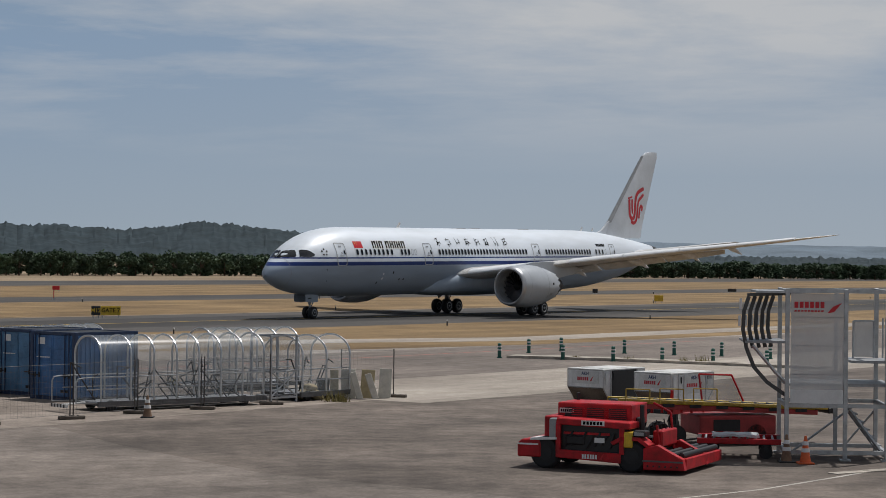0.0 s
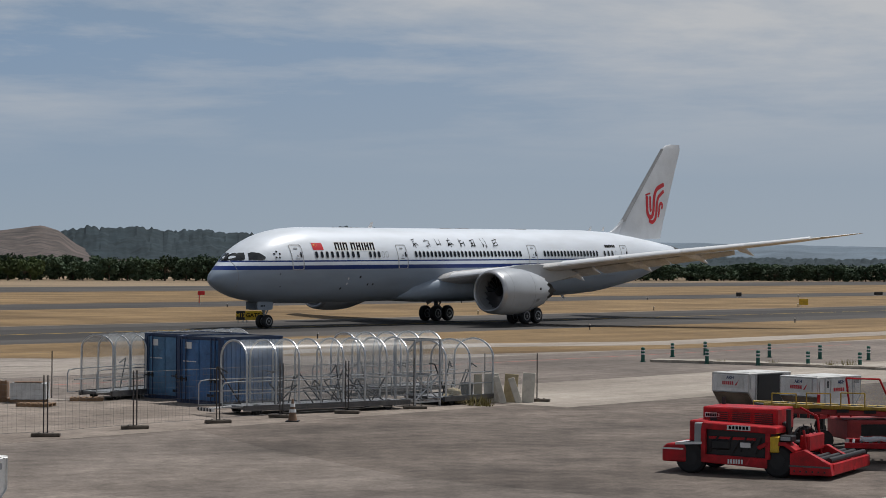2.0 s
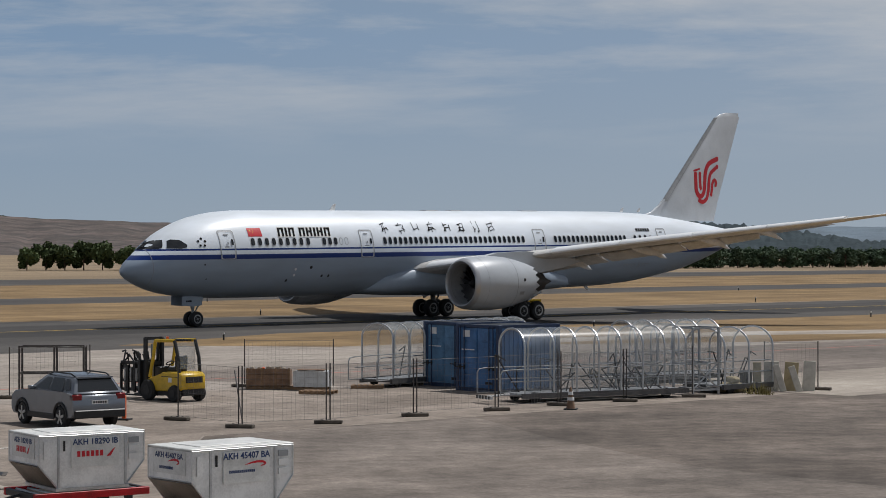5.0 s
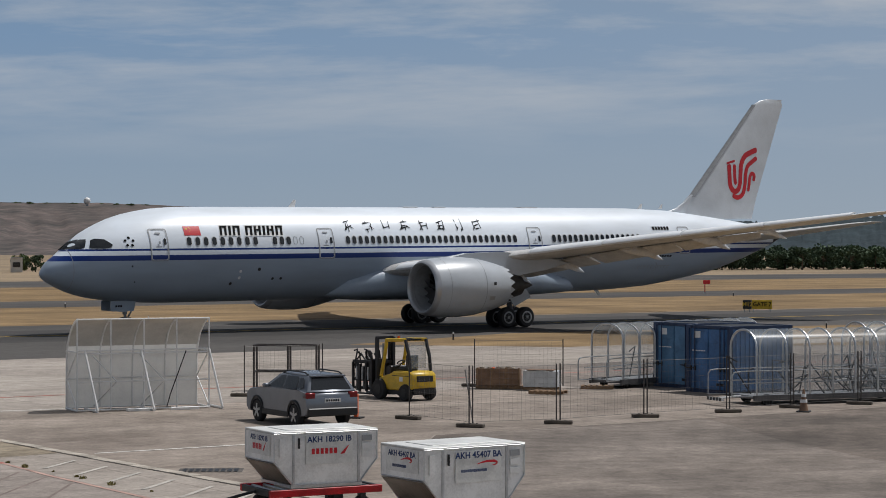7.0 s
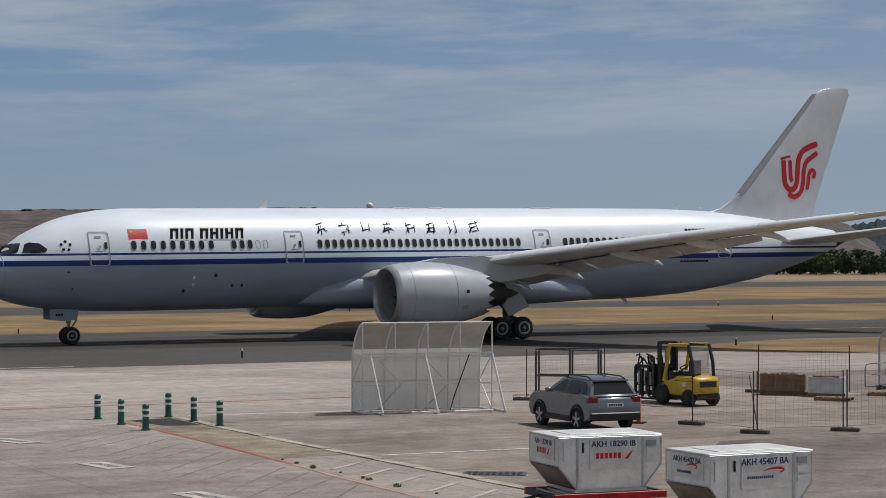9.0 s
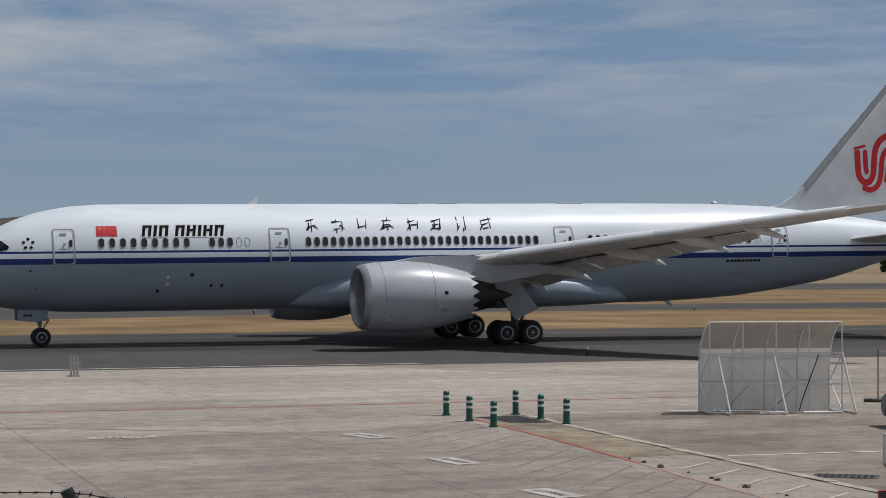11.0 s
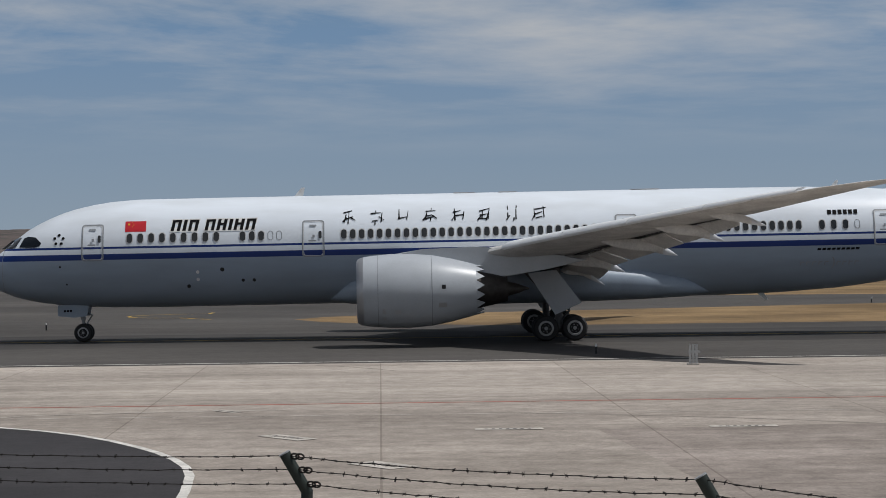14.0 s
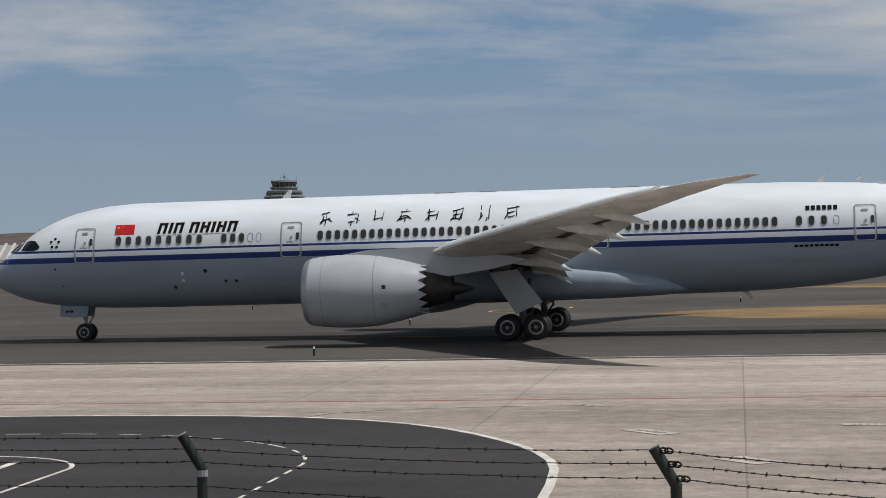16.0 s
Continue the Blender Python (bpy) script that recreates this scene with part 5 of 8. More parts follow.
kerb("trim_kerb", [(3.66, 111.25), (9.0, 108.9), (14.62, 105.3), (18.5, 102.6)], 1.4, 0.14, "low worn concrete kerb island")
kerb("trim_kerb", [tuple(pq(p, q).xy) for p, q in ((23.72, -63.0), (23.52, -58.9), (23.42, -54.3), (23.4, -45.8), (23.5, -30))], 0.30, 0.02, "worn pale flush concrete kerb")


def weed(x, y, s, seed):
    r = random.Random(seed)
    bm = B()
    for k in range(60):
        a, l = r.uniform(0, 6.28), s * r.uniform(0.4, 1)
        bx, by = r.gauss(0, s * 0.35), r.gauss(0, s * 0.35)
        tip = Vector((bx + math.cos(a) * l * 0.5, by + math.sin(a) * l * 0.5, l))
        sd = Vector((-math.sin(a), math.cos(a), 0)) * 0.018
        base = Vector((bx, by, 0))
        bm.faces.new([bm.verts.new(v) for v in (base - sd, base + sd, tip)])
    t = new("weed", meshed("weed", bm, M_WEED))
    t.matrix_basis = pose(x, y, 0.004)
    return tagged(t, "tuft of dry weeds growing from a joint", "weed", "weeds", "stuff")


M_WEED = mat("dry weed", (0.20, 0.17, 0.06), 0.85, vary=0.4, scale=2)
for i, (x, y, s) in enumerate(((-4.0, 76.2, 0.5), (-3.6, 75.9, 0.45), (7.0, 109.6, 0.3), (9.6, 108.4, 0.35), (12.2, 106.7, 0.45), (13.1, 106.3, 0.55), (-10.8, 85, 0.4))):
    weed(x, y, s, i)
for i in range(9):
    w_at = pq(21.22 - 0.05 * (i % 4), -49.0 + i * i * 0.045 + i * 0.6 + 0.35 * (i % 3))
    weed(w_at.x, w_at.y, 0.04 + 0.02 * (i % 4), 40 + i)


M_FRAME = mat("rusted cover frame", (0.10, 0.088, 0.078), 0.8, 0.2, vary=0.5, scale=4, bump=0.2)


# stencilled bars and covers on the apron
M_STENCIL = mat("worn dark paint", (0.09, 0.08, 0.075), 0.85, vary=0.5, scale=3)


def stencil(x, y, turn, w, h, label):
    t = thing("ground_stencil", label, "road marking", pose(x, y, 0.012, 0, 0, turn), "ground stencils")
    part("panel", boxed(-w / 2, w / 2, -h / 2, h / 2, 0, 0.003), M_FADED_LINE, t, "worn white painted panel")
    for k in range(7):
        part("bar", boxed(-w * 0.36 + k * w * 0.105, -w * 0.36 + k * w * 0.105 + w * 0.05, -h * 0.17, h * 0.17, 0.002, 0.006), M_STENCIL, t)


for x, y, turn, w, h in ((-35.7, 47.9, -20, 1.7, 0.75), (-29.6, 43.4, -28, 1.7, 0.75), (-24.0, 38.9, -28, 1.7, 0.75), (-44.9, 38.3, 52, 1.9, 0.5), (-40.9, 43.5, 52, 1.9, 0.5), (-47.2, 32.4, 0, 1.9, 0.7), (-39.75, 30.0, 0, 1.7, 0.9), (-55.9, 36.1, 0, 1.2, 0.4), (3.2, 45.2, 10, 1.0, 0.35)):
    stencil(x, y, turn, w, h, "worn white stencilled panel with short dark bars")
for x, y, turn in ((-20.2, 45.7, 20),):
    t = thing("drain_cover", "dark cast-iron drain cover set in concrete", "drain cover", pose(x, y, 0.010, 0, 0, turn), "drain covers")
    part("frame", boxed(-0.75, 0.75, -0.42, 0.42, 0, 0.004), M_FRAME, t)
    for k in range(9):
        part("slat", boxed(-0.66 + k * 0.15, -0.56 + k * 0.15, -0.34, 0.34, 0.003, 0.010), M_DARK, t)


# ---- shipping containers ----
def container(m, label, M_BLUE):
    L, W, H = 3.0, 2.42, 2.44
    t = thing("shipping_container", label, "container", m, "blue containers")
    bm = B()
    for y0, y1 in ((0.02, 0.10), (W - 0.10, W - 0.02)):
        k = 26
        for i in range(k):
            d = 0.035 if i % 2 else 0.0
            box(bm, 0.1 + (L - 0.2) * i / k, 0.1 + (L - 0.2) * (i + 1) / k, y0 + (d if y0 < 1 else 0), y1 - (d if y0 > 1 else 0), 0.12, H - 0.10)
    part("side_wall", bm, M_BLUE, t, "corrugated blue side")
    part("end_wall", boxed(L - 0.12, L - 0.04, 0.1, W - 0.1, 0.12, H - 0.1), M_BLUE, t)
    part("roof", boxed(0.05, L - 0.05, 0.05, W - 0.05, H - 0.07, H - 0.03), M_DARK, t, "dusty dark roof")
    part("floor", boxed(0.05, L - 0.05, 0.05, W - 0.05, 0.06, 0.14), M_DARK, t)
    for x in (0, L - 0.16):
        for y in (0, W - 0.16):
            part("corner_post", boxed(x, x + 0.16, y, y + 0.16, 0, H), M_NAVYC, t, "", False, 0.01)
    for z0, z1 in ((0.0, 0.13), (H - 0.12, H)):
        for y in (0.0, W - 0.12):
            part("rail", boxed(0.16, L - 0.16, y + 0.01, y + 0.11, z0 + 0.004, z1 - 0.004), M_NAVYC, t)
        for x in (0.0, L - 0.12):
            part("cross_rail", boxed(x + 0.01, x + 0.11, 0.16, W - 0.16, z0 + 0.004, z1 - 0.004), M_NAVYC, t)
    for k, (y0, y1) in enumerate(((0.165, W / 2 - 0.01), (W / 2 + 0.01, W - 0.165))):
        bm = B()
        box(bm, 0.03, 0.08, y0, y1, 0.14, H - 0.13)
        for i in range(5):
            z = 0.2 + i * (H - 0.4) / 5
            box(bm, 0.012, 0.032, y0 + 0.05, y1 - 0.05, z + 0.03, z + (H - 0.4) / 5 - 0.03)
        d = part("door", bm, M_BLUE, t, "blue steel door leaf", False, 0.004)
        for y in (y0 + 0.14 + k * 0.55, y0 + 0.36 + k * 0.55):
            bm = B()
            rod(bm, (-0.02, y, 0.05), (-0.02, y, H - 0.05), 0.020, 8)
            part("lock_rod", bm, M_NAVYC, d, "locking rod")
            bm = B()
            box(bm, -0.045, -0.01, y - 0.02, y + 0.26, 0.86, 0.90)
            box(bm, -0.04, 0.02, y - 0.03, y + 0.03, 0.80, 0.96)
            part("lock_handle", bm, M_DARK, d)
    part("plate", boxed(-0.004, 0.01, W - 0.80, W - 0.45, 1.98, 2.22), M_LABEL, t, "white label plate")
    for k in range(8):
        part("bar", boxed(-0.002, 0.010, W - 1.05 + k * 0.09, W - 0.985 + k * 0.09, 1.50, 1.54), M_LABEL, t)
    part("plate", boxed(-0.004, 0.01, 0.35, 0.75, 0.28, 0.38), M_DARK, t)
    return t


M_BLUEPALE = mat("sun-faded blue paint", (0.085, 0.205, 0.360), 0.5, vary=0.45, scale=1.6, bump=0.05)
M_NAVYC = mat("dark blue frame paint", (0.010, 0.030, 0.085), 0.5, vary=0.4, scale=2)
# the doors face -x of the container; its length runs with the taxiway
container(pose(-14.71, 77.12, 0, 0, 0, 51), "pale blue steel storage container with closed doors", M_BLUEPALE)
container(pose(-12.97, 74.62, 0, 0, 0, 51), "deep blue steel storage container with closed doors beside another", M_BLUE)


# ---- covered walkways: hoops with clear sheets on a low trolley ----
M_CHASSIS = mat("dull dark steel", (0.11, 0.11, 0.112), 0.55, 0.4, vary=0.4, scale=4)


def hoop_pts(w, h, x, n=12, z0=0.32):
    """An upright hoop with a round top."""
    r = w / 2
    pts = [(x, -r, z0)] + [(x, -r * math.cos(math.pi * i / n), h - r * 0.72 + r * 0.72 * math.sin(math.pi * i / n)) for i in range(n + 1)] + [(x, r, z0)]
    return pts


def walkway(m, L, W, H, bays, label, sheet_=True, clutter=0, lobby=0.0, tow=True):
    """lobby: the length of a longer first bay."""
    xs = [L * i / bays for i in range(bays + 1)] if not lobby else [0.0] + [lobby + (L - lobby) * i / (bays - 1) for i in range(bays)]
    t = thing("covered_walkway", label, "walkway", m, "covered walkways")
    bm = B()
    for y in (-W / 2, W / 2):
        box(bm, -0.1, L + 0.1, y - 0.05, y + 0.05, 0.16, 0.34)
    for i in range(bays + 1):
        box(bm, xs[i] - 0.03, xs[i] + 0.03, -W / 2, W / 2, 0.2, 0.28)
    base = part("chassis", bm, M_CHASSIS, t, "grey steel chassis")
    part("deck", boxed(0, L, -W / 2 + 0.06, W / 2 - 0.06, 0.285, 0.31), M_GREYP, base, "grey deck")
    for i in range(bays + 1):
        bm = B()
        pipe(bm, hoop_pts(W, H, xs[i]), 0.038)
        part("hoop", bm, M_ALU, t, "bent aluminium hoop", True)
    for z in (0.75, 1.15):
        for y in (-W / 2 + 0.06, W / 2 - 0.06):
            bm = B()
            rod(bm, (-0.5, y, z), (L + 0.1, y, z), 0.022, 6)
            part("handrail", bm, M_STEEL, t)
    for y in (-W / 2 + 0.06, W / 2 - 0.06):
        bm = B()
        pipe(bm, [(-0.1, y, 0.3), (-0.9, y, 0.32), (-0.9, y, 1.0), (-0.82, y, 1.12), (-0.5, y, 1.15)], 0.024)
        part("end_rail", bm, M_STEEL, t, "bent tubular end rail")
    if sheet_:
        for i in range(bays):
            bm = B()
            a = [bm.verts.new(Vector(p)) for p in hoop_pts(W + 0.02, H + 0.01, xs[i] + 0.02)]
            b = [bm.verts.new(Vector(p)) for p in hoop_pts(W + 0.02, H + 0.01, xs[i + 1] - 0.02)]
            for k in range(len(a) - 1):
                bm.faces.new((a[k], a[k + 1], b[k + 1], b[k]))
            part("clear_sheet", bm, M_POLY, t, "clouded clear plastic sheet", True)
    for x in (0.5, L - 0.7):
        for y in (-W / 2 + 0.2, W / 2 - 0.2):
            bm = B()
            turned(bm, [(-0.06, 0.08), (-0.06, 0.18), (0.06, 0.18), (0.06, 0.08)], Matrix.Translation((x, y, 0.18)) @ Matrix.Rotation(radians(90), 4, "Z"), 14, True)
            part("caster", bm, M_RUBBER, t)
    if tow:
        bm = B()
        rod(bm, (-0.1, 0, 0.28), (-1.1, 0, 0.22), 0.04, 6)
        for k in range(5):
            box(bm, -1.1, -1.02, -0.5 + k * 0.2, -0.4 + k * 0.2, 0.16, 0.26)
        bar = part("tow_bar", bm, M_LABEL, t, "black and white striped tow bar")
        for k in range(5):
            part("stripe", boxed(-1.105, -1.015, -0.4 + k * 0.2, -0.3 + k * 0.2, 0.155, 0.265), M_BLACK, bar, "black stripe")
    r = random.Random(clutter)
    for k in range(clutter):
        bm = B()
        x = r.uniform(0.3, L - 0.5)
        a = Vector((x, r.uniform(-0.6, 0.6), 0.32))
        b = a + Vector((r.uniform(-0.9, 0.9), r.uniform(-0.3, 0.3), r.uniform(0.4, 1.3)))
        rod(bm, a, b, 0.025, 6)
        rod(bm, b, b + Vector((r.uniform(-0.6, 0.6), 0, r.uniform(-0.3, 0.1))), 0.022, 6)
        part("stored_rail", bm, M_DARK, t)
    return t


walkway(pose(-11.8, 70.45, 0, 0, 0, 40), 6.55, 1.70, 2.5, 7, "long covered walkway of aluminium hoops and clear sheet", True, 22, 1.15)
walkway(pose(-18.0, 77.0, 0, 0, 0, 66), 9.2, 1.45, 2.40, 9, "covered walkway with aluminium hoops beside the containers", True, 4, 0.0, False)
walkway(pose(-9.3, 81.2, 0, 0, 0, 40), 4.0, 1.9, 2.42, 4, "covered walkway section behind the others", True, 3)
walkway(pose(-5.75, 76.4, 0, 0, 0, 52), 2.6, 1.9, 2.35, 2, "short open-ended covered walkway", True, 6, 0.0, False)


def stair_tower(m):
    """An upright steel frame with a short flight of steps inside."""
    t = thing("stair_tower", "open galvanised stair tower beside the covered walkways", "stairs", m)
    W, D, H = 1.25, 1.0, 2.42
    for x in (0, W):
        for y in (0, D):
            part("post", boxed(x - 0.035, x + 0.035, y - 0.035, y + 0.035, 0, H), M_STEEL, t, "", False, 0.006)
    for z in (0.22, 1.15, H):
        for y in (0, D):
            part("rail", boxed(0.036, W - 0.036, y - 0.03, y + 0.03, z - 0.06, z), M_STEEL, t)
        for x in (0, W):
            part("side_rail", boxed(x - 0.03, x + 0.03, 0.036, D - 0.036, z - 0.06, z), M_STEEL, t)
    for k in range(4):
        part("tread", boxed(0.18 + k * 0.24, 0.40 + k * 0.24, 0.06, D - 0.06, 0.24 + k * 0.19, 0.27 + k * 0.19), M_GREYP, t)
    bm = B()
    rod(bm, (0.05, 0.0, 0.25), (W - 0.05, 0.0, 1.1), 0.03, 6)
    rod(bm, (0.05, 0.0, 1.1), (W - 0.05, 0.0, 0.25), 0.03, 6)
    part("brace", bm, M_STEEL, t)
    return t


stair_tower(pose(-6.05, 74.75, 0, 0, 0, 48))


# ---- site fence ----
def fence_block(m):
    t = thing("ballast_block", "dark recycled rubber ballast block under a fence", "ballast block", m, "fence feet")
    bm = B()
    box(bm, -0.42, 0.42, -0.12, 0.12, 0, 0.11)
    part("block", bm, M_FOOT, t, "", False, 0.02)
    bm = B()
    for x in (-0.2, 0, 0.2):
        rod(bm, (x, 0, 0.10), (x, 0, 0.125), 0.03, 8)
    part("socket", bm, M_DARK, t)
    return t


M_FOOT = mat("recycled rubber block", (0.10, 0.085, 0.07), 0.9, vary=0.5, scale=5, bump=0.4)


def fence_panel(a, b, label, h=1.80, lean=0.0):
    a, b = Vector((*a, 0)), Vector((*b, 0))
    d = b - a
    L = d.length - 0.14
    t = thing("mesh_fence", label, "fence", Matrix.Translation(a + d.normalized() * 0.07) @ Matrix.Rotation(math.atan2(d.y, d.x), 4, "Z") @ pose(0, 0, 0, lean, 0, 0), "fence panels")
    for x in (0, L):
        bm = B()
        rod(bm, (x, 0, 0.06), (x, 0, h), 0.021, 8)
        part("post", bm, M_POST, t, "thin dark steel post")
    for z in (0.16, h - 0.05):
        bm = B()
        rod(bm, (0, 0, z), (L, 0, z), 0.006, 6)
        part("rail", bm, M_WIRE, t)
    bm = B()
    k = int(L / 0.14)
    for i in range(1, k):
        rod(bm, (L * i / k, 0, 0.16), (L * i / k, 0, h - 0.05), 0.0022, 3)
    for i in range(1, 9):
        rod(bm, (0, 0, 0.16 + i * (h - 0.21) / 9), (L, 0, 0.16 + i * (h - 0.21) / 9), 0.0026, 3)
    tagged(part("mesh", bm, M_WIRE, t, "fine wire mesh"), kind="stuff")
    return t


M_POST = mat("rusty dark post", (0.07, 0.062, 0.058), 0.6, 0.3, vary=0.5, scale=5)
M_WIRE = mat("fence wire", (0.24, 0.23, 0.22), 0.5, 0.6, vary=0.3, scale=6)
LINE = [(-20.5, 61.1), (-17.85, 58.9), (-15.7, 60.8), (-13.75, 63.95), (-11.65, 66.62), (-10.0, 69.2), (-8.07, 71.4), (-5.96, 74.0)]
for a, b in zip(LINE, LINE[1:]):
    fence_panel(a, b, "galvanised mesh site fence panel on rubber feet")
fence_panel((-3.79, 78.24), (-1.72, 78.58), "mesh fence panel behind stacked slabs")
fence_panel((-29.2, 68.7), (-27.0, 71.0), "mesh site fence panel behind the parked car")
fence_panel((-23.0, 76.2), (-19.6, 76.9), "mesh site fence panel behind the stacked crates")
for i, (x, y) in enumerate(LINE + [(-29.2, 68.7), (-3.79, 78.24), (-1.72, 78.58), (-23.0, 76.2)]):
    fence_block(pose(x, y, 0.008, 0, 0, -15 + 11 * (i % 5)))


t = thing("fence_post", "loose dark steel fence post leaning over its rubber foot", "post")
bm = B()
rod(bm, (-17.83, 59.12, 0.10), (-18.62, 60.9, 1.55), 0.022, 8)
part("tube", bm, M_POST, t)


def rack(m):
    t = thing("steel_rack", "dark open steel frame rack standing on the apron", "rack", m)
    W, D, H = 2.3, 0.7, 1.70
    for x in (0, W / 2 + 0.1, W):
        for y in (0, D):
            bm = B()
            box(bm, x - 0.035, x + 0.035, y - 0.035, y + 0.035, 0, H)
            part("upright", bm, M_POST, t)
    for z in (0.75, H):
        for y in (0, D):
            part("beam", boxed(0, W, y - 0.03, y + 0.03, z - 0.06, z), M_POST, t)
        for x in (0, W):
            part("side_beam", boxed(x - 0.028, x + 0.028, 0, D, z - 0.056, z - 0.004), M_POST, t)
    return t


rack(pose(-29.9, 71.4, 0, 0, 0, 14))


# ---- folding canopy shelter ----
def shelter(m):
    t = thing("canopy_shelter", "white curved canopy shelter of fabric on a tube frame", "shelter", m)
    W, H = 4.4, 2.95
    prof = [(1.35, 0.05), (1.35, 1.0), (1.33, 1.65), (1.22, 2.05), (0.98, 2.42), (0.66, 2.70), (0.35, 2.87), (0.05, 2.95)]
    for i in range(4):
        bm = B()
        x0, x1 = W * i / 4 + 0.02, W * (i + 1) / 4 - 0.02
        a = [bm.verts.new(Vector((x0, y, z))) for y, z in prof[:4]]
        b = [bm.verts.new(Vector((x1, y, z))) for y, z in prof[:4]]
        up = B()
        c = [up.verts.new(Vector((x0, y, z))) for y, z in prof[3:]]
        d = [up.verts.new(Vector((x1, y, z))) for y, z in prof[3:]]
        for k in range(len(c) - 1):
            up.faces.new((c[k], c[k + 1], d[k + 1], d[k]))
        for k in range(3):
            bm.faces.new((a[k], a[k + 1], b[k + 1], b[k]))
        part("back_sheet", bm, M_FABRIC, t, "white fabric back sheet", True)
        part("canopy_sheet", up, M_CANOPY, t, "dull see-through canopy sheet", True)
    for i in range(5):
        bm = B()
        pipe(bm, [(W * i / 4, y - 0.03, z) for y, z in prof], 0.03)
        part("rib", bm, M_WHITE, t, "bent white rib", True)
    for i in range(5):
        bm = B()
        rod(bm, (W * i / 4, 0.05, 0.05), (W * i / 4, 0.05, 2.95), 0.026, 6)
        part("post", bm, M_WHITE, t)
    for y, z in ((0.05, 2.95), (0.05, 1.95), (0.05, 1.85), (1.31, 1.9), (0.05, 0.95), (1.31, 1.0), (0.0, 0.06), (1.35, 0.06)):
        bm = B()
        rod(bm, (0, y, z), (W, y, z), 0.028, 6)
        part("rail", bm, M_WHITE, t)
    for x in (0, W):
        bm = B()
        rod(bm, (x, 0, 0.05), (x, 1.35, 0.05), 0.035, 6)
        rod(bm, (x, 0.05, 1.9), (x, 1.32, 1.9), 0.028, 6)
        rod(bm, (x, 0.05, 0.1), (x, 1.3, 1.0), 0.025, 6)
        rod(bm, (x, 1.3, 1.0), (x, 0.05, 1.9), 0.025, 6)
        part("end_frame", bm, M_WHITE, t)
    for x in (0.25, 2.1, W):
        bm = B()
        rod(bm, (x, 0.05, 1.95), (x + 0.25, -0.55, 0.08), 0.038, 8)
        part("prop", bm, M_WHITE, t, "white slanting prop")
        bm = B()
        rod(bm, (x + 0.25, -0.55, 0.05), (x + 0.25, 0.9, 0.05), 0.04, 6)
        part("foot", bm, M_WHITE, t)
    for x in (1.3, 2.9):
        bm = B()
        rod(bm, (x, 0.05, 0.95), (x - 0.5, 1.3, 1.8), 0.022, 6)
        rod(bm, (x, 0.05, 0.95), (x - 0.4, 1.3, 0.1), 0.022, 6)
        part("brace", bm, M_WHITE, t)
    for x in (1.55, 3.0):
        part("ballast_bar", boxed(x, x + 0.95, -0.30, -0.16, 0.0, 0.10), M_WHITE, t, "white ballast bar", False, 0.015)
    bm = B()
    pipe(bm, [(3.6, 0.0, 1.9), (3.05, -0.05, 0.5), (2.95, 0, 0.1)], 0.018)
    part("crank", bm, M_DARK, t)
    return t


shelter(pose(-31.30, 60.35, 0, 0, 0, 43))


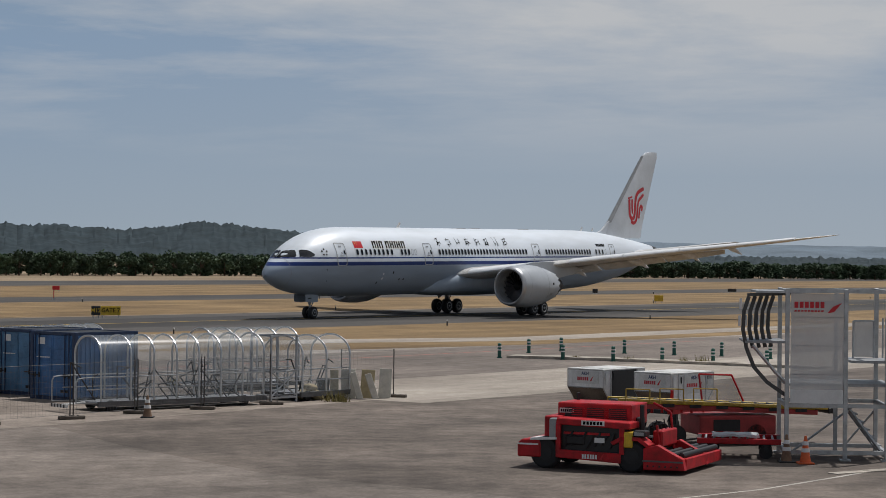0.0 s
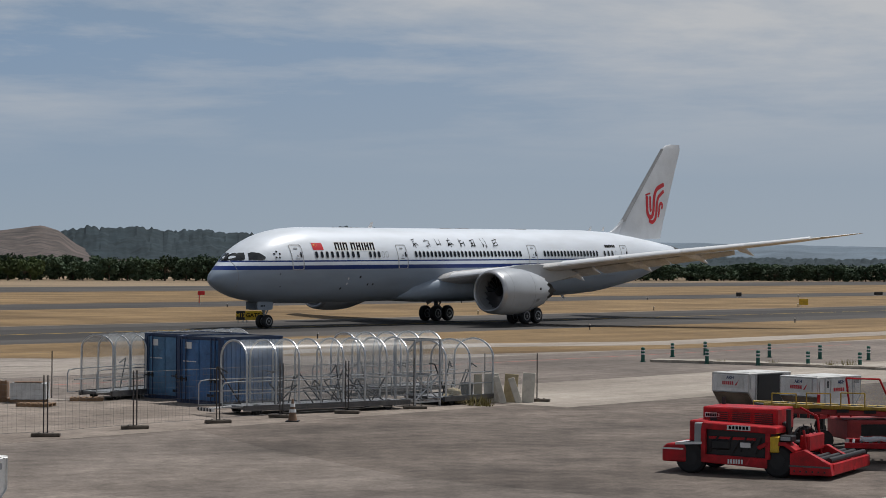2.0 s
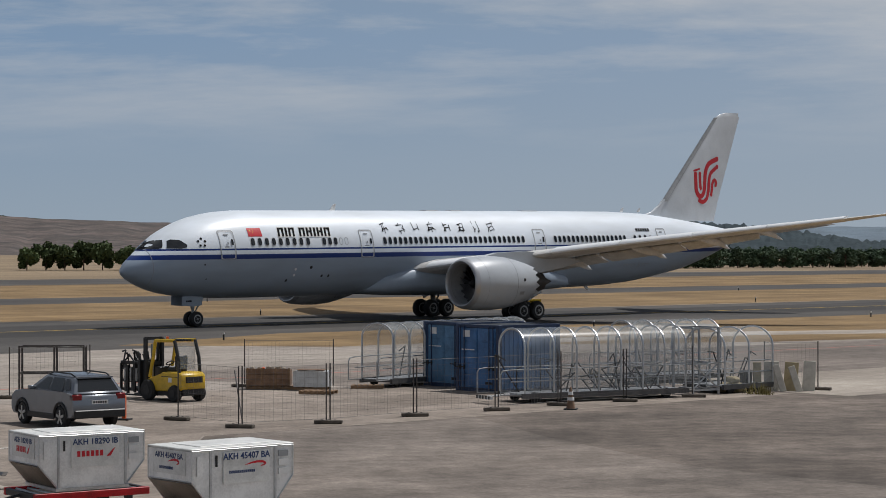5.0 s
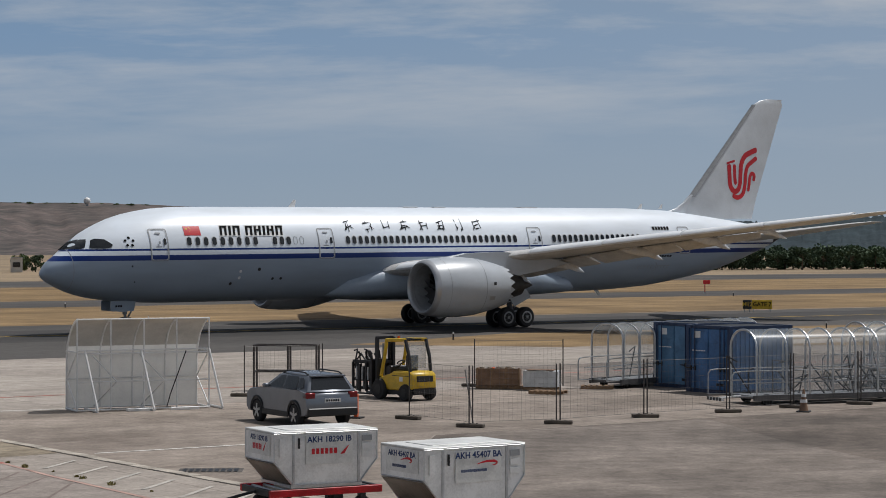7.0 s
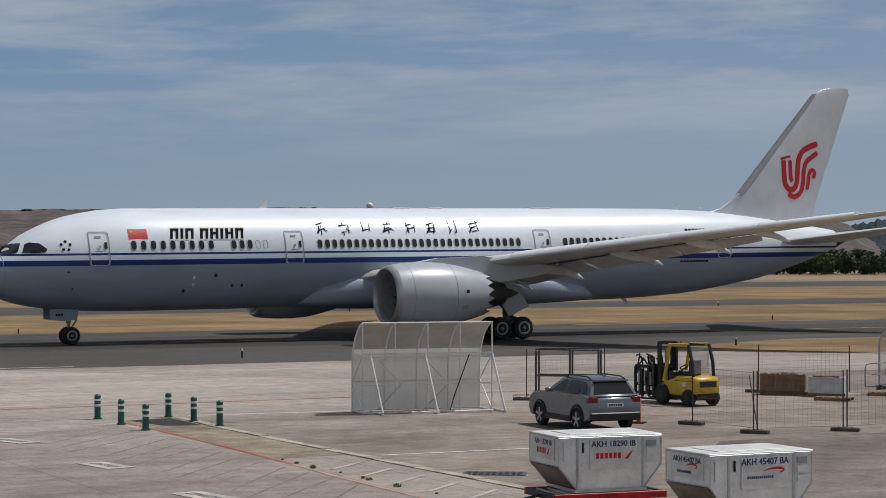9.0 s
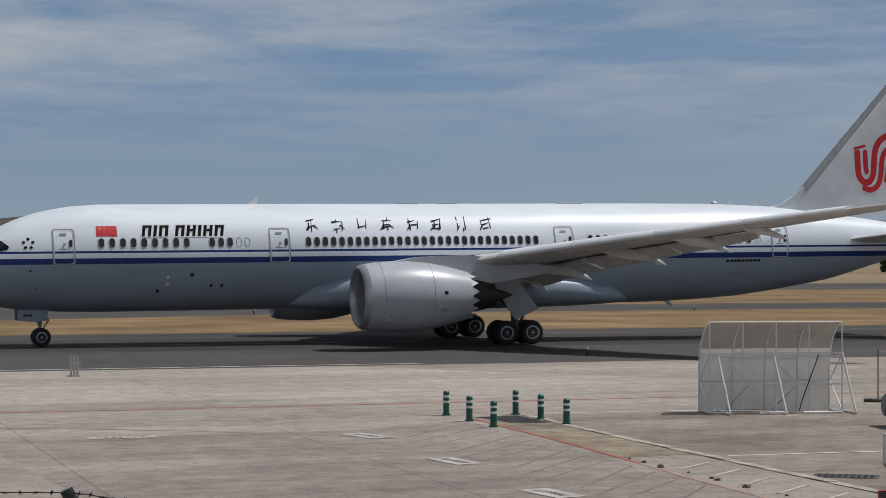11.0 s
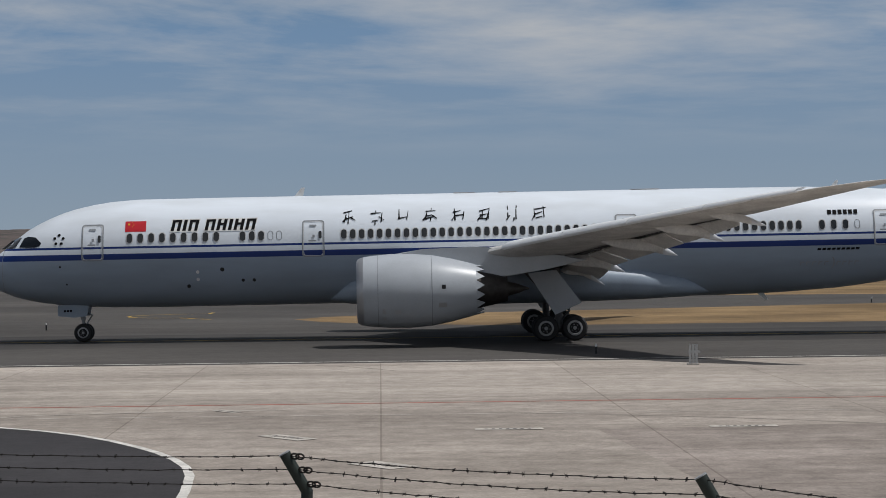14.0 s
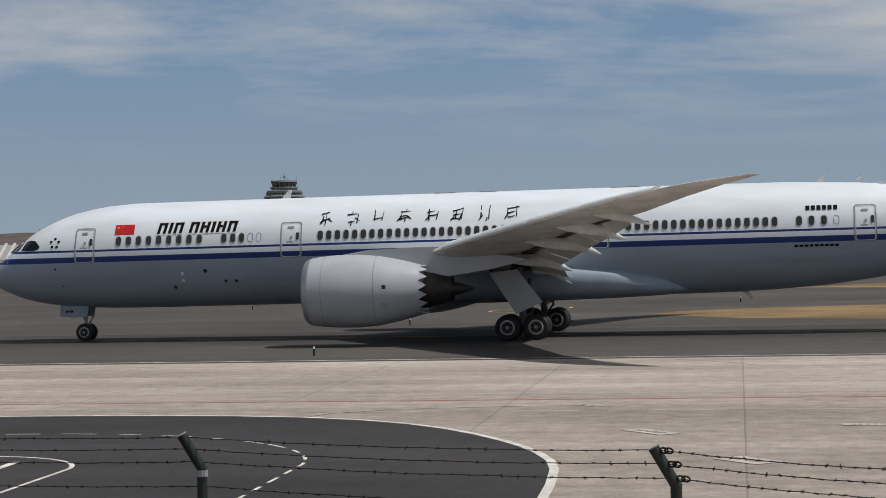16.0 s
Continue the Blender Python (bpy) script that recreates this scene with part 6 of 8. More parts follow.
# ---- car ----
def car(m):
    t = thing("car", "small grey sport utility car parked on the apron", "car", m)
    L, W = 3.95, 1.70
    lower = [(0.02, 0.42), (0.0, 0.62), (0.06, 0.86), (0.25, 0.98), (1.0, 1.05), (1.12, 1.06), (3.35, 1.08), (3.85, 1.05), (3.95, 0.95), (3.97, 0.55), (3.9, 0.36), (3.55, 0.30), (3.52, 0.52), (3.40, 0.66), (3.18, 0.73), (2.96, 0.66), (2.84, 0.52), (2.80, 0.28), (1.14, 0.28), (1.10, 0.52), (0.98, 0.66), (0.76, 0.73), (0.54, 0.66), (0.42, 0.52), (0.38, 0.30), (0.15, 0.30)]
    bm = B()
    prism(bm, lower, -W / 2, W / 2)
    part("body", bm, M_CARPAINT, t, "grey metallic lower body", True, 0.03)
    # cabin: sides lean inwards
    bm = B()
    ring0 = [bm.verts.new(Vector((x, y, 1.05))) for x, y in ((1.05, -W / 2 + 0.03), (3.90, -W / 2 + 0.05), (3.90, W / 2 - 0.05), (1.05, W / 2 - 0.03))]
    ring1 = [bm.verts.new(Vector((x, y, z))) for x, y, z in ((1.85, -0.62, 1.50), (3.62, -0.60, 1.47), (3.62, 0.60, 1.47), (1.85, 0.62, 1.50))]
    ring2 = [bm.verts.new(Vector((x, y, z))) for x, y, z in ((2.05, -0.5, 1.56), (3.45, -0.5, 1.54), (3.45, 0.5, 1.54), (2.05, 0.5, 1.56))]
    for a, b in ((ring0, ring1), (ring1, ring2)):
        for i in range(4):
            bm.faces.new((a[i], a[(i + 1) % 4], b[(i + 1) % 4], b[i]))
    bm.faces.new(ring2)
    part("cabin", bm, M_CARPAINT, t, "", True, 0.02)

    for sd in (-1, 1):
        part("sill_cladding", boxed(1.12, 2.82, sd * (W / 2 + 0.012) - 0.02, sd * (W / 2 + 0.012) + 0.02, 0.26, 0.42), M_BLACK, t, "black plastic cladding", False, 0.01)
        for xc in (0.76, 3.18):
            bm = B()
            pipe(bm, [(xc + 0.40 * math.cos(radians(a)), sd * (W / 2 + 0.006), 0.36 + 0.40 * math.sin(radians(a))) for a in range(0, 181, 15)], 0.035)
            part("wheel_arch", bm, M_BLACK, t, "black plastic wheel arch", True)

    def pane(name, pts, off=0.012):
        bm = B()
        vs = [Vector(p) for p in pts]
        nrm = (vs[1] - vs[0]).cross(vs[2] - vs[0]).normalized() * off
        if nrm.dot(vs[0] - Vector((2.5, 0, 1.2))) < 0:
            nrm = -nrm
        bm.faces.new([bm.verts.new(v + nrm) for v in vs])
        part(name, bm, M_GLASS, t, "dark tinted glass")
    y0, y1 = W / 2 - 0.03, 0.63
    for s in (-1, 1):
        side = lambda x, f: (x, s * (y0 + (y1 - 0.012 - y0) * f), 1.05 + 0.45 * f)
        pane("side_window", [side(1.42, 0.10), side(2.32, 0.10), side(2.32, 0.90), side(2.02, 0.90)])
        pane("side_window", [side(2.42, 0.10), side(3.20, 0.10), side(3.12, 0.90), side(2.42, 0.90)])
        pane("quarter_window", [side(3.30, 0.14), side(3.62, 0.22), side(3.44, 0.86), side(3.22, 0.86)])
        bm = B()
        box(bm, 1.30, 1.44, s * 0.86 - 0.10, s * 0.86 + 0.10, 1.06, 1.18)
        part("mirror", bm, M_CARPAINT, t, "", True, 0.03)
        bm = B()
        pipe(bm, [(1.95, s * 0.56, 1.53), (2.2, s * 0.55, 1.60), (3.3, s * 0.55, 1.585), (3.5, s * 0.55, 1.52)], 0.022)
        part("roof_rail", bm, M_BLACK, t)
        bm = B()
        box(bm, 3.72, 3.96, s * 0.70 - 0.15, s * 0.70 + 0.15, 0.84, 1.03)
        part("tail_light", bm, M_TAIL, t, "red tail light", True, 0.03)
        bm = B()
        box(bm, 3.93, 3.985, s * 0.66 - 0.12, s * 0.66 + 0.12, 0.46, 0.52)
        part("reflector", bm, M_TAIL, t)
        bm = B()
        box(bm, -0.01, 0.2, s * 0.62 - 0.18, s * 0.62 + 0.18, 0.72, 0.84)
        part("headlight", bm, M_LABEL, t, "", True, 0.03)
        for x in (0.76, 3.18):
            bm = B()
            turned(bm, [(-0.10, 0.20), (-0.10, 0.30), (-0.06, 0.335), (0.06, 0.335), (0.10, 0.30), (0.10, 0.20)], Matrix.Translation((x, s * (W / 2 - 0.09), 0.335)) @ Matrix.Rotation(radians(90), 4, "Z"), 24, True)
            tyre = part("wheel", bm, M_RUBBER, t, "", True)
            bm = B()
            for k in range(5):
                a = 1.2566 * k
                box(bm, -0.035, 0.035, -0.02, 0.012, 0.0, 0.215, Matrix.Translation((x, s * (W / 2 + 0.008), 0.335)) @ Matrix.Rotation(a, 4, "Y"))
            part("rim", bm, M_ALU, tyre, "five-spoke alloy rim")
            bm = B()
            for i in range(8):
                a0 = math.pi * i / 8
                a1 = math.pi * (i + 1) / 8
                prism(bm, [(x + 0.36 * math.cos(a0), 0.35 + 0.36 * math.sin(a0)), (x + 0.42 * math.cos(a0), 0.35 + 0.42 * math.sin(a0)), (x + 0.42 * math.cos(a1), 0.35 + 0.42 * math.sin(a1)), (x + 0.36 * math.cos(a1), 0.35 + 0.36 * math.sin(a1))], s * (W / 2) - 0.02, s * (W / 2) + 0.02)
            part("wheel_arch", bm, M_BLACK, t)
        part("sill", boxed(1.15, 2.80, s * (W / 2) - 0.02, s * (W / 2) + 0.015, 0.27, 0.42), M_BLACK, t)
        part("door_handle", boxed(2.12, 2.28, s * (W / 2) - 0.01, s * (W / 2) + 0.03, 0.93, 0.97), M_CARPAINT, t)
    pane("windscreen", [(1.14, -0.72, 1.10), (1.14, 0.72, 1.10), (1.80, 0.56, 1.47), (1.80, -0.56, 1.47)])
    pane("rear_window", [(3.86, -0.66, 1.10), (3.86, 0.66, 1.10), (3.65, 0.52, 1.45), (3.65, -0.52, 1.45)])
    part("rear_bumper", boxed(3.78, 4.02, -W / 2 + 0.03, W / 2 - 0.03, 0.34, 0.58), M_BLACK, t, "black plastic rear bumper", False, 0.03)
    plate = part("plate", boxed(3.965, 3.985, -0.26, 0.26, 0.74, 0.85), M_LABEL, t, "white plate with plain bars")
    for k in range(6):
        part("bar", boxed(3.984, 3.99, -0.22 + k * 0.075, -0.17 + k * 0.075, 0.765, 0.825), M_INK, plate)
    part("spoiler", boxed(3.50, 3.72, -0.56, 0.56, 1.47, 1.51), M_CARPAINT, t)
    bm = B()
    rod(bm, (3.2, 0, 1.55), (3.45, 0, 1.66), 0.01, 6)
    part("aerial", bm, M_BLACK, t)
    return t


# the car points away; local x runs from nose to tail
car(pose(-24.65, 60.25, 0, 0, 0, -41))


# ---- forklift ----
def forklift(m):
    t = thing("forklift", "yellow counterbalance forklift with a clamp attachment", "forklift", m)
    bm = B()
    prism(bm, [(0.35, 0.35), (0.35, 0.75), (0.95, 0.85), (1.15, 1.0), (2.05, 1.02), (2.22, 0.92), (2.25, 0.45), (2.0, 0.35)], -0.52, 0.52)
    part("body", bm, M_YELLOW, t, "yellow counterweight and hood", True, 0.04)
    part("grille", boxed(2.22, 2.27, -0.35, 0.35, 0.66, 0.86), M_BLACK, t)
    part("chassis", boxed(0.1, 2.0, -0.45, 0.45, 0.2, 0.42), M_DARK, t)
    for x, r, in ((0.45, 0.36), (1.85, 0.29)):
        for s in (-1, 1):
            bm = B()
            turned(bm, [(-0.11, r * 0.5), (-0.11, r * 0.9), (-0.05, r), (0.05, r), (0.11, r * 0.9), (0.11, r * 0.5)], Matrix.Translation((x, s * 0.52, r)) @ Matrix.Rotation(radians(90), 4, "Z"), 20, True)
            w = part("wheel", bm, M_RUBBER, t, "", True)
            bm = B()
            rod(bm, (x, s * 0.60, r), (x, s * 0.645, r), r * 0.48, 14)
            part("rim", bm, M_DARK, w)
    for s in (-1, 1):
        bm = B()
        pipe(bm, [(0.42, s * 0.45, 0.8), (0.62, s * 0.45, 1.5), (0.72, s * 0.45, 2.05), (1.75, s * 0.45, 2.08)], 0.06, 8)
        part("guard_post", bm, M_YELLOW, t, "yellow overhead guard post")
        bm = B()
        pipe(bm, [(1.75, s * 0.45, 2.08), (1.95, s * 0.45, 1.5), (2.0, s * 0.45, 1.0)], 0.06, 8)
        part("guard_post", bm, M_BLACK, t)
    for k in range(6):
        part("guard_bar", boxed(0.75, 1.75, -0.42 + k * 0.165, -0.38 + k * 0.165, 2.05, 2.10), M_BLACK, t)
    part("rear_screen", boxed(1.80, 1.83, -0.40, 0.40, 1.1, 2.0), M_POLY, t, "clear rear screen")
    part("seat", boxed(1.1, 1.6, -0.25, 0.25, 1.02, 1.14), M_BLACK, t, "", False, 0.03)
    part("seat_back", boxed(1.5, 1.62, -0.25, 0.25, 1.1, 1.55), M_BLACK, t, "", False, 0.03)
    bm = B()
    rod(bm, (0.75, 0, 0.9), (0.95, 0, 1.25), 0.02, 6)
    turned(bm, [(-0.015, 0.13), (0.015, 0.13), (0.015, 0.16), (-0.015, 0.16), (-0.015, 0.13)], Matrix.Translation((0.96, 0, 1.28)) @ pose(0, 0, 0, 0, 60, 0), 14)
    part("steering_wheel", bm, M_BLACK, t)
    for s in (-1, 1):
        part("mast", boxed(0.02, 0.14, s * 0.36 - 0.05, s * 0.36 + 0.05, 0.1, 2.12), M_DARK, t, "dark mast channel")
        part("inner_mast", boxed(-0.06, 0.03, s * 0.26 - 0.04, s * 0.26 + 0.04, 0.1, 2.05), M_DARK, t)
    for z in (0.4, 1.2, 2.05):
        part("mast_tie", boxed(0.0, 0.1, -0.36, 0.36, z, z + 0.1), M_DARK, t)
    bm = B()
    rod(bm, (0.0, 0, 0.2), (0.0, 0, 1.9), 0.05, 8)
    part("lift_ram", bm, M_STEEL, t)
    # the attachment: a tangle of clamp arms, uprights, hoses and rollers
    part("carriage", boxed(-0.12, -0.05, -0.5, 0.5, 0.25, 1.35), M_DARK, t)
    r = random.Random(12)
    for k in range(4):
        for s in (-1, 1):
            z, y = 0.26 + k * 0.31, s * (0.24 + 0.10 * (k % 2))
            part("clamp_arm", boxed(-1.28 + 0.10 * (k % 3), -0.12, y - 0.05, y + 0.05, z, z + 0.11), M_DARK, t, "", False, 0.012)
    for k in range(6):
        for s in (-1, 1):
            x, y = -0.28 - k * 0.19, s * (0.34 + 0.05 * (k % 2))
            part("clamp_upright", boxed(x - 0.035, x + 0.035, y - 0.04, y + 0.04, 0.18 + 0.05 * (k % 3), 1.20 + r.uniform(-0.1, 0.12)), M_DARK if k % 2 else M_CHASSIS, t)
    for k in range(16):
        x, y = -0.2 - 0.075 * k, r.uniform(-0.42, 0.42)
        bm = B()
        top = Vector((x + r.uniform(-0.28, 0.12), y + r.uniform(-0.12, 0.12), r.uniform(1.42, 1.66)))
        pipe(bm, [(x, y, 1.0), (x + r.uniform(-0.1, 0.1), y, 1.28), top, top + Vector((r.uniform(-0.2, 0.2), 0, r.uniform(-0.10, 0.06)))], 0.030)
        part("clamp_finger", bm, M_DARK, t)
    for k in range(3):
        bm = B()
        rod(bm, (-0.35 - k * 0.32, -0.42, 0.62), (-0.35 - k * 0.32, -0.42, 1.06), 0.032, 8)
        part("ram", bm, M_STEEL, t, "bright ram rod")
    for s in (-1, 1):
        part("fork", boxed(-1.25, -0.1, s * 0.25 - 0.06, s * 0.25 + 0.06, 0.10, 0.15), M_DARK, t)
    # cab fittings, grille frame and lower counterweight
    part("dash", boxed(0.62, 0.85, -0.40, 0.40, 0.80, 1.16), M_BLACK, t, "", False, 0.03)
    part("hood_seam", boxed(1.12, 2.06, -0.525, -0.521, 0.84, 0.86), M_BLACK, t)
    part("counterweight_foot", boxed(1.75, 2.235, -0.46, 0.46, 0.24, 0.44), M_DARK, t, "", False, 0.02)
    part("placard", boxed(1.50, 1.68, -0.526, -0.521, 0.66, 0.82), M_LABEL, t, "small white placard")
    bm = B()
    rod(bm, (1.2, -0.3, 2.1), (1.2, -0.3, 2.2), 0.05, 10)
    part("beacon", bm, M_ORANGE, t)
    return t


forklift(pose(-24.28, 69.68, 0, 0, 0, -32))
# orange post beside the car
t = thing("marker_post", "short orange marker post standing behind the car", "post", pose(-22.13, 60.95, 0))
part("post", boxed(-0.06, 0.06, -0.06, 0.06, 0.02, 0.75), M_ORANGE, t, "", False, 0.01)
part("foot", boxed(-0.2, 0.2, -0.2, 0.2, 0, 0.05), M_BLACK, t)


# ---- crates and pallets ----
def pallet(m):
    t = thing("pallet", "weathered wooden pallet lying on the apron", "pallet", m, "pallets")
    for k in range(3):
        part("runner", boxed(0, 1.2, k * 0.36, k * 0.36 + 0.08, 0.02, 0.11), M_WOOD, t)
    for k in range(6):
        part("slat", boxed(k * 0.215, k * 0.215 + 0.12, 0, 0.8, 0.112, 0.135), M_WOOD, t)
    return t


def crate(m):
    t = thing("crate", "brown board crate of building rubble on a pallet", "crate", m)
    part("inner_box", boxed(0.03, 1.57, 0.03, 0.87, 0.0, 0.58), M_CRATE, t)
    for x in (0.0, 0.53, 1.06, 1.55):
        part("batten", boxed(x, x + 0.06, -0.02, 0.025, 0, 0.66), M_WOOD, t)
    for k in range(3):
        part("board", boxed(0, 1.6, 0.0, 0.028, 0.03 + k * 0.21, 0.21 + k * 0.21), M_CRATE, t)
        part("end_board", boxed(-0.028, 0.0, 0.0, 0.9, 0.03 + k * 0.21, 0.21 + k * 0.21), M_CRATE, t)
    r = random.Random(5)
    for k in range(7):
        bm = B()
        bmesh.ops.create_icosphere(bm, subdivisions=1, radius=r.uniform(0.07, 0.14))
        for v in bm.verts:
            v.co *= r.uniform(0.7, 1.2)
        part("rubble", bm, M_STONE if k != 2 else M_ORANGE, t, "", False, 0, pose(0.2 + k * 0.19, 0.3 + 0.2 * (k % 2), 0.62))
    return t


pallet(pose(-22.5, 74.9, 0, 0, 0, 8))
pallet(pose(-21.3, 75.05, 0, 0, 0, 8))
crate(pose(-22.45, 74.85, 0.14, 0, 0, 8))
pallet(pose(-20.6, 74.6, 0, 0, 0, 4))
t = thing("wrapped_load", "white plastic-wrapped load of blocks on a pallet", "pallet load", pose(-20.6, 74.62, 0.14, 0, 0, 4))
bm = B()
box(bm, 0, 1.28, 0, 0.8, 0, 0.58)
bmesh.ops.subdivide_edges(bm, edges=bm.edges[:], cuts=5, use_grid_fill=True)
for v in bm.verts:
    v.co += Vector(noise.noise_vector(v.co * 3.0)) * 0.03
part("wrap", bm, M_PLASTICWRAP, t, "", True)
part("top_sheet", boxed(0.1, 1.1, 0.1, 0.7, 0.6, 0.63), M_CRATE, t)
pallet(pose(-19.9, 72.8, 0, 0, 0, -6))
pallet(pose(-18.75, 75.9, 0, 0, 0, 10))


# ---- air-cargo containers ----
def uld(m, face_bars, end_text, label, curtain=False, logo=None, L=2.20, D=1.40, H=1.02):
    """Bevelled cargo box: both ends slope in below; front face at y = 0."""
    t = thing("cargo_container", label, "cargo container", m, "cargo containers")
    e, h1 = 0.40, 0.47
    out = [(e, 0.0), (L - e, 0.0), (L, h1), (L, H), (0, H), (0, h1)]
    bm = B()
    prism(bm, out, 0.012, D - 0.012)
    part("shell", bm, M_ULD, t, "dented aluminium sheet shell", False, 0.008)
    part("roof", boxed(-0.015, L + 0.015, -0.012, D + 0.012, H, H + 0.035), M_ULDTOP, t, "white roof", False, 0.01)
    part("roof_panel", boxed(0.35, L - 0.35, 0.25, D - 0.25, H + 0.034, H + 0.05), M_ULDTOP, t, "raised roof panel", False, 0.01)
    # darker mottled sheet over the lower slope of each end
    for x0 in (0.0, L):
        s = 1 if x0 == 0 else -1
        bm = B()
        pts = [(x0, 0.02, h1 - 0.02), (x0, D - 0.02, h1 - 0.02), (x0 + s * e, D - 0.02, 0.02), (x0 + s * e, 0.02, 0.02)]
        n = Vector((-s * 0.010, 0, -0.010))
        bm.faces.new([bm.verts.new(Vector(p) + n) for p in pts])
        part("dark_slope", bm, M_ULDLOW, t, "dark lower slope")
    for y in (0.0, D):
        for a, b in zip(out, out[1:] + out[:1]):
            bm = B()
            rod(bm, (a[0], y, a[1]), (b[0], y, b[1]), 0.016, 4)
            part("edge_rail", bm, M_ALU, t)
    for a in out:
        bm = B()
        rod(bm, (a[0], 0, a[1]), (a[0], D, a[1]), 0.016, 4)
        part("edge_rail", bm, M_ALU, t)
    part("base", boxed(e - 0.06, L - e + 0.06, -0.03, D + 0.03, -0.04, 0.02), M_ALU, t)
    for x in (e, L - e):
        part("stile", boxed(x - 0.022, x + 0.022, -0.014, 0.014, 0.03, H), M_ALU, t)
    part("latch", boxed(0.50, 0.53, -0.03, 0.0, H - 0.30, H - 0.10), M_DARK, t)
    part("strap", boxed(0.10, 0.22, -0.022, -0.002, 0.1 + h1, H - 0.1), M_ULD, t)
    if curtain:
        part("curtain", boxed(0.46, L - 0.46, -0.02, -0.004, 0.04, H - 0.02), M_BLACK, t, "black fabric door curtain")
    else:
        lab = part("label_sheet", boxed(0.66, 1.66, -0.020, -0.006, H - 0.62, H - 0.06), M_ULDTOP, t, "pale label sheet")
        text(end_text, 0.160, Matrix.Translation((1.16, -0.026, H - 0.14)), lab, M_NAVY)
        emblem(lab, 1.16, -0.024, H - 0.36, 0.76, logo)
    # the sloped end carries the same marks; an end face looks along -x
    m2 = Matrix.Translation((-0.018, D / 2, 0)) @ Matrix.Rotation(radians(-90), 4, "Z")
    lab = part("label_sheet", boxed(-0.016, -0.004, D / 2 - 0.52, D / 2 + 0.52, H - 0.44, H - 0.05), M_ULDTOP, t, "pale label sheet")
    text(end_text, 0.14, m2 @ Matrix.Translation((0, 0, H - 0.12)), lab, M_NAVY)
    emblem(lab, 0, 0, H - 0.28, 0.6, logo, m2)
    for k in range(3):
        part("sticker", boxed(L - 0.33, L - 0.12, -0.022, -0.004, H - 0.20 - k * 0.16, H - 0.09 - k * 0.16), M_LABEL if k else M_GREYP, t)
    return t


def emblem(parent, x, y, z, w, kind, m=Matrix.Identity(4)):
    """A plain red mark with a row of bars, for a carrier's sign."""
    if kind == "swoosh":
        bm = B()
        line = [(-0.05, 0.055, 0.004), (0.12, 0.085, 0.014), (0.30, 0.10, 0.020), (0.46, 0.095, 0.022), (0.55, 0.065, 0.020), (0.50, 0.035, 0.014), (0.40, 0.020, 0.004)]
        for (xa, za, ta), (xb, zb, tb) in zip(line, line[1:]):
            prism(bm, [(x + w * xa, z + za - ta), (x + w * xb, z + zb - tb), (x + w * xb, z + zb + tb), (x + w * xa, z + za + ta)], y - 0.003, y, m)
        part("red_mark", bm, M_REDINK, parent, "red ribbon mark")
        col, zz, hh = M_NAVY, z - 0.08, 0.05
    else:
        bm = B()
        prism(bm, [(x + w * 0.30, z - 0.08), (x + w * 0.42, z - 0.07), (x + w * 0.56, z + 0.10), (x + w * 0.44, z + 0.03)], y - 0.003, y, m)
        part("red_mark", bm, M_REDINK, parent, "red leaf-shaped mark")
        col, zz, hh = M_REDINK, z - 0.06, 0.11
    if kind == "leaf2":
        col = M_LABEL
    n = 13 if kind == "swoosh" else 6
    for k in range(n):
        bm = B()
        box(bm, x - w * 0.5 + k * w * 0.75 / n, x - w * 0.5 + k * w * 0.75 / n + w * 0.5 / n, y - 0.003, y, zz, zz + hh, m)
        part("bar", bm, col, parent)


def dolly(m, L=2.2, D=1.5, z=0.5):
    t = thing("baggage_dolly", "red steel roller dolly under a cargo container", "dolly", m, "dollies")
    for y in (0, D - 0.1):
        part("side_beam", boxed(-0.1, L + 0.1, y, y + 0.1, z - 0.16, z - 0.02), M_RED, t, "red side beam", False, 0.01)
    for x in (-0.1, L):
        part("end_beam", boxed(x, x + 0.1, 0.1, D - 0.1, z - 0.15, z - 0.03), M_DARK, t, "", False, 0.01)
    for k in range(9):
        bm = B()
        rod(bm, (0.12 + k * (L - 0.24) / 8, 0.12, z - 0.06), (0.12 + k * (L - 0.24) / 8, D - 0.12, z - 0.06), 0.035, 8)
        part("roller", bm, M_STEEL, t)
    for x in (0.3, L - 0.3):
        for y in (0.12, D - 0.12):
            bm = B()
            turned(bm, [(-0.06, 0.07), (-0.06, 0.18), (0.06, 0.18), (0.06, 0.07)], Matrix.Translation((x, y, 0.18)) @ Matrix.Rotation(radians(90), 4, "Z"), 16, True)
            part("wheel", bm, M_RUBBER, t)
            part("fork", boxed(x - 0.05, x + 0.05, y - 0.09, y + 0.09, 0.2, z - 0.15), M_DARK, t)
    bm = B()
    rod(bm, (-0.1, D / 2, z - 0.1), (-1.0, D / 2, 0.3), 0.03, 6)
    part("tow_bar", bm, M_DARK, t)
    return t


mC = pose(-15.42, 37.9, 0.62, 0, 0, 46)
uld(mC, 0, "AKH 18290 IB", "dented aluminium cargo container with red marks on a dolly", False, "leaf")
dolly(mC @ Matrix.Translation((0, -0.05, -0.62)), 2.2, 1.5, 0.58)
mB = pose(-11.68, 35.72, 0.62, 0, 0, 52)
uld(mB, 0, "AKH 45407 BA", "aluminium cargo container with navy lettering on a dolly", False, "swoosh")
dolly(mB @ Matrix.Translation((0, -0.05, -0.62)), 2.2, 1.5, 0.58)


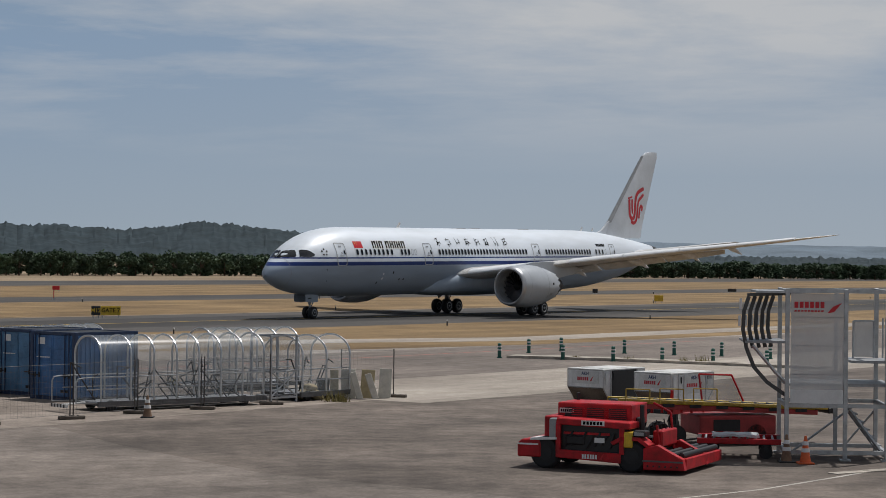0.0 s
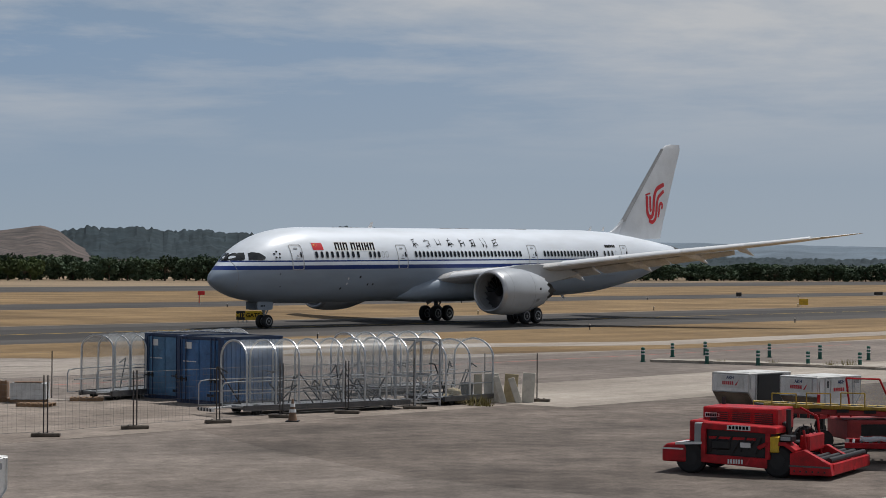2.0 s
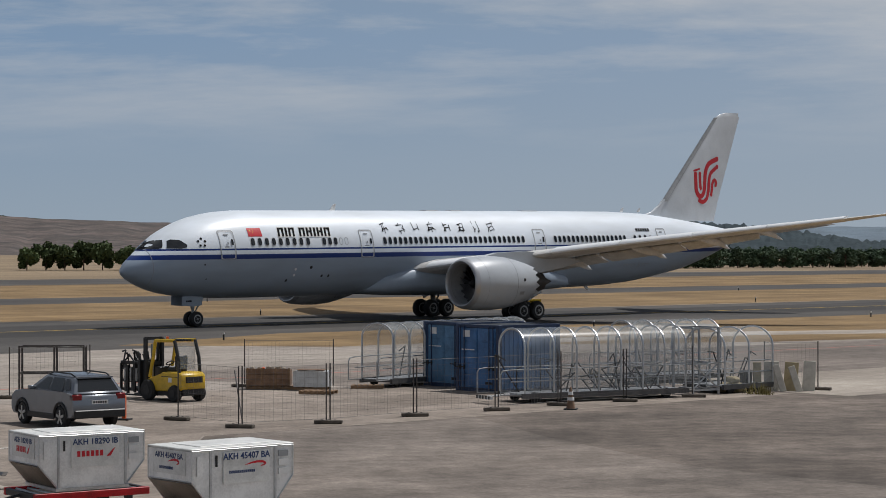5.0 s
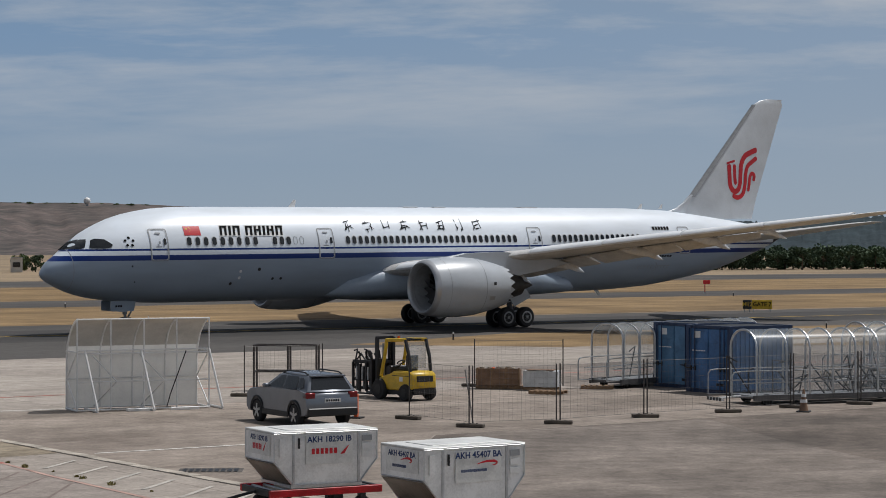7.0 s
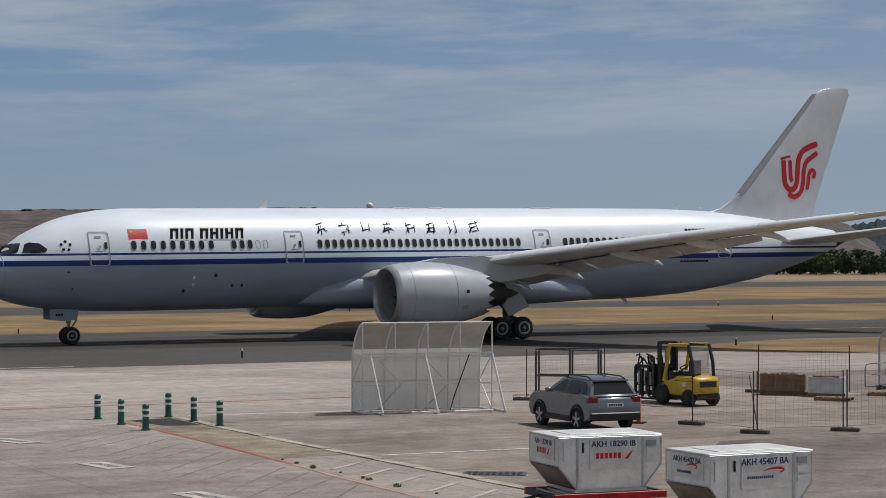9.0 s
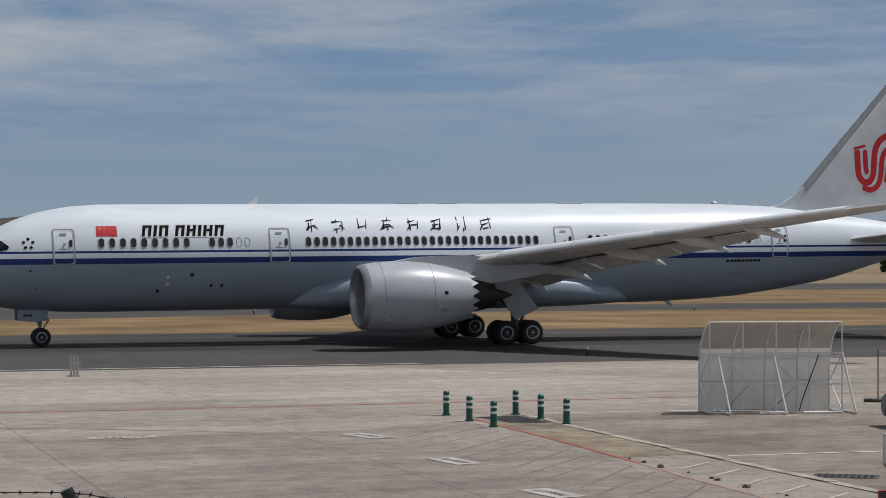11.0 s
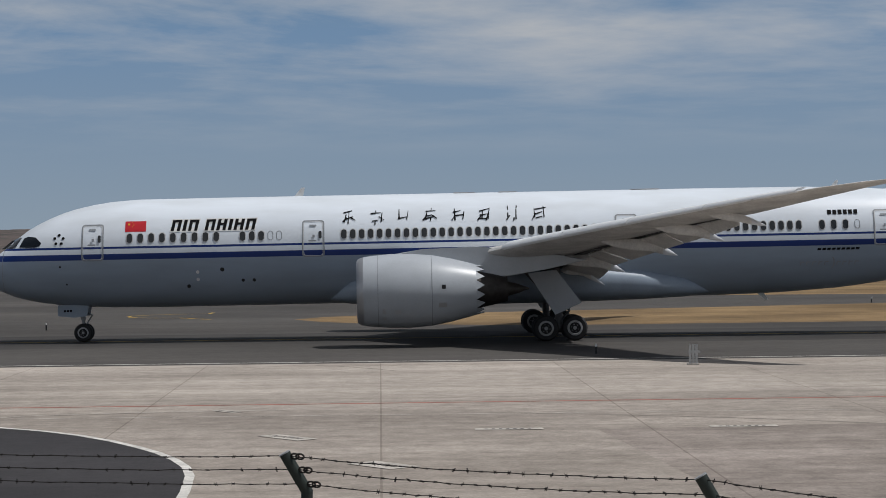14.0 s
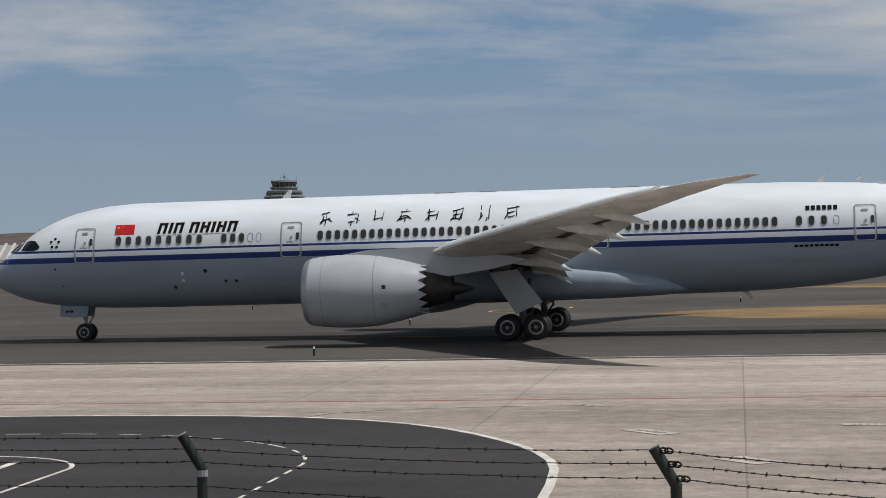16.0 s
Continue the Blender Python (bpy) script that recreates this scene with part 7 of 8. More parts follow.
# ---- red cargo tractor ----
def tractor(m):
    """Local x runs from the low nose to the roller end; the side y = 0 faces the terrace."""
    t = thing("cargo_tractor", "scuffed red low cargo tractor with a roller deck", "tractor", m)
    W = 2.0
    bm = B()
    prism(bm, [(0.0, 0.28), (0.0, 0.62), (0.12, 0.72), (0.55, 0.74), (0.62, 0.62), (0.62, 0.28)], 0, W)
    part("bumper", bm, M_RED, t, "red front bumper", False, 0.03)
    bm = B()
    prism(bm, [(0.35, 0.70), (1.05, 0.74), (1.05, 0.80), (0.35, 0.76)], 0.0, 0.6)
    part("mudguard", bm, M_LABEL, t, "pale scuffed mudguard")
    bm = B()
    prism(bm, [(1.02, 0.30), (2.72, 0.22), (2.72, 0.46), (1.02, 0.50)], 0.0, 0.10)
    part("side_skirt", bm, M_RED, t, "red side skirt", False, 0.015)
    bm = B()
    prism(bm, [(1.02, 1.12), (2.95, 1.06), (2.95, 1.22), (1.05, 1.28)], 0.0, 0.75)
    part("hood", bm, M_RED, t, "red hood edge", False, 0.02)
    for x0, x1 in ((1.02, 1.14), (2.68, 2.80)):
        part("pillar", boxed(x0, x1, 0.0, 0.10, 0.44, 1.14), M_RED, t, "", False, 0.01)
    part("engine_bay", boxed(1.10, 2.72, 0.12, 1.8, 0.40, 1.12), M_BLACK, t, "dark open engine bay")
    bm = B()
    for k in range(7):
        rod(bm, (1.2 + k * 0.2, 0.10, 0.55 + 0.05 * (k % 3)), (1.45 + k * 0.18, 0.11, 0.95 - 0.08 * (k % 2)), 0.035, 6)
    part("hoses", bm, M_DARK, t)
    part("tank", boxed(1.25, 1.75, 0.06, 0.5, 0.62, 0.86), M_DARK, t, "", False, 0.04)
    part("red_pipe", boxed(1.2, 2.4, 0.09, 0.13, 0.88, 0.94), M_RED, t)
    part("data_plate", boxed(2.02, 2.28, 0.06, 0.10, 0.70, 0.82), M_LABEL, t)
    part("bodywork", boxed(0.62, 1.02, 0.25, W, 0.40, 1.30), M_RED, t, "", False, 0.03)
    part("upper_box", boxed(0.80, 2.75, 0.72, W - 0.05, 1.10, 1.62), M_RED, t, "red upper housing", False, 0.025)
    for k in range(3):
        part("grille", boxed(1.0 + k * 0.58, 1.46 + k * 0.58, 0.700, 0.722, 1.24, 1.50), M_DARK, t)
    part("panel", boxed(0.84, 1.04, 0.02, 0.28, 0.76, 1.26), M_GREYP, t, "grey control cabinet", False, 0.02)
    pl = part("plate", boxed(1.70, 2.30, -0.012, 0.0, 1.12, 1.24), M_LABEL, t, "white plate with plain bars")
    for k in range(6):
        part("bar", boxed(1.75 + k * 0.088, 1.81 + k * 0.088, -0.018, -0.010, 1.14, 1.22), M_INK, pl)
    pl = part("plate", boxed(0.86, 1.24, 0.700, 0.718, 1.36, 1.48), M_LABEL, t, "white plate with plain bars")
    for k in range(6):
        part("bar", boxed(0.89 + k * 0.056, 0.93 + k * 0.056, 0.694, 0.702, 1.385, 1.455), M_INK, pl)
    mark = part("sign_panel", boxed(1.70, 2.40, -0.008, 0.004, 0.28, 0.44), M_RED, t)
    emblem(mark, 2.0, -0.012, 0.36, 0.55, "leaf2")
    part("step", boxed(2.80, 3.02, -0.01, 0.5, 0.62, 1.0), M_YELLOW, t, "yellow step box", False, 0.02)
    for x in (0.72, 2.98):
        for s, y in ((0, 0.06), (1, W - 0.28)):
            bm = B()
            turned(bm, [(-0.13, 0.18), (-0.13, 0.34), (-0.08, 0.40), (0.08, 0.40), (0.13, 0.34), (0.13, 0.18)], Matrix.Translation((x, y + 0.12, 0.40)) @ Matrix.Rotation(radians(90), 4, "Z"), 22, True)
            w = part("wheel", bm, M_RUBBER, t, "", True)
            bm = B()
            rod(bm, (x, y - 0.02, 0.40), (x, y + 0.02, 0.40), 0.19, 14)
            part("rim", bm, M_DARK, w)
    bm = B()
    prism(bm, [(2.45, 0.74), (2.72, 0.88), (3.20, 0.88), (3.45, 0.70), (3.40, 0.62), (3.16, 0.80), (2.76, 0.80), (2.52, 0.66)], 0.0, 0.5)
    part("mudguard", bm, M_RED, t, "", False, 0.01)
    # the roller end
    bm = B()
    prism(bm, [(3.30, 0.10), (3.30, 0.62), (3.65, 0.72), (3.95, 0.56), (4.30, 0.40), (4.36, 0.12)], 0.0, 0.22)
    part("ramp_side", bm, M_RED, t, "scuffed red ramp side", False, 0.015)
    bm = B()
    prism(bm, [(3.30, 0.10), (3.30, 0.62), (3.65, 0.72), (3.95, 0.56), (4.30, 0.40), (4.36, 0.12)], W - 0.2, W)
    part("ramp_side", bm, M_RED, t, "", False, 0.015)
    part("ramp_deck", boxed(3.30, 4.34, 0.2, 3.2, 0.12, 0.40), M_RED, t, "scuffed red roller deck", False, 0.02)
    for k in range(4):
        bm = B()
        rod(bm, (3.45 + k * 0.25, 0.25, 0.46), (3.45 + k * 0.25, 3.1, 0.46), 0.075, 10)
        part("roller", bm, M_DARK, t, "dark rubber roller", True)
    # driver's place
    part("driver_floor", boxed(2.75, 3.35, 0.5, 1.9, 0.42, 0.52), M_RED, t)
    part("seat", boxed(2.85, 3.2, 0.95, 1.4, 0.72, 0.84), M_BLACK, t, "", False, 0.03)
    part("seat_back", boxed(2.78, 2.88, 0.95, 1.4, 0.80, 1.30), M_BLACK, t, "", False, 0.03)
    bm = B()
    rod(bm, (3.45, 1.1, 0.6), (3.30, 1.1, 1.10), 0.03, 6)
    turned(bm, [(-0.02, 0.15), (0.02, 0.15), (0.02, 0.19), (-0.02, 0.19), (-0.02, 0.15)], Matrix.Translation((3.29, 1.1, 1.12)) @ pose(0, 0, 0, 0, 70, 0), 16)
    part("steering_wheel", bm, M_BLACK, t)
    bm = B()
    pipe(bm, [(3.55, 1.7, 0.5), (3.45, 1.7, 1.4), (3.0, 1.7, 1.62)], 0.03)
    pipe(bm, [(3.55, 0.6, 0.5), (3.45, 0.6, 1.15)], 0.03)
    part("guard_rail", bm, M_RED, t)
    part("dash", boxed(3.35, 3.60, 0.6, 1.8, 0.62, 1.02), M_RED, t, "", False, 0.03)
    for k in range(5):
        bm = B()
        rod(bm, (3.36 + 0.04 * k, 0.66 + 0.2 * k, 1.0), (3.33 + 0.03 * k, 0.64 + 0.2 * k, 1.22 + 0.05 * (k % 2)), 0.016, 6)
        part("lever", bm, M_BLACK, t)
    part("side_console", boxed(3.02, 3.34, 0.04, 0.40, 0.88, 1.04), M_DARK, t, "dark side console", False, 0.03)
    part("console_dial", boxed(3.06, 3.30, 0.02, 0.04, 0.92, 1.00), M_GREYP, t)
    part("hinge_bar", boxed(3.28, 4.32, -0.012, 0.0, 0.30, 0.34), M_CHASSIS, t, "scraped bare steel bar")
    for k in range(6):
        part("bolt", boxed(3.40 + k * 0.15, 3.44 + k * 0.15, -0.016, 0.0, 0.18, 0.22), M_DARK, t)
    for k in range(5):
        part("louvre", boxed(1.18, 2.62, 0.690, 0.704, 1.26 + k * 0.05, 1.28 + k * 0.05), M_RED, t)
    part("warning_stripe", boxed(0.02, 0.56, -0.006, 0.002, 0.58, 0.62), M_LABEL, t)
    bm = B()
    rod(bm, (3.0, 0.8, 1.0), (3.0, 0.8, 1.62), 0.06, 8)
    part("lamp_post", bm, M_BLACK, t)
    bm = B()
    rod(bm, (0.95, 1.8, 1.6), (0.95, 1.8, 1.80), 0.05, 8)
    part("exhaust", bm, M_DARK, t)
    return t


tractor(pose(1.90, 52.95, 0, 0, 0, -24))


# ---- belt loader behind it ----
M_OLDYEL = mat("worn yellow paint", (0.50, 0.33, 0.03), 0.55, scale=2.5, dark=(0.14, 0.09, 0.03))
M_REDOLD = mat("faded red paint", (0.34, 0.032, 0.032), 0.55, vary=0.5, scale=2, bump=0.1)


def loader(m):
    t = thing("belt_loader", "red and yellow belt loader with a long lowered conveyor", "belt loader", m)
    part("body", boxed(1.3, 3.6, 0.0, 1.6, 0.30, 0.85), M_REDOLD, t, "faded red body", False, 0.04)
    part("body_panel", boxed(1.7, 2.5, -0.012, 0.0, 0.42, 0.74), M_DARK, t)
    bm = B()
    prism(bm, [(-1.1, 1.25), (5.2, 0.99), (5.2, 1.08), (-1.1, 1.36)], 0.05, 0.13)
    part("conveyor_side", bm, M_OLDYEL, t, "worn yellow conveyor beam", False, 0.01)
    bm = B()
    prism(bm, [(-0.9, 1.08), (4.9, 0.84), (4.9, 0.975), (-0.9, 1.225)], 0.08, 0.13)
    part("conveyor_skirt", bm, M_REDOLD, t, "faded red skirt under the beam", False, 0.01)
    for k in range(14):
        bm = B()
        rod(bm, (-0.5 + k * 0.38, 0.16, 1.30 - k * 0.0157), (-0.5 + k * 0.38, 0.92, 1.30 - k * 0.0157), 0.03, 6)
        part("belt_roller", bm, M_CHASSIS, t)
    bm = B()
    prism(bm, [(-1.1, 1.16), (5.2, 0.90), (5.2, 1.08), (-1.1, 1.36)], 0.95, 1.03)
    part("conveyor_side", bm, M_YELLOW, t, "", False, 0.01)
    bm = B()
    prism(bm, [(-1.1, 1.25), (5.3, 0.98), (5.3, 1.03), (-1.1, 1.31)], 0.14, 0.94)
    part("belt", bm, M_BLACK, t, "black conveyor belt")
    part("end_roller", boxed(5.2, 5.5, 0.05, 1.03, 0.88, 1.06), M_DARK, t, "", False, 0.03)
    for k in range(6):
        part("beam_plate", boxed(0.2 + k * 0.8, 0.55 + k * 0.8, 0.035, 0.052, 1.10 - k * 0.034, 1.19 - k * 0.034), M_DARK, t)
    for x in (0.6, 3.0):
        for y in (0.0, 1.4):
            bm = B()
            turned(bm, [(-0.1, 0.15), (-0.1, 0.3), (0.1, 0.3), (0.1, 0.15)], Matrix.Translation((x, y + 0.1, 0.30)) @ Matrix.Rotation(radians(90), 4, "Z"), 18, True)
            part("wheel", bm, M_RUBBER, t, "", True)
    bm = B()
    pipe(bm, [(1.9, 1.3, 0.85), (1.75, 1.3, 1.95), (2.75, 1.3, 1.92), (3.25, 1.3, 0.9)], 0.03)
    part("screen_frame", bm, M_RED, t, "red windscreen frame")
    bm = B()
    vs = [bm.verts.new(Vector(p)) for p in ((1.93, 1.3, 0.95), (1.78, 1.3, 1.92), (2.72, 1.3, 1.89), (3.18, 1.3, 0.95))]
    bm.faces.new(vs)
    part("windscreen", bm, M_POLY, t, "clear windscreen")
    bm = B()
    for k in range(5):
        rod(bm, (0.3 + k * 0.3, 1.2, 0.85), (0.3 + k * 0.3, 1.2, 1.15 + 0.1 * (k % 2)), 0.04, 6)
    rod(bm, (0.9, 1.2, 0.85), (0.9, 1.2, 1.5), 0.05, 8)
    part("levers", bm, M_RED, t)
    bm = B()
    for k in range(3):
        pipe(bm, [(-0.9 + k * 1.0, 0.0, 1.2), (-0.9 + k * 1.0, 0.0, 1.62), (-0.2 + k * 1.0, 0.0, 1.60), (-0.2 + k * 1.0, 0.0, 1.2)], 0.02)
    part("hand_guard", bm, M_OLDYEL, t, "thin yellow hand guard")
    part("seat", boxed(2.6, 3.0, 1.1, 1.5, 0.95, 1.06), M_BLACK, t, "", False, 0.03)
    return t


loader(pose(6.0, 59.1, 0, 0, 0, 14))

# ---- dolly deck with pale net, and two cargo boxes farther back ----
mD = pose(6.85, 55.9, 0, 0, 0, -8)
t = dolly(mD, 2.0, 1.6, 0.55)
t["label"] = "empty red roller dolly with a crumpled pale net"
bm = B()
box(bm, 0.3, 1.5, 0.2, 1.1, 0.56, 0.62)
bmesh.ops.subdivide_edges(bm, edges=bm.edges[:], cuts=6, use_grid_fill=True)
for v in bm.verts:
    v.co += Vector(noise.noise_vector(v.co * 4.0)) * 0.06
net = thing("cargo_net", "crumpled pale cargo net lying on a dolly", "net", mD)
part("folds", bm, M_PLASTICWRAP, net, "", False)
mA = pose(5.05, 66.15, 0.72, 0, 0, 49)
uld(mA, 0, "AKH", "cargo container with a black curtain door on a dolly", True, "leaf")
dolly(mA @ Matrix.Translation((0, -0.05, -0.72)), 2.2, 1.5, 0.68)
mE = pose(6.97, 64.35, 0.72, 0, 0, 47)
uld(mE, 0, "AKH", "white cargo container with red marks standing on a dolly", False, "leaf")
dolly(mE @ Matrix.Translation((0, -0.05, -0.72)), 2.2, 1.5, 0.68)


# ---- maintenance dock with curved ribs ----
def dock(m):
    """Local x to the right along the sign, y away from the terrace."""
    t = thing("maintenance_dock", "grey steel maintenance dock with curved ribs and a mesh banner", "dock", m)
    H = 4.5
    for x in (0, 1.52, 2.6):
        for y in (0, 2.2):
            bm = B()
            box(bm, x - 0.055, x + 0.055, y - 0.055, y + 0.055, 0.05, H)
            part("leg", bm, M_STEEL, t, "square steel leg", False, 0.008)
            part("foot", boxed(x - 0.14, x + 0.14, y - 0.14, y + 0.14, 0, 0.05), M_STEEL, t)
    for z in (0.22, 1.44, H - 0.06):
        for y in (0, 2.2):
            part("beam", boxed(0.056, 2.54, y - 0.05, y + 0.05, z - 0.05, z + 0.05), M_STEEL, t)
        for x in (0, 2.6):
            part("side_beam", boxed(x - 0.05, x + 0.05, 0.06, 2.14, z - 0.05, z + 0.05), M_STEEL, t)
    part("platform", boxed(0, 2.75, 0.06, 2.2, 1.95, 2.02), M_GREYP, t, "grey platform")
    part("upper_platform", boxed(1.7, 2.8, 0.3, 2.2, 2.55, 2.62), M_GREYP, t)
    # banner
    bm = B()
    box(bm, 0.08, 1.45, -0.075, -0.062, 1.5, H - 0.12)
    banner = part("banner", bm, M_MESH, t, "white mesh banner")
    part("banner_hem", boxed(0.08, 1.45, -0.085, -0.076, 1.5, 1.86), M_LABEL, banner, "solid lower hem")
    for k in range(6):
        part("sign_bar", boxed(0.17 + k * 0.135, 0.27 + k * 0.135, -0.090, -0.080, 4.0, 4.16), M_REDINK, banner)
    for k in range(9):
        part("small_bar", boxed(0.17 + k * 0.087, 0.23 + k * 0.087, -0.090, -0.080, 3.90, 3.94), M_REDINK, banner)
    bm = B()
    prism(bm, [(1.02, 3.86), (1.20, 3.90), (1.40, 4.14), (1.17, 4.04)], -0.090, -0.080)
    part("sign_leaf", bm, M_REDINK, banner, "red leaf-shaped mark")
    for z in (2.25, 3.0, 3.75):
        part("banner_seam", boxed(0.08, 1.45, -0.080, -0.0755, z, z + 0.015), M_GREYP, banner)
    # ribs: a quarter of a barrel reaching out from the dock
    for k in range(5):
        y, sx = 0.05 + k * 0.35, k * 0.19
        bm = B()
        pts = [(q[0] + sx, q[1]) for q in ((0.0, 4.45), (-0.75, 4.40), (-1.05, 4.30), (-1.18, 3.9), (-1.20, 3.4), (-1.10, 2.9), (-0.90, 2.4), (-0.55, 2.0), (-0.05, 1.66))]
        if k:
            pts = pts[:6]
        for a, b in zip(pts[2:], pts[3:]):
            dx, dz = b[0] - a[0], b[1] - a[1]
            q = math.hypot(dx, dz)
            nx, nz = -dz / q * 0.10, dx / q * 0.10
            prism(bm, [(a[0], a[1]), (b[0], b[1]), (b[0] + nx, b[1] + nz), (a[0] + nx, a[1] + nz)], y, y + 0.06)
        prism(bm, [(sx, 4.45), (-1.05 + sx, 4.36), (-1.05 + sx, 4.28), (sx, 4.37)], y, y + 0.06)
        part("rib", bm, M_RIB, t, "curved dark rib, its holes set on as white plates")
        # added white plates stand in for bright holes through the ribs
        for zz, xx in ((3.95, -1.09), (3.5, -1.12)):
            part("rib_hole_plate", boxed(xx + sx - 0.16, xx + sx - 0.09, y - 0.012, y - 0.002, zz, zz + 0.28), M_LABEL, t)
    part("rib_deck", boxed(-1.1, 0.0, 0.0, 2.2, 3.06, 3.12), M_GREYP, t, "narrow grey deck")
    part("top_rail", boxed(-0.8, 0.0, -0.04, 2.2, 4.38, 4.44), M_STEEL, t)
    bm = B()
    pipe(bm, [(-0.9, 0.0, 3.0), (-0.3, 0.0, 2.3), (0.0, 0.0, 2.0)], 0.05)
    part("brace", bm, M_STEEL, t)
    # stair on the far side
    for s in (0.4, 1.3):
        bm = B()
        rod(bm, (1.2, s, 1.95), (2.6, s, 0.1), 0.05, 6)
        part("stringer", bm, M_STEEL, t)
    for k in range(9):
        part("tread", boxed(1.26 + k * 0.155, 1.44 + k * 0.155, 0.42, 1.28, 1.80 - k * 0.205, 1.83 - k * 0.205), M_GREYP, t)
    for k in range(4):
        bm = B()
        rod(bm, (2.75, 0.2 + k * 0.6, 2.6), (2.75, 0.2 + k * 0.6, 3.7), 0.025, 6)
        part("baluster", bm, M_STEEL, t)
    bm = B()
    rod(bm, (0.1, 0, 0.2), (1.7, 0.1, 1.4), 0.03, 6)
    rod(bm, (1.75, 2.2, 0.2), (2.75, 2.2, 1.4), 0.03, 6)
    part("cross_brace", bm, M_STEEL, t)
    part("side_panel", boxed(1.95, 2.5, 1.90, 1.93, 2.65, 3.6), M_MESH, t, "pale mesh side panel")
    bm = B()
    pipe(bm, [(1.95, 1.91, 2.6), (1.95, 1.91, 3.62), (2.5, 1.91, 3.62), (2.5, 1.91, 2.6)], 0.03)
    part("panel_frame", bm, M_STEEL, t)
    return t


M_MESH = mat("banner mesh", (0.56, 0.56, 0.56), 0.7, vary=0.1, scale=2, alpha=0.62)
M_RIB = mat("dark rib metal", (0.085, 0.085, 0.085), 0.5, 0.4, vary=0.5, scale=3)
dock(pose(9.05, 55.55, 0, 0, 0, -4))


def cone(m, label, dull=False):
    t = thing("traffic_cone", label, "traffic cone", m, "traffic cones")
    bm = B()
    rod(bm, (0, 0, 0.03), (0, 0, 0.72), 0.15, 18, 0.03)
    part("cone", bm, M_ORANGE if not dull else M_CRATE, t, "", True)
    part("base", boxed(-0.21, 0.21, -0.21, 0.21, 0, 0.04), M_ORANGE if not dull else M_BLACK, t, "", False, 0.01)
    for z, r in ((0.30, 0.118), (0.48, 0.086)):
        bm = B()
        rod(bm, (0, 0, z), (0, 0, z + 0.10), r, 18, r - 0.0174)
        part("band", bm, M_LABEL, t, "white reflective band", True)
    return t


cone(pose(9.38, 54.55, 0.008), "orange traffic cone with white bands beside the dock")
cone(pose(8.95, 54.9, 0.008), "faded dark traffic cone beside the dock leg", True)
cone(pose(-9.4, 67.6, 0.008), "dull traffic cone beside the covered walkway", True)
kerb("trim_kerb", [(9.6, 52.0), (13.5, 54.6)], 0.35, 0.03, "pale worn kerb line beside the dock")

# ---- stacked slabs, sacks and a bin ----
M_CRATEY = mat("yellowed panel", (0.40, 0.33, 0.20), 0.8, vary=0.35, scale=3, bump=0.1)


M_SLAB = mat("pale slab", (0.55, 0.52, 0.46), 0.85, vary=0.3, scale=3, bump=0.2)


def slab(m, w, h, material, label):
    t = thing("slab", label, "slab", m, "stacked slabs")
    bm = B()
    box(bm, -w / 2, w / 2, -0.05, 0.05, 0, h)
    part("panel", bm, material, t, "", False, 0.012)


for x, y, turn, tilt, lean, w, h, k in ((-3.95, 77.75, 6, -5, 0, 0.30, 1.05, 1), (-3.45, 77.85, 2, -7, 0, 0.55, 1.08, 0), (-3.0, 77.6, 8, -4, -16, 0.24, 1.02, 0), (-2.78, 77.95, 0, -8, 4, 0.5, 1.06, 1), (-2.42, 77.6, 8, -4, -18, 0.24, 0.98, 0), (-2.12, 78.0, 0, -6, 3, 0.46, 1.1, 0)):
    slab(pose(x, y, 0.0, tilt, lean, turn), w, h, M_CRATEY if k else M_SLAB, "yellowed panel leaning against the fence" if k else "pale concrete slab leaning against the fence")
t = thing("waste_bin", "black open waste bin beside the leaning slabs", "bin", pose(-4.35, 77.6, 0))
bm = B()
rod(bm, (0, 0, 0), (0, 0, 0.75), 0.20, 14, 0.24)
part("bin_body", bm, M_BLACK, t, "", True)
t = thing("sack_heap", "slumped heap of pale dusty sacks", "sacks", pose(-5.0, 76.9, 0))
for k, (x, y, z, r) in enumerate(((0, 0, 0.18, 0.36), (0.42, 0.05, 0.16, 0.32), (0.2, 0.1, 0.42, 0.30))):
    bm = B()
    bmesh.ops.create_icosphere(bm, subdivisions=3, radius=r)
    for v in bm.verts:
        v.co.z *= 0.6
        v.co += Vector(noise.noise_vector(v.co * 5 + Vector((k, 0, 0)))) * 0.06
    part("sack", bm, M_CRATEY, t, "", True, 0, pose(x, y, z))

# ---- airfield signs and lights ----
def sign(m, panels, label, h=0.75):
    t = thing("airfield_sign", label, "sign", m, "airfield signs")
    x = 0.0
    for w, material, body, ink in panels:
        p = part("panel", boxed(x, x + w, -0.10, 0.10, 0.22, 0.22 + h), material, t, "", False, 0.02)
        if body:
            text(body, h * 0.62, Matrix.Translation((x + w / 2, -0.112, 0.22 + h / 2)), p, ink)
        for xx in (x + 0.15, x + w - 0.15):
            bm = B()
            rod(bm, (xx, 0, 0), (xx, 0, 0.24), 0.04, 6)
            part("leg", bm, M_STEEL, t)
        x += w + 0.02
    return t


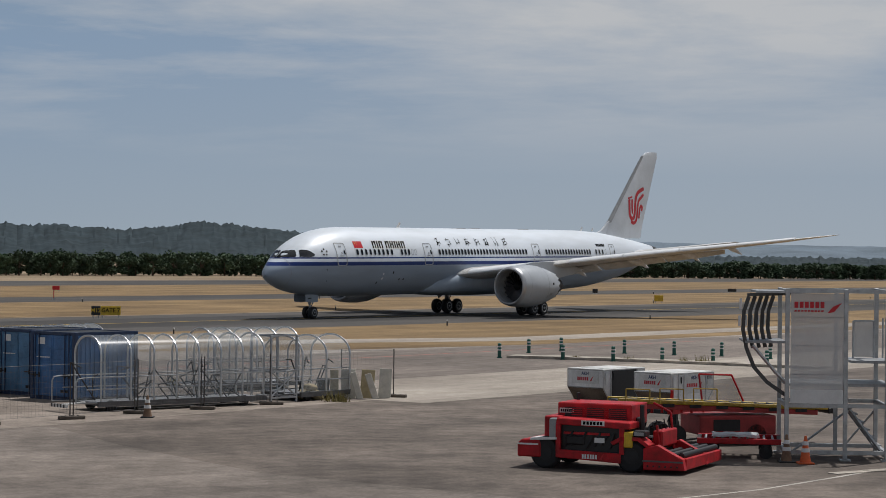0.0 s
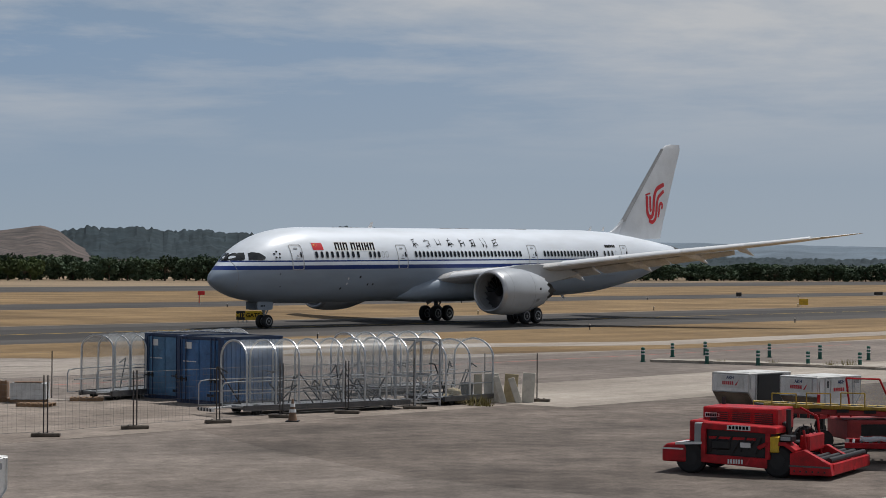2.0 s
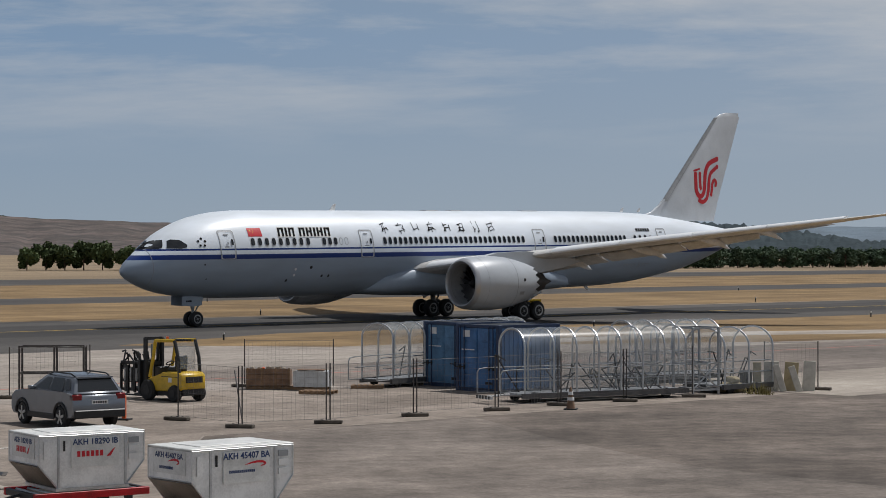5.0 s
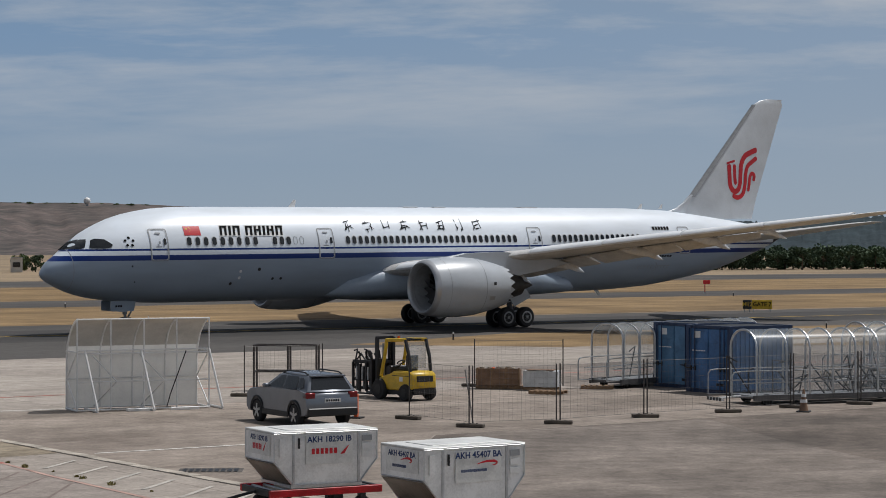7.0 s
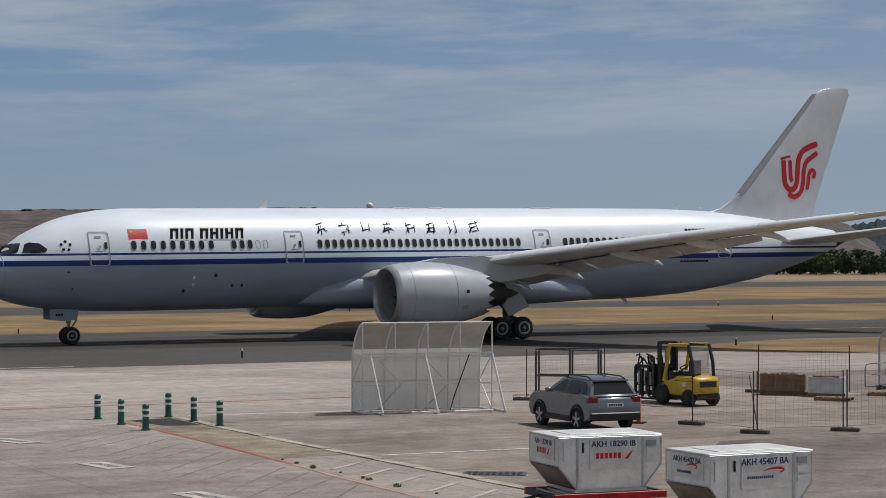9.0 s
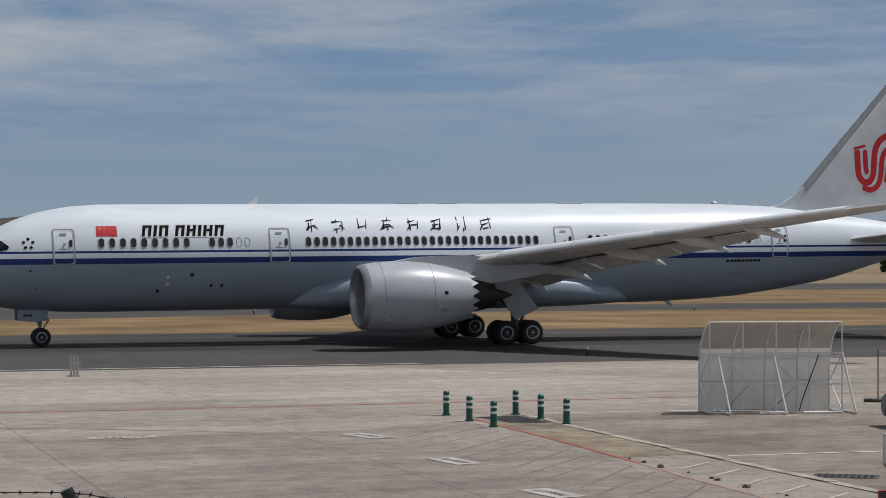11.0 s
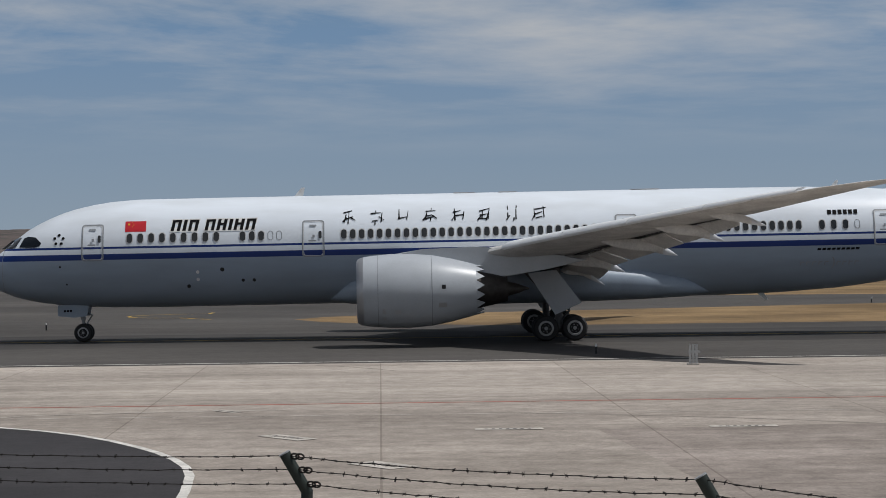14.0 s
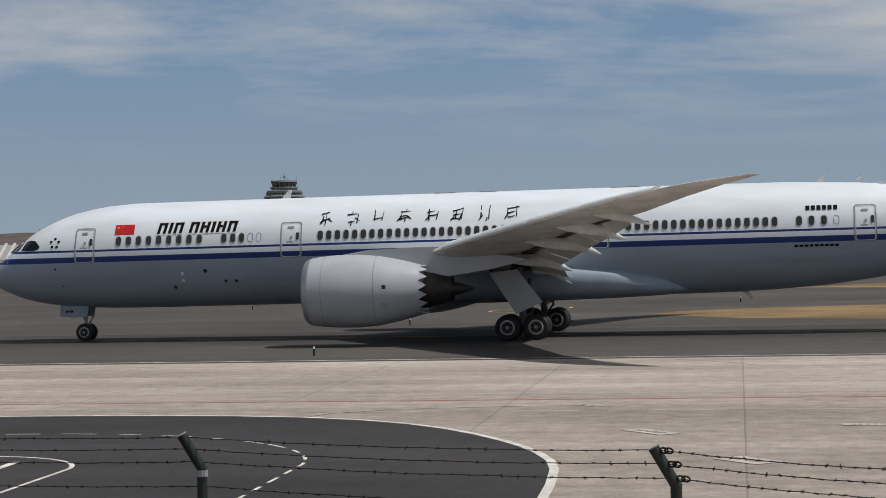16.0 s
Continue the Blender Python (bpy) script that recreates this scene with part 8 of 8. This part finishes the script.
sign(pose(-29.0, 173.6, 0, 0, 0, 12), ((0.72, M_BLACK, "M12", M_YELLOW), (1.65, M_YELLOW, "GATE 7", M_INK)), "black and yellow taxiway guidance sign")
sign(pose(-54.8, 294.6, 0, 0, 0, 12), ((1.0, M_REDINK, "", None),), "red airfield sign far out in the grass", 0.55)
sign(pose(-44.5, 240, 0, 0, 0, 12), ((0.1, M_REDINK, "", None),), "narrow red airfield marker", 0.9)
sign(pose(25.8, 256, 0, 0, 0, 0), ((1.1, M_YELLOW, "", None),), "small yellow airfield sign in the grass")
sign(pose(46.6, 343, 0, 0, 0, 0), ((1.4, M_BLACK, "", None),), "small dark airfield sign in the grass", 0.5)
sign(pose(22.7, 318, 0, 0, 0, 0), ((0.8, M_BLACK, "", None),), "small dark airfield box in the grass", 0.6)
sign(pose(-122.4, 196.5, 0, 0, 0, 32), ((1.9, M_REDINK, "", None),), "wide red airfield sign beside the far taxiway", 0.8)
sign(pose(-125.5, 197.8, 0, 0, 0, 32), ((1.6, M_REDINK, "", None),), "second red airfield sign beside the far taxiway", 0.8)
t = thing("marker_board", "small slatted grey marker board beside the taxiway", "marker", pose(-62.46, 63.47, 0, 0, 0, 40))
for k in range(3):
    part("slat", boxed(-0.16 + k * 0.13, -0.07 + k * 0.13, -0.03, 0.03, 0.05, 0.86), M_STEEL, t)
part("base", boxed(-0.25, 0.25, -0.2, 0.2, 0, 0.06), M_CONCRETE, t)
part("cross_bar", boxed(-0.18, 0.30, -0.045, -0.03, 0.5, 0.6), M_STEEL, t)


def edge_light(m):
    t = thing("edge_light", "short dark taxiway edge light with a white top", "edge light", m, "edge lights")
    bm = B()
    rod(bm, (0, 0, 0), (0, 0, 0.34), 0.05, 8)
    part("stem", bm, M_DARK, t)
    bm = B()
    rod(bm, (0, 0, 0.34), (0, 0, 0.46), 0.06, 8, 0.04)
    part("lens", bm, M_LABEL, t)
    return t


firstl = edge_light(Matrix.Translation(pq(-50, -97.5)))
for p in range(-20, 260, 30):
    copy_thing(firstl, Matrix.Translation(pq(p, -97.5)))
for p in range(-60, 330, 30):
    copy_thing(firstl, Matrix.Translation(pq(p + 9, -133)))
for p in range(-60, 400, 40):
    copy_thing(firstl, Matrix.Translation(pq(p + 20, -170)))


# ---- barbed wire on the terrace fence ----
def barbed_fence():
    t = thing("barbed_fence", "boundary fence of bent green posts with barbed wire strands", "fence")
    d = (Vector((-19.57, 13.43, 2.9)) - Vector((-14.8, 15.04, 2.9)))
    tops = [Vector((-14.83, 15.08, 2.9)), Vector((-19.6, 13.45, 2.9)), Vector((-24.67, 9.93, 2.9))]
    tops = [tops[0] + Vector((4.4, 0.2, 0)), *tops, tops[2] + Vector((-4.6, -4.2, 0))]
    bends = []
    for k, a in enumerate(tops):
        left = (Vector((-a.y, a.x, 0))).normalized()
        b = a - left * 0.24 + Vector((0, 0, -0.42))
        bends.append(b)
        bm = B()
        rod(bm, (b.x, b.y, 0), b, 0.065, 14)
        rod(bm, b + (b - a).normalized() * 0.03, a, 0.065, 14)
        post = part("post", bm, M_POSTG, t, "dark bent post with a leaning arm", True)
        bm = B()
        rod(bm, a, a + (a - b).normalized() * 0.012, 0.067, 14)
        part("cap", bm, M_GREYP, post, "grey end cap")
        if k == 3:
            bm = B()
            rod(bm, b + Vector((0, 0, -0.10)), b + Vector((0, 0, -0.02)), 0.074, 14)
            part("sleeve", bm, M_GREYP, post, "worn grey sleeve at the bend")
    for s, f in enumerate((0.06, 0.42, 0.80, 1.35)):
        anchors = [a + (b - a) * f if f < 1 else b + Vector((0, 0, -0.22)) for a, b in zip(tops, bends)]
        for a, b in zip(anchors, anchors[1:]):
            r = random.Random(s * 9 + int(a.x))
            n = 30
            bm = B()
            prev = a
            for i in range(1, n + 1):
                u = i / n
                p = a.lerp(b, u) + Vector((0, 0, -0.05 * 4 * u * (1 - u) + r.uniform(-0.005, 0.005)))
                rod(bm, prev, p, 0.0055, 5)
                if i < n:
                    e = Vector((r.uniform(-1, 1), r.uniform(-1, 1), r.uniform(-1, 1))).normalized() * 0.028
                    rod(bm, p - e, p + e, 0.004, 4)
                    e2 = Vector((e.y, -e.x, e.z))
                    rod(bm, p - e2, p + e2, 0.004, 4)
                    q = (b - a).normalized() * 0.014
                    rod(bm, p - q, p + q, 0.010, 6)
                prev = p
            part("barbed_strand", bm, M_BARB, t, "thin dark barbed wire")
        for k, a in enumerate(anchors[1:-1]):
            if s < 3 and k == 1:
                o = (anchors[k] - a).normalized()
                bm = B()
                for i in range(2):
                    c = a + o * (0.12 + i * 0.07)
                    for j in range(10):
                        a0, a1 = 6.283 * j / 10, 6.283 * (j + 1) / 10
                        up = Vector((0, 0, 1))
                        rod(bm, c + o * 0.055 * math.cos(a0) + up * 0.030 * math.sin(a0), c + o * 0.055 * math.cos(a1) + up * 0.030 * math.sin(a1), 0.011, 5)
                part("tensioner", bm, M_BARB, t, "dark wire tensioner")
    return t


M_POSTG = mat("dark green post paint", (0.012, 0.020, 0.016), 0.55, vary=0.4, scale=6, bump=0.15)
M_BARB = mat("rusty barbed wire", (0.022, 0.018, 0.016), 0.6, 0.3, vary=0.4, scale=20)
barbed_fence()


# ---- trees ----
def tree_mesh(seed, h, spread, low, clumps, leaf, mat_leaf):
    """Trunk with limbs, and a crown of many small leaf clumps."""
    r = random.Random(seed)
    bt, bc = B(), B()
    rod(bt, (0, 0, 0), (0, 0, h * 0.6), h * 0.028, 7, h * 0.014)
    blobs = []
    for k in range(9):
        a = r.uniform(0, 6.28)
        rad = spread * math.sqrt(r.uniform(0.05, 1)) * 0.72
        c = Vector((math.cos(a) * rad, math.sin(a) * rad, r.uniform(low, 0.86) * h))
        blobs.append((c, r.uniform(0.26, 0.42) * spread))
        rod(bt, (0, 0, h * r.uniform(0.28, 0.5)), c, h * 0.012, 5, h * 0.004)
    for k in range(clumps):
        c, s = blobs[r.randrange(len(blobs))]
        d = Vector((r.gauss(0, 1), r.gauss(0, 1), r.gauss(0, 0.75))).normalized() * s * r.uniform(0.55, 1.1)
        p = c + d
        u = Vector((r.gauss(0, 1), r.gauss(0, 1), r.gauss(0, 1))).normalized()
        v = u.orthogonal().normalized() * leaf * r.uniform(0.6, 1.3)
        w = u.cross(v).normalized() * leaf * r.uniform(0.6, 1.3)
        bc.faces.new([bc.verts.new(q) for q in (p - v, p - w * 0.8, p + v, p + w)])
    trunk = meshed("trunk", bt, M_BARK)
    me = bpy.data.meshes.new("crown")
    bc.to_mesh(me)
    bc.free()
    me.materials.append(mat_leaf)
    return trunk, me


KINDS = [tree_mesh(1, 7.0, 3.8, 0.10, 1100, 0.36, M_LEAF), tree_mesh(2, 6.2, 4.0, 0.10, 1100, 0.36, M_LEAF), tree_mesh(3, 7.6, 3.5, 0.10, 1100, 0.36, M_LEAF), tree_mesh(4, 5.4, 3.4, 0.14, 1700, 0.40, M_LEAF2), tree_mesh(5, 6.6, 4.3, 0.12, 1100, 0.36, M_LEAF)]
rt = random.Random(12)


def tree(az, d, kind, s, squat=1.0):
    t = thing("tree", "dark green bushy pine at the edge of the airfield" if kind != 3 else "olive green bushy broadleaf tree on dry ground", "tree", pose(-math.sin(radians(az)) * d, math.cos(radians(az)) * d, -0.03, 0, 0, rt.uniform(0, 360)), "tree belt")
    t.scale = (s, s, s * squat * rt.uniform(0.9, 1.08))
    part("trunk", KINDS[kind][0], None, t)
    part("crown", KINDS[kind][1], None, t)


az = -13.5
while az < 18.2:
    base = float(np.interp(az, (-13, -4, 4, 10, 14), (655, 620, 560, 520, 520)))
    for row in range(3):
        tree(az + rt.uniform(-0.15, 0.15), base + row * 13 + rt.uniform(-4, 4), rt.choice((0, 1, 2, 4, 0, 4)), rt.uniform(0.84, 1.10), float(np.interp(az, (-13, -4, 4, 10, 14), (0.66, 0.70, 0.80, 0.84, 0.80))))
    az += 0.36 * 560 / base
for az, d, k, s in ((15.0, 500, 3, 0.9), (15.6, 505, 3, 1.0), (16.2, 505, 3, 1.05), (16.9, 500, 0, 0.95), (17.3, 500, 3, 0.9), (17.9, 505, 2, 0.7), (18.6, 505, 3, 1.05), (19.2, 505, 3, 1.0), (19.9, 508, 3, 1.1), (20.6, 512, 3, 1.15), (21.1, 512, 3, 1.2), (21.6, 510, 3, 1.1), (22.1, 514, 3, 1.15), (22.6, 510, 3, 1.0), (28.6, 480, 2, 0.6), (29.0, 486, 3, 0.65), (30.0, 486, 3, 0.6), (33, 520, 3, 0.7), (36, 540, 3, 0.8)):
    tree(az, d, k, s)
for k in range(13):
    tree(25.75 + k * 0.12, 482 + rt.uniform(-6, 6), 3, rt.uniform(0.62, 0.84))
for k in range(60):
    az = 22.5 + k * 0.33 + rt.uniform(-0.2, 0.2)
    top = float(np.interp(az, [a for a, _ in BROWN_HILL], [h for _, h in BROWN_HILL])) / PX * 2600 + 4
    t = thing("tree", "small dark tree on the ridge line of a bare hill", "tree", pose(-math.sin(radians(az)) * 2590, math.cos(radians(az)) * 2590, top - 3.5, 0, 0, rt.uniform(0, 360)), "ridge trees")
    s = rt.uniform(0.5, 1.15)
    t.scale = (s * 1.5, s * 1.5, s * 0.8)
    part("trunk", KINDS[3][0], None, t)
    part("crown", KINDS[3][1], None, t)

# ---- far buildings, radome, control tower ----
def far_at(az, d, z=0.0, turn=None):
    return pose(-math.sin(radians(az)) * d, math.cos(radians(az)) * d, z, 0, 0, az if turn is None else turn)


M_FARWALL = mat("pale render wall", (0.50, 0.48, 0.45), 0.85, vary=0.2, scale=0.3)
M_FARDARK = mat("dark shed wall", (0.12, 0.115, 0.11), 0.8, vary=0.3, scale=0.3)


def shed(az, d, w, dep, h, material, label, windows=4):
    t = thing("far_building", label, "building", far_at(az, d))
    part("wall", boxed(-w / 2, w / 2, 0, dep, 0, h), material, t)
    bm = B()
    prism(bm, [(-w / 2 - 0.3, h), (0, h + w * 0.06), (w / 2 + 0.3, h)], -0.3, dep + 0.3)
    part("roof", bm, M_GREYP, t)
    for k in range(windows):
        x = -w / 2 + w * (k + 0.5) / windows
        part("window", boxed(x - w * 0.16 / windows * 2, x + w * 0.16 / windows * 2, -0.06, 0.0, h * 0.35, h * 0.7), M_GLASS, t)


shed(29.1, 470, 2.6, 5, 3.2, M_FARWALL, "small pale hut at the airfield edge", 1)
shed(27.55, 484, 6.0, 5, 3.0, M_FARWALL, "low pale shed at the airfield edge", 3)
shed(27.4, 500, 9.0, 5, 2.0, M_FARDARK, "long low shed at the airfield edge", 4)
shed(26.6, 520, 5.0, 5, 2.6, M_FARDARK, "dark shed at the airfield edge", 2)

az = 27.25
t = thing("radome", "white ball radome on a hilltop mast", "radome", far_at(az, 2560, 54.0))
bm = B()
bmesh.ops.create_icosphere(bm, subdivisions=3, radius=4.2)
part("dome", bm, M_WHITE, t, "", True, 0, pose(0, 0, 9.0))
bm = B()
rod(bm, (0, 0, -4), (0, 0, 6), 1.6, 10)
part("mast", bm, M_GREYP, t)


def control_tower(m):
    t = thing("control_tower", "grey concrete control tower with stacked round decks", "tower", m)
    S = 1.0

    def ringed(name, prof, material, label="", n=32):
        bm = B()
        turned(bm, [(z, r) for z, r in prof], Matrix.Rotation(radians(-90), 4, "Y"), n, True)
        return part(name, bm, material, t, label, True)

    for k in range(5):
        a = 6.283 * k / 5 + 0.5
        bm = B()
        for z0, r0, z1, r1 in ((0, 4.0, 26, 4.0), (26, 4.0, 34, 4.8), (34, 4.8, 40, 7.0), (40, 7.0, 43, 9.5)):
            rod(bm, (math.cos(a) * r0, math.sin(a) * r0, z0), (math.cos(a) * r1, math.sin(a) * r1, z1), 1.5, 8)
        part("buttress", bm, M_TOWER, t, "flaring concrete buttress", True)
    ringed("core", [(0, 3.4), (40, 3.4), (44, 6.0)], M_FARDARK)
    ringed("main_deck", [(42, 8.0), (44.5, 11.5), (47, 13.2), (49.6, 13.2), (50.2, 12.6)], M_TOWER, "wide round concrete deck")
    ringed("deck_glass", [(47.6, 13.3), (48.6, 13.3)], M_GLASS, "band of dark windows")
    ringed("middle_deck", [(50.2, 10.8), (53.2, 11.3), (54.4, 11.3), (54.8, 9.5)], M_TOWER, "middle round deck")
    ringed("middle_glass", [(51.2, 11.1), (52.6, 11.3)], M_GLASS)
    ringed("neck", [(54.8, 8.2), (56.6, 8.4)], M_TOWER)
    ringed("collar", [(56.6, 9.4), (57.6, 9.4)], M_TOWER)
    ringed("cab", [(57.6, 7.2), (61.6, 8.2)], M_GLASS, "dark glazed control cab", 16)
    ringed("cab_roof", [(61.6, 8.6), (63.0, 8.4), (63.2, 6.5)], M_TOWER)
    for k in range(16):
        a = 6.283 * k / 16
        bm = B()
        rod(bm, (math.cos(a) * 7.25, math.sin(a) * 7.25, 57.6), (math.cos(a) * 8.25, math.sin(a) * 8.25, 61.6), 0.22, 5)
        part("mullion", bm, M_TOWER, t)
    for k in range(40):
        a = 6.283 * k / 40
        bm = B()
        rod(bm, (math.cos(a) * 11.6, math.sin(a) * 11.6, 50.4), (math.cos(a) * 11.6, math.sin(a) * 11.6, 53.2), 0.16, 4)
        part("fin", bm, M_TOWER, t)
    for x, y, h in ((0, 0, 7.5), (-2.5, 0, 4.2), (2.0, 1, 3.0), (7.8, 0, 2.6), (-7.8, 0, 2.0), (0.6, 0, 5.5)):
        bm = B()
        rod(bm, (x, y, 63), (x, y, 63 + h), 0.22, 5, 0.10)
        part("mast", bm, M_FARDARK, t)
    bm = B()
    box(bm, -0.9, 0.9, -0.2, 0.2, 65.5, 66.6)
    part("radar_bar", bm, M_FARDARK, t)
    return t


# haze over the far tower is put into its concrete as blue
M_TOWER = mat("haze-blue tower concrete", (0.20, 0.225, 0.255), 0.8, vary=0.15, scale=0.2)
TD = 1330.0
tw = control_tower(far_at(65.33, TD))
tw.scale = (0.98, 0.98, 0.74)


# terminal roof beyond the service road
def terminal():
    t = thing("terminal_building", "long far terminal with a ribbed pale roof", "building", far_at(70.5, 620))
    part("wall", boxed(-60, 60, 0, 40, 0, 2.0), M_FARDARK, t, "dark glazed wall")
    bm = B()
    prism(bm, [(-62, 2.0), (62, 2.0), (62, 2.6), (-62, 2.6)], -2, 42)
    part("eave", bm, M_FARWALL, t, "pale eave")
    for k in range(48):
        bm = B()
        x = -60 + k * 2.5
        rod(bm, (x, -1, 2.6), (x + 1.0, 42, 7.5), 0.5, 6)
        part("roof_rib", bm, M_FARWALL, t)
    bm = B()
    vs = [bm.verts.new(Vector(p)) for p in ((-61, -1, 2.7), (61, -1, 2.7), (61, 42, 7.3), (-61, 42, 7.3))]
    bm.faces.new(vs)
    part("roof", bm, M_GREYP, t, "sloping ribbed roof")


terminal()
for az, d in ((71.9, 560), (69.6, 600), (74.0, 560)):
    t = thing("light_mast", "tall thin floodlight mast far behind the apron", "light mast", far_at(az, d), "light masts")
    bm = B()
    rod(bm, (0, 0, 0), (0, 0, 11.0), 0.16, 6, 0.08)
    part("pole", bm, M_DARK, t)
    bm = B()
    box(bm, -0.5, 0.5, -0.15, 0.15, 10.6, 11.2, pose(0, 0, 0, 0, 20, 0))
    part("lamp_head", bm, M_DARK, t)


# ---- what moves ----
def motions():
    walk(airliner, [(t, pose(x, y, -TILT * NX, 0, -math.degrees(math.atan(TILT)), turn)) for t, x, y, turn in TAXI])
    # the wheels roll with the way travelled
    ts = [r[0] for r in TAXI]
    run = [0.0]
    for a, b in zip(TAXI, TAXI[1:]):
        run.append(run[-1] + math.hypot(b[1] - a[1], b[2] - a[2]))
    times = [k * 2 / FPS for k in range(int(16 * FPS / 2) + 1)]
    for ob, x, y, z, r in wheels:
        rows = []
        for t in times:
            s = float(np.interp(t, ts, run))
            rows.append((t, pose(x, y, z, 0, -math.degrees(s / r) % 360, 0)))
        walk(ob, rows)


motions()
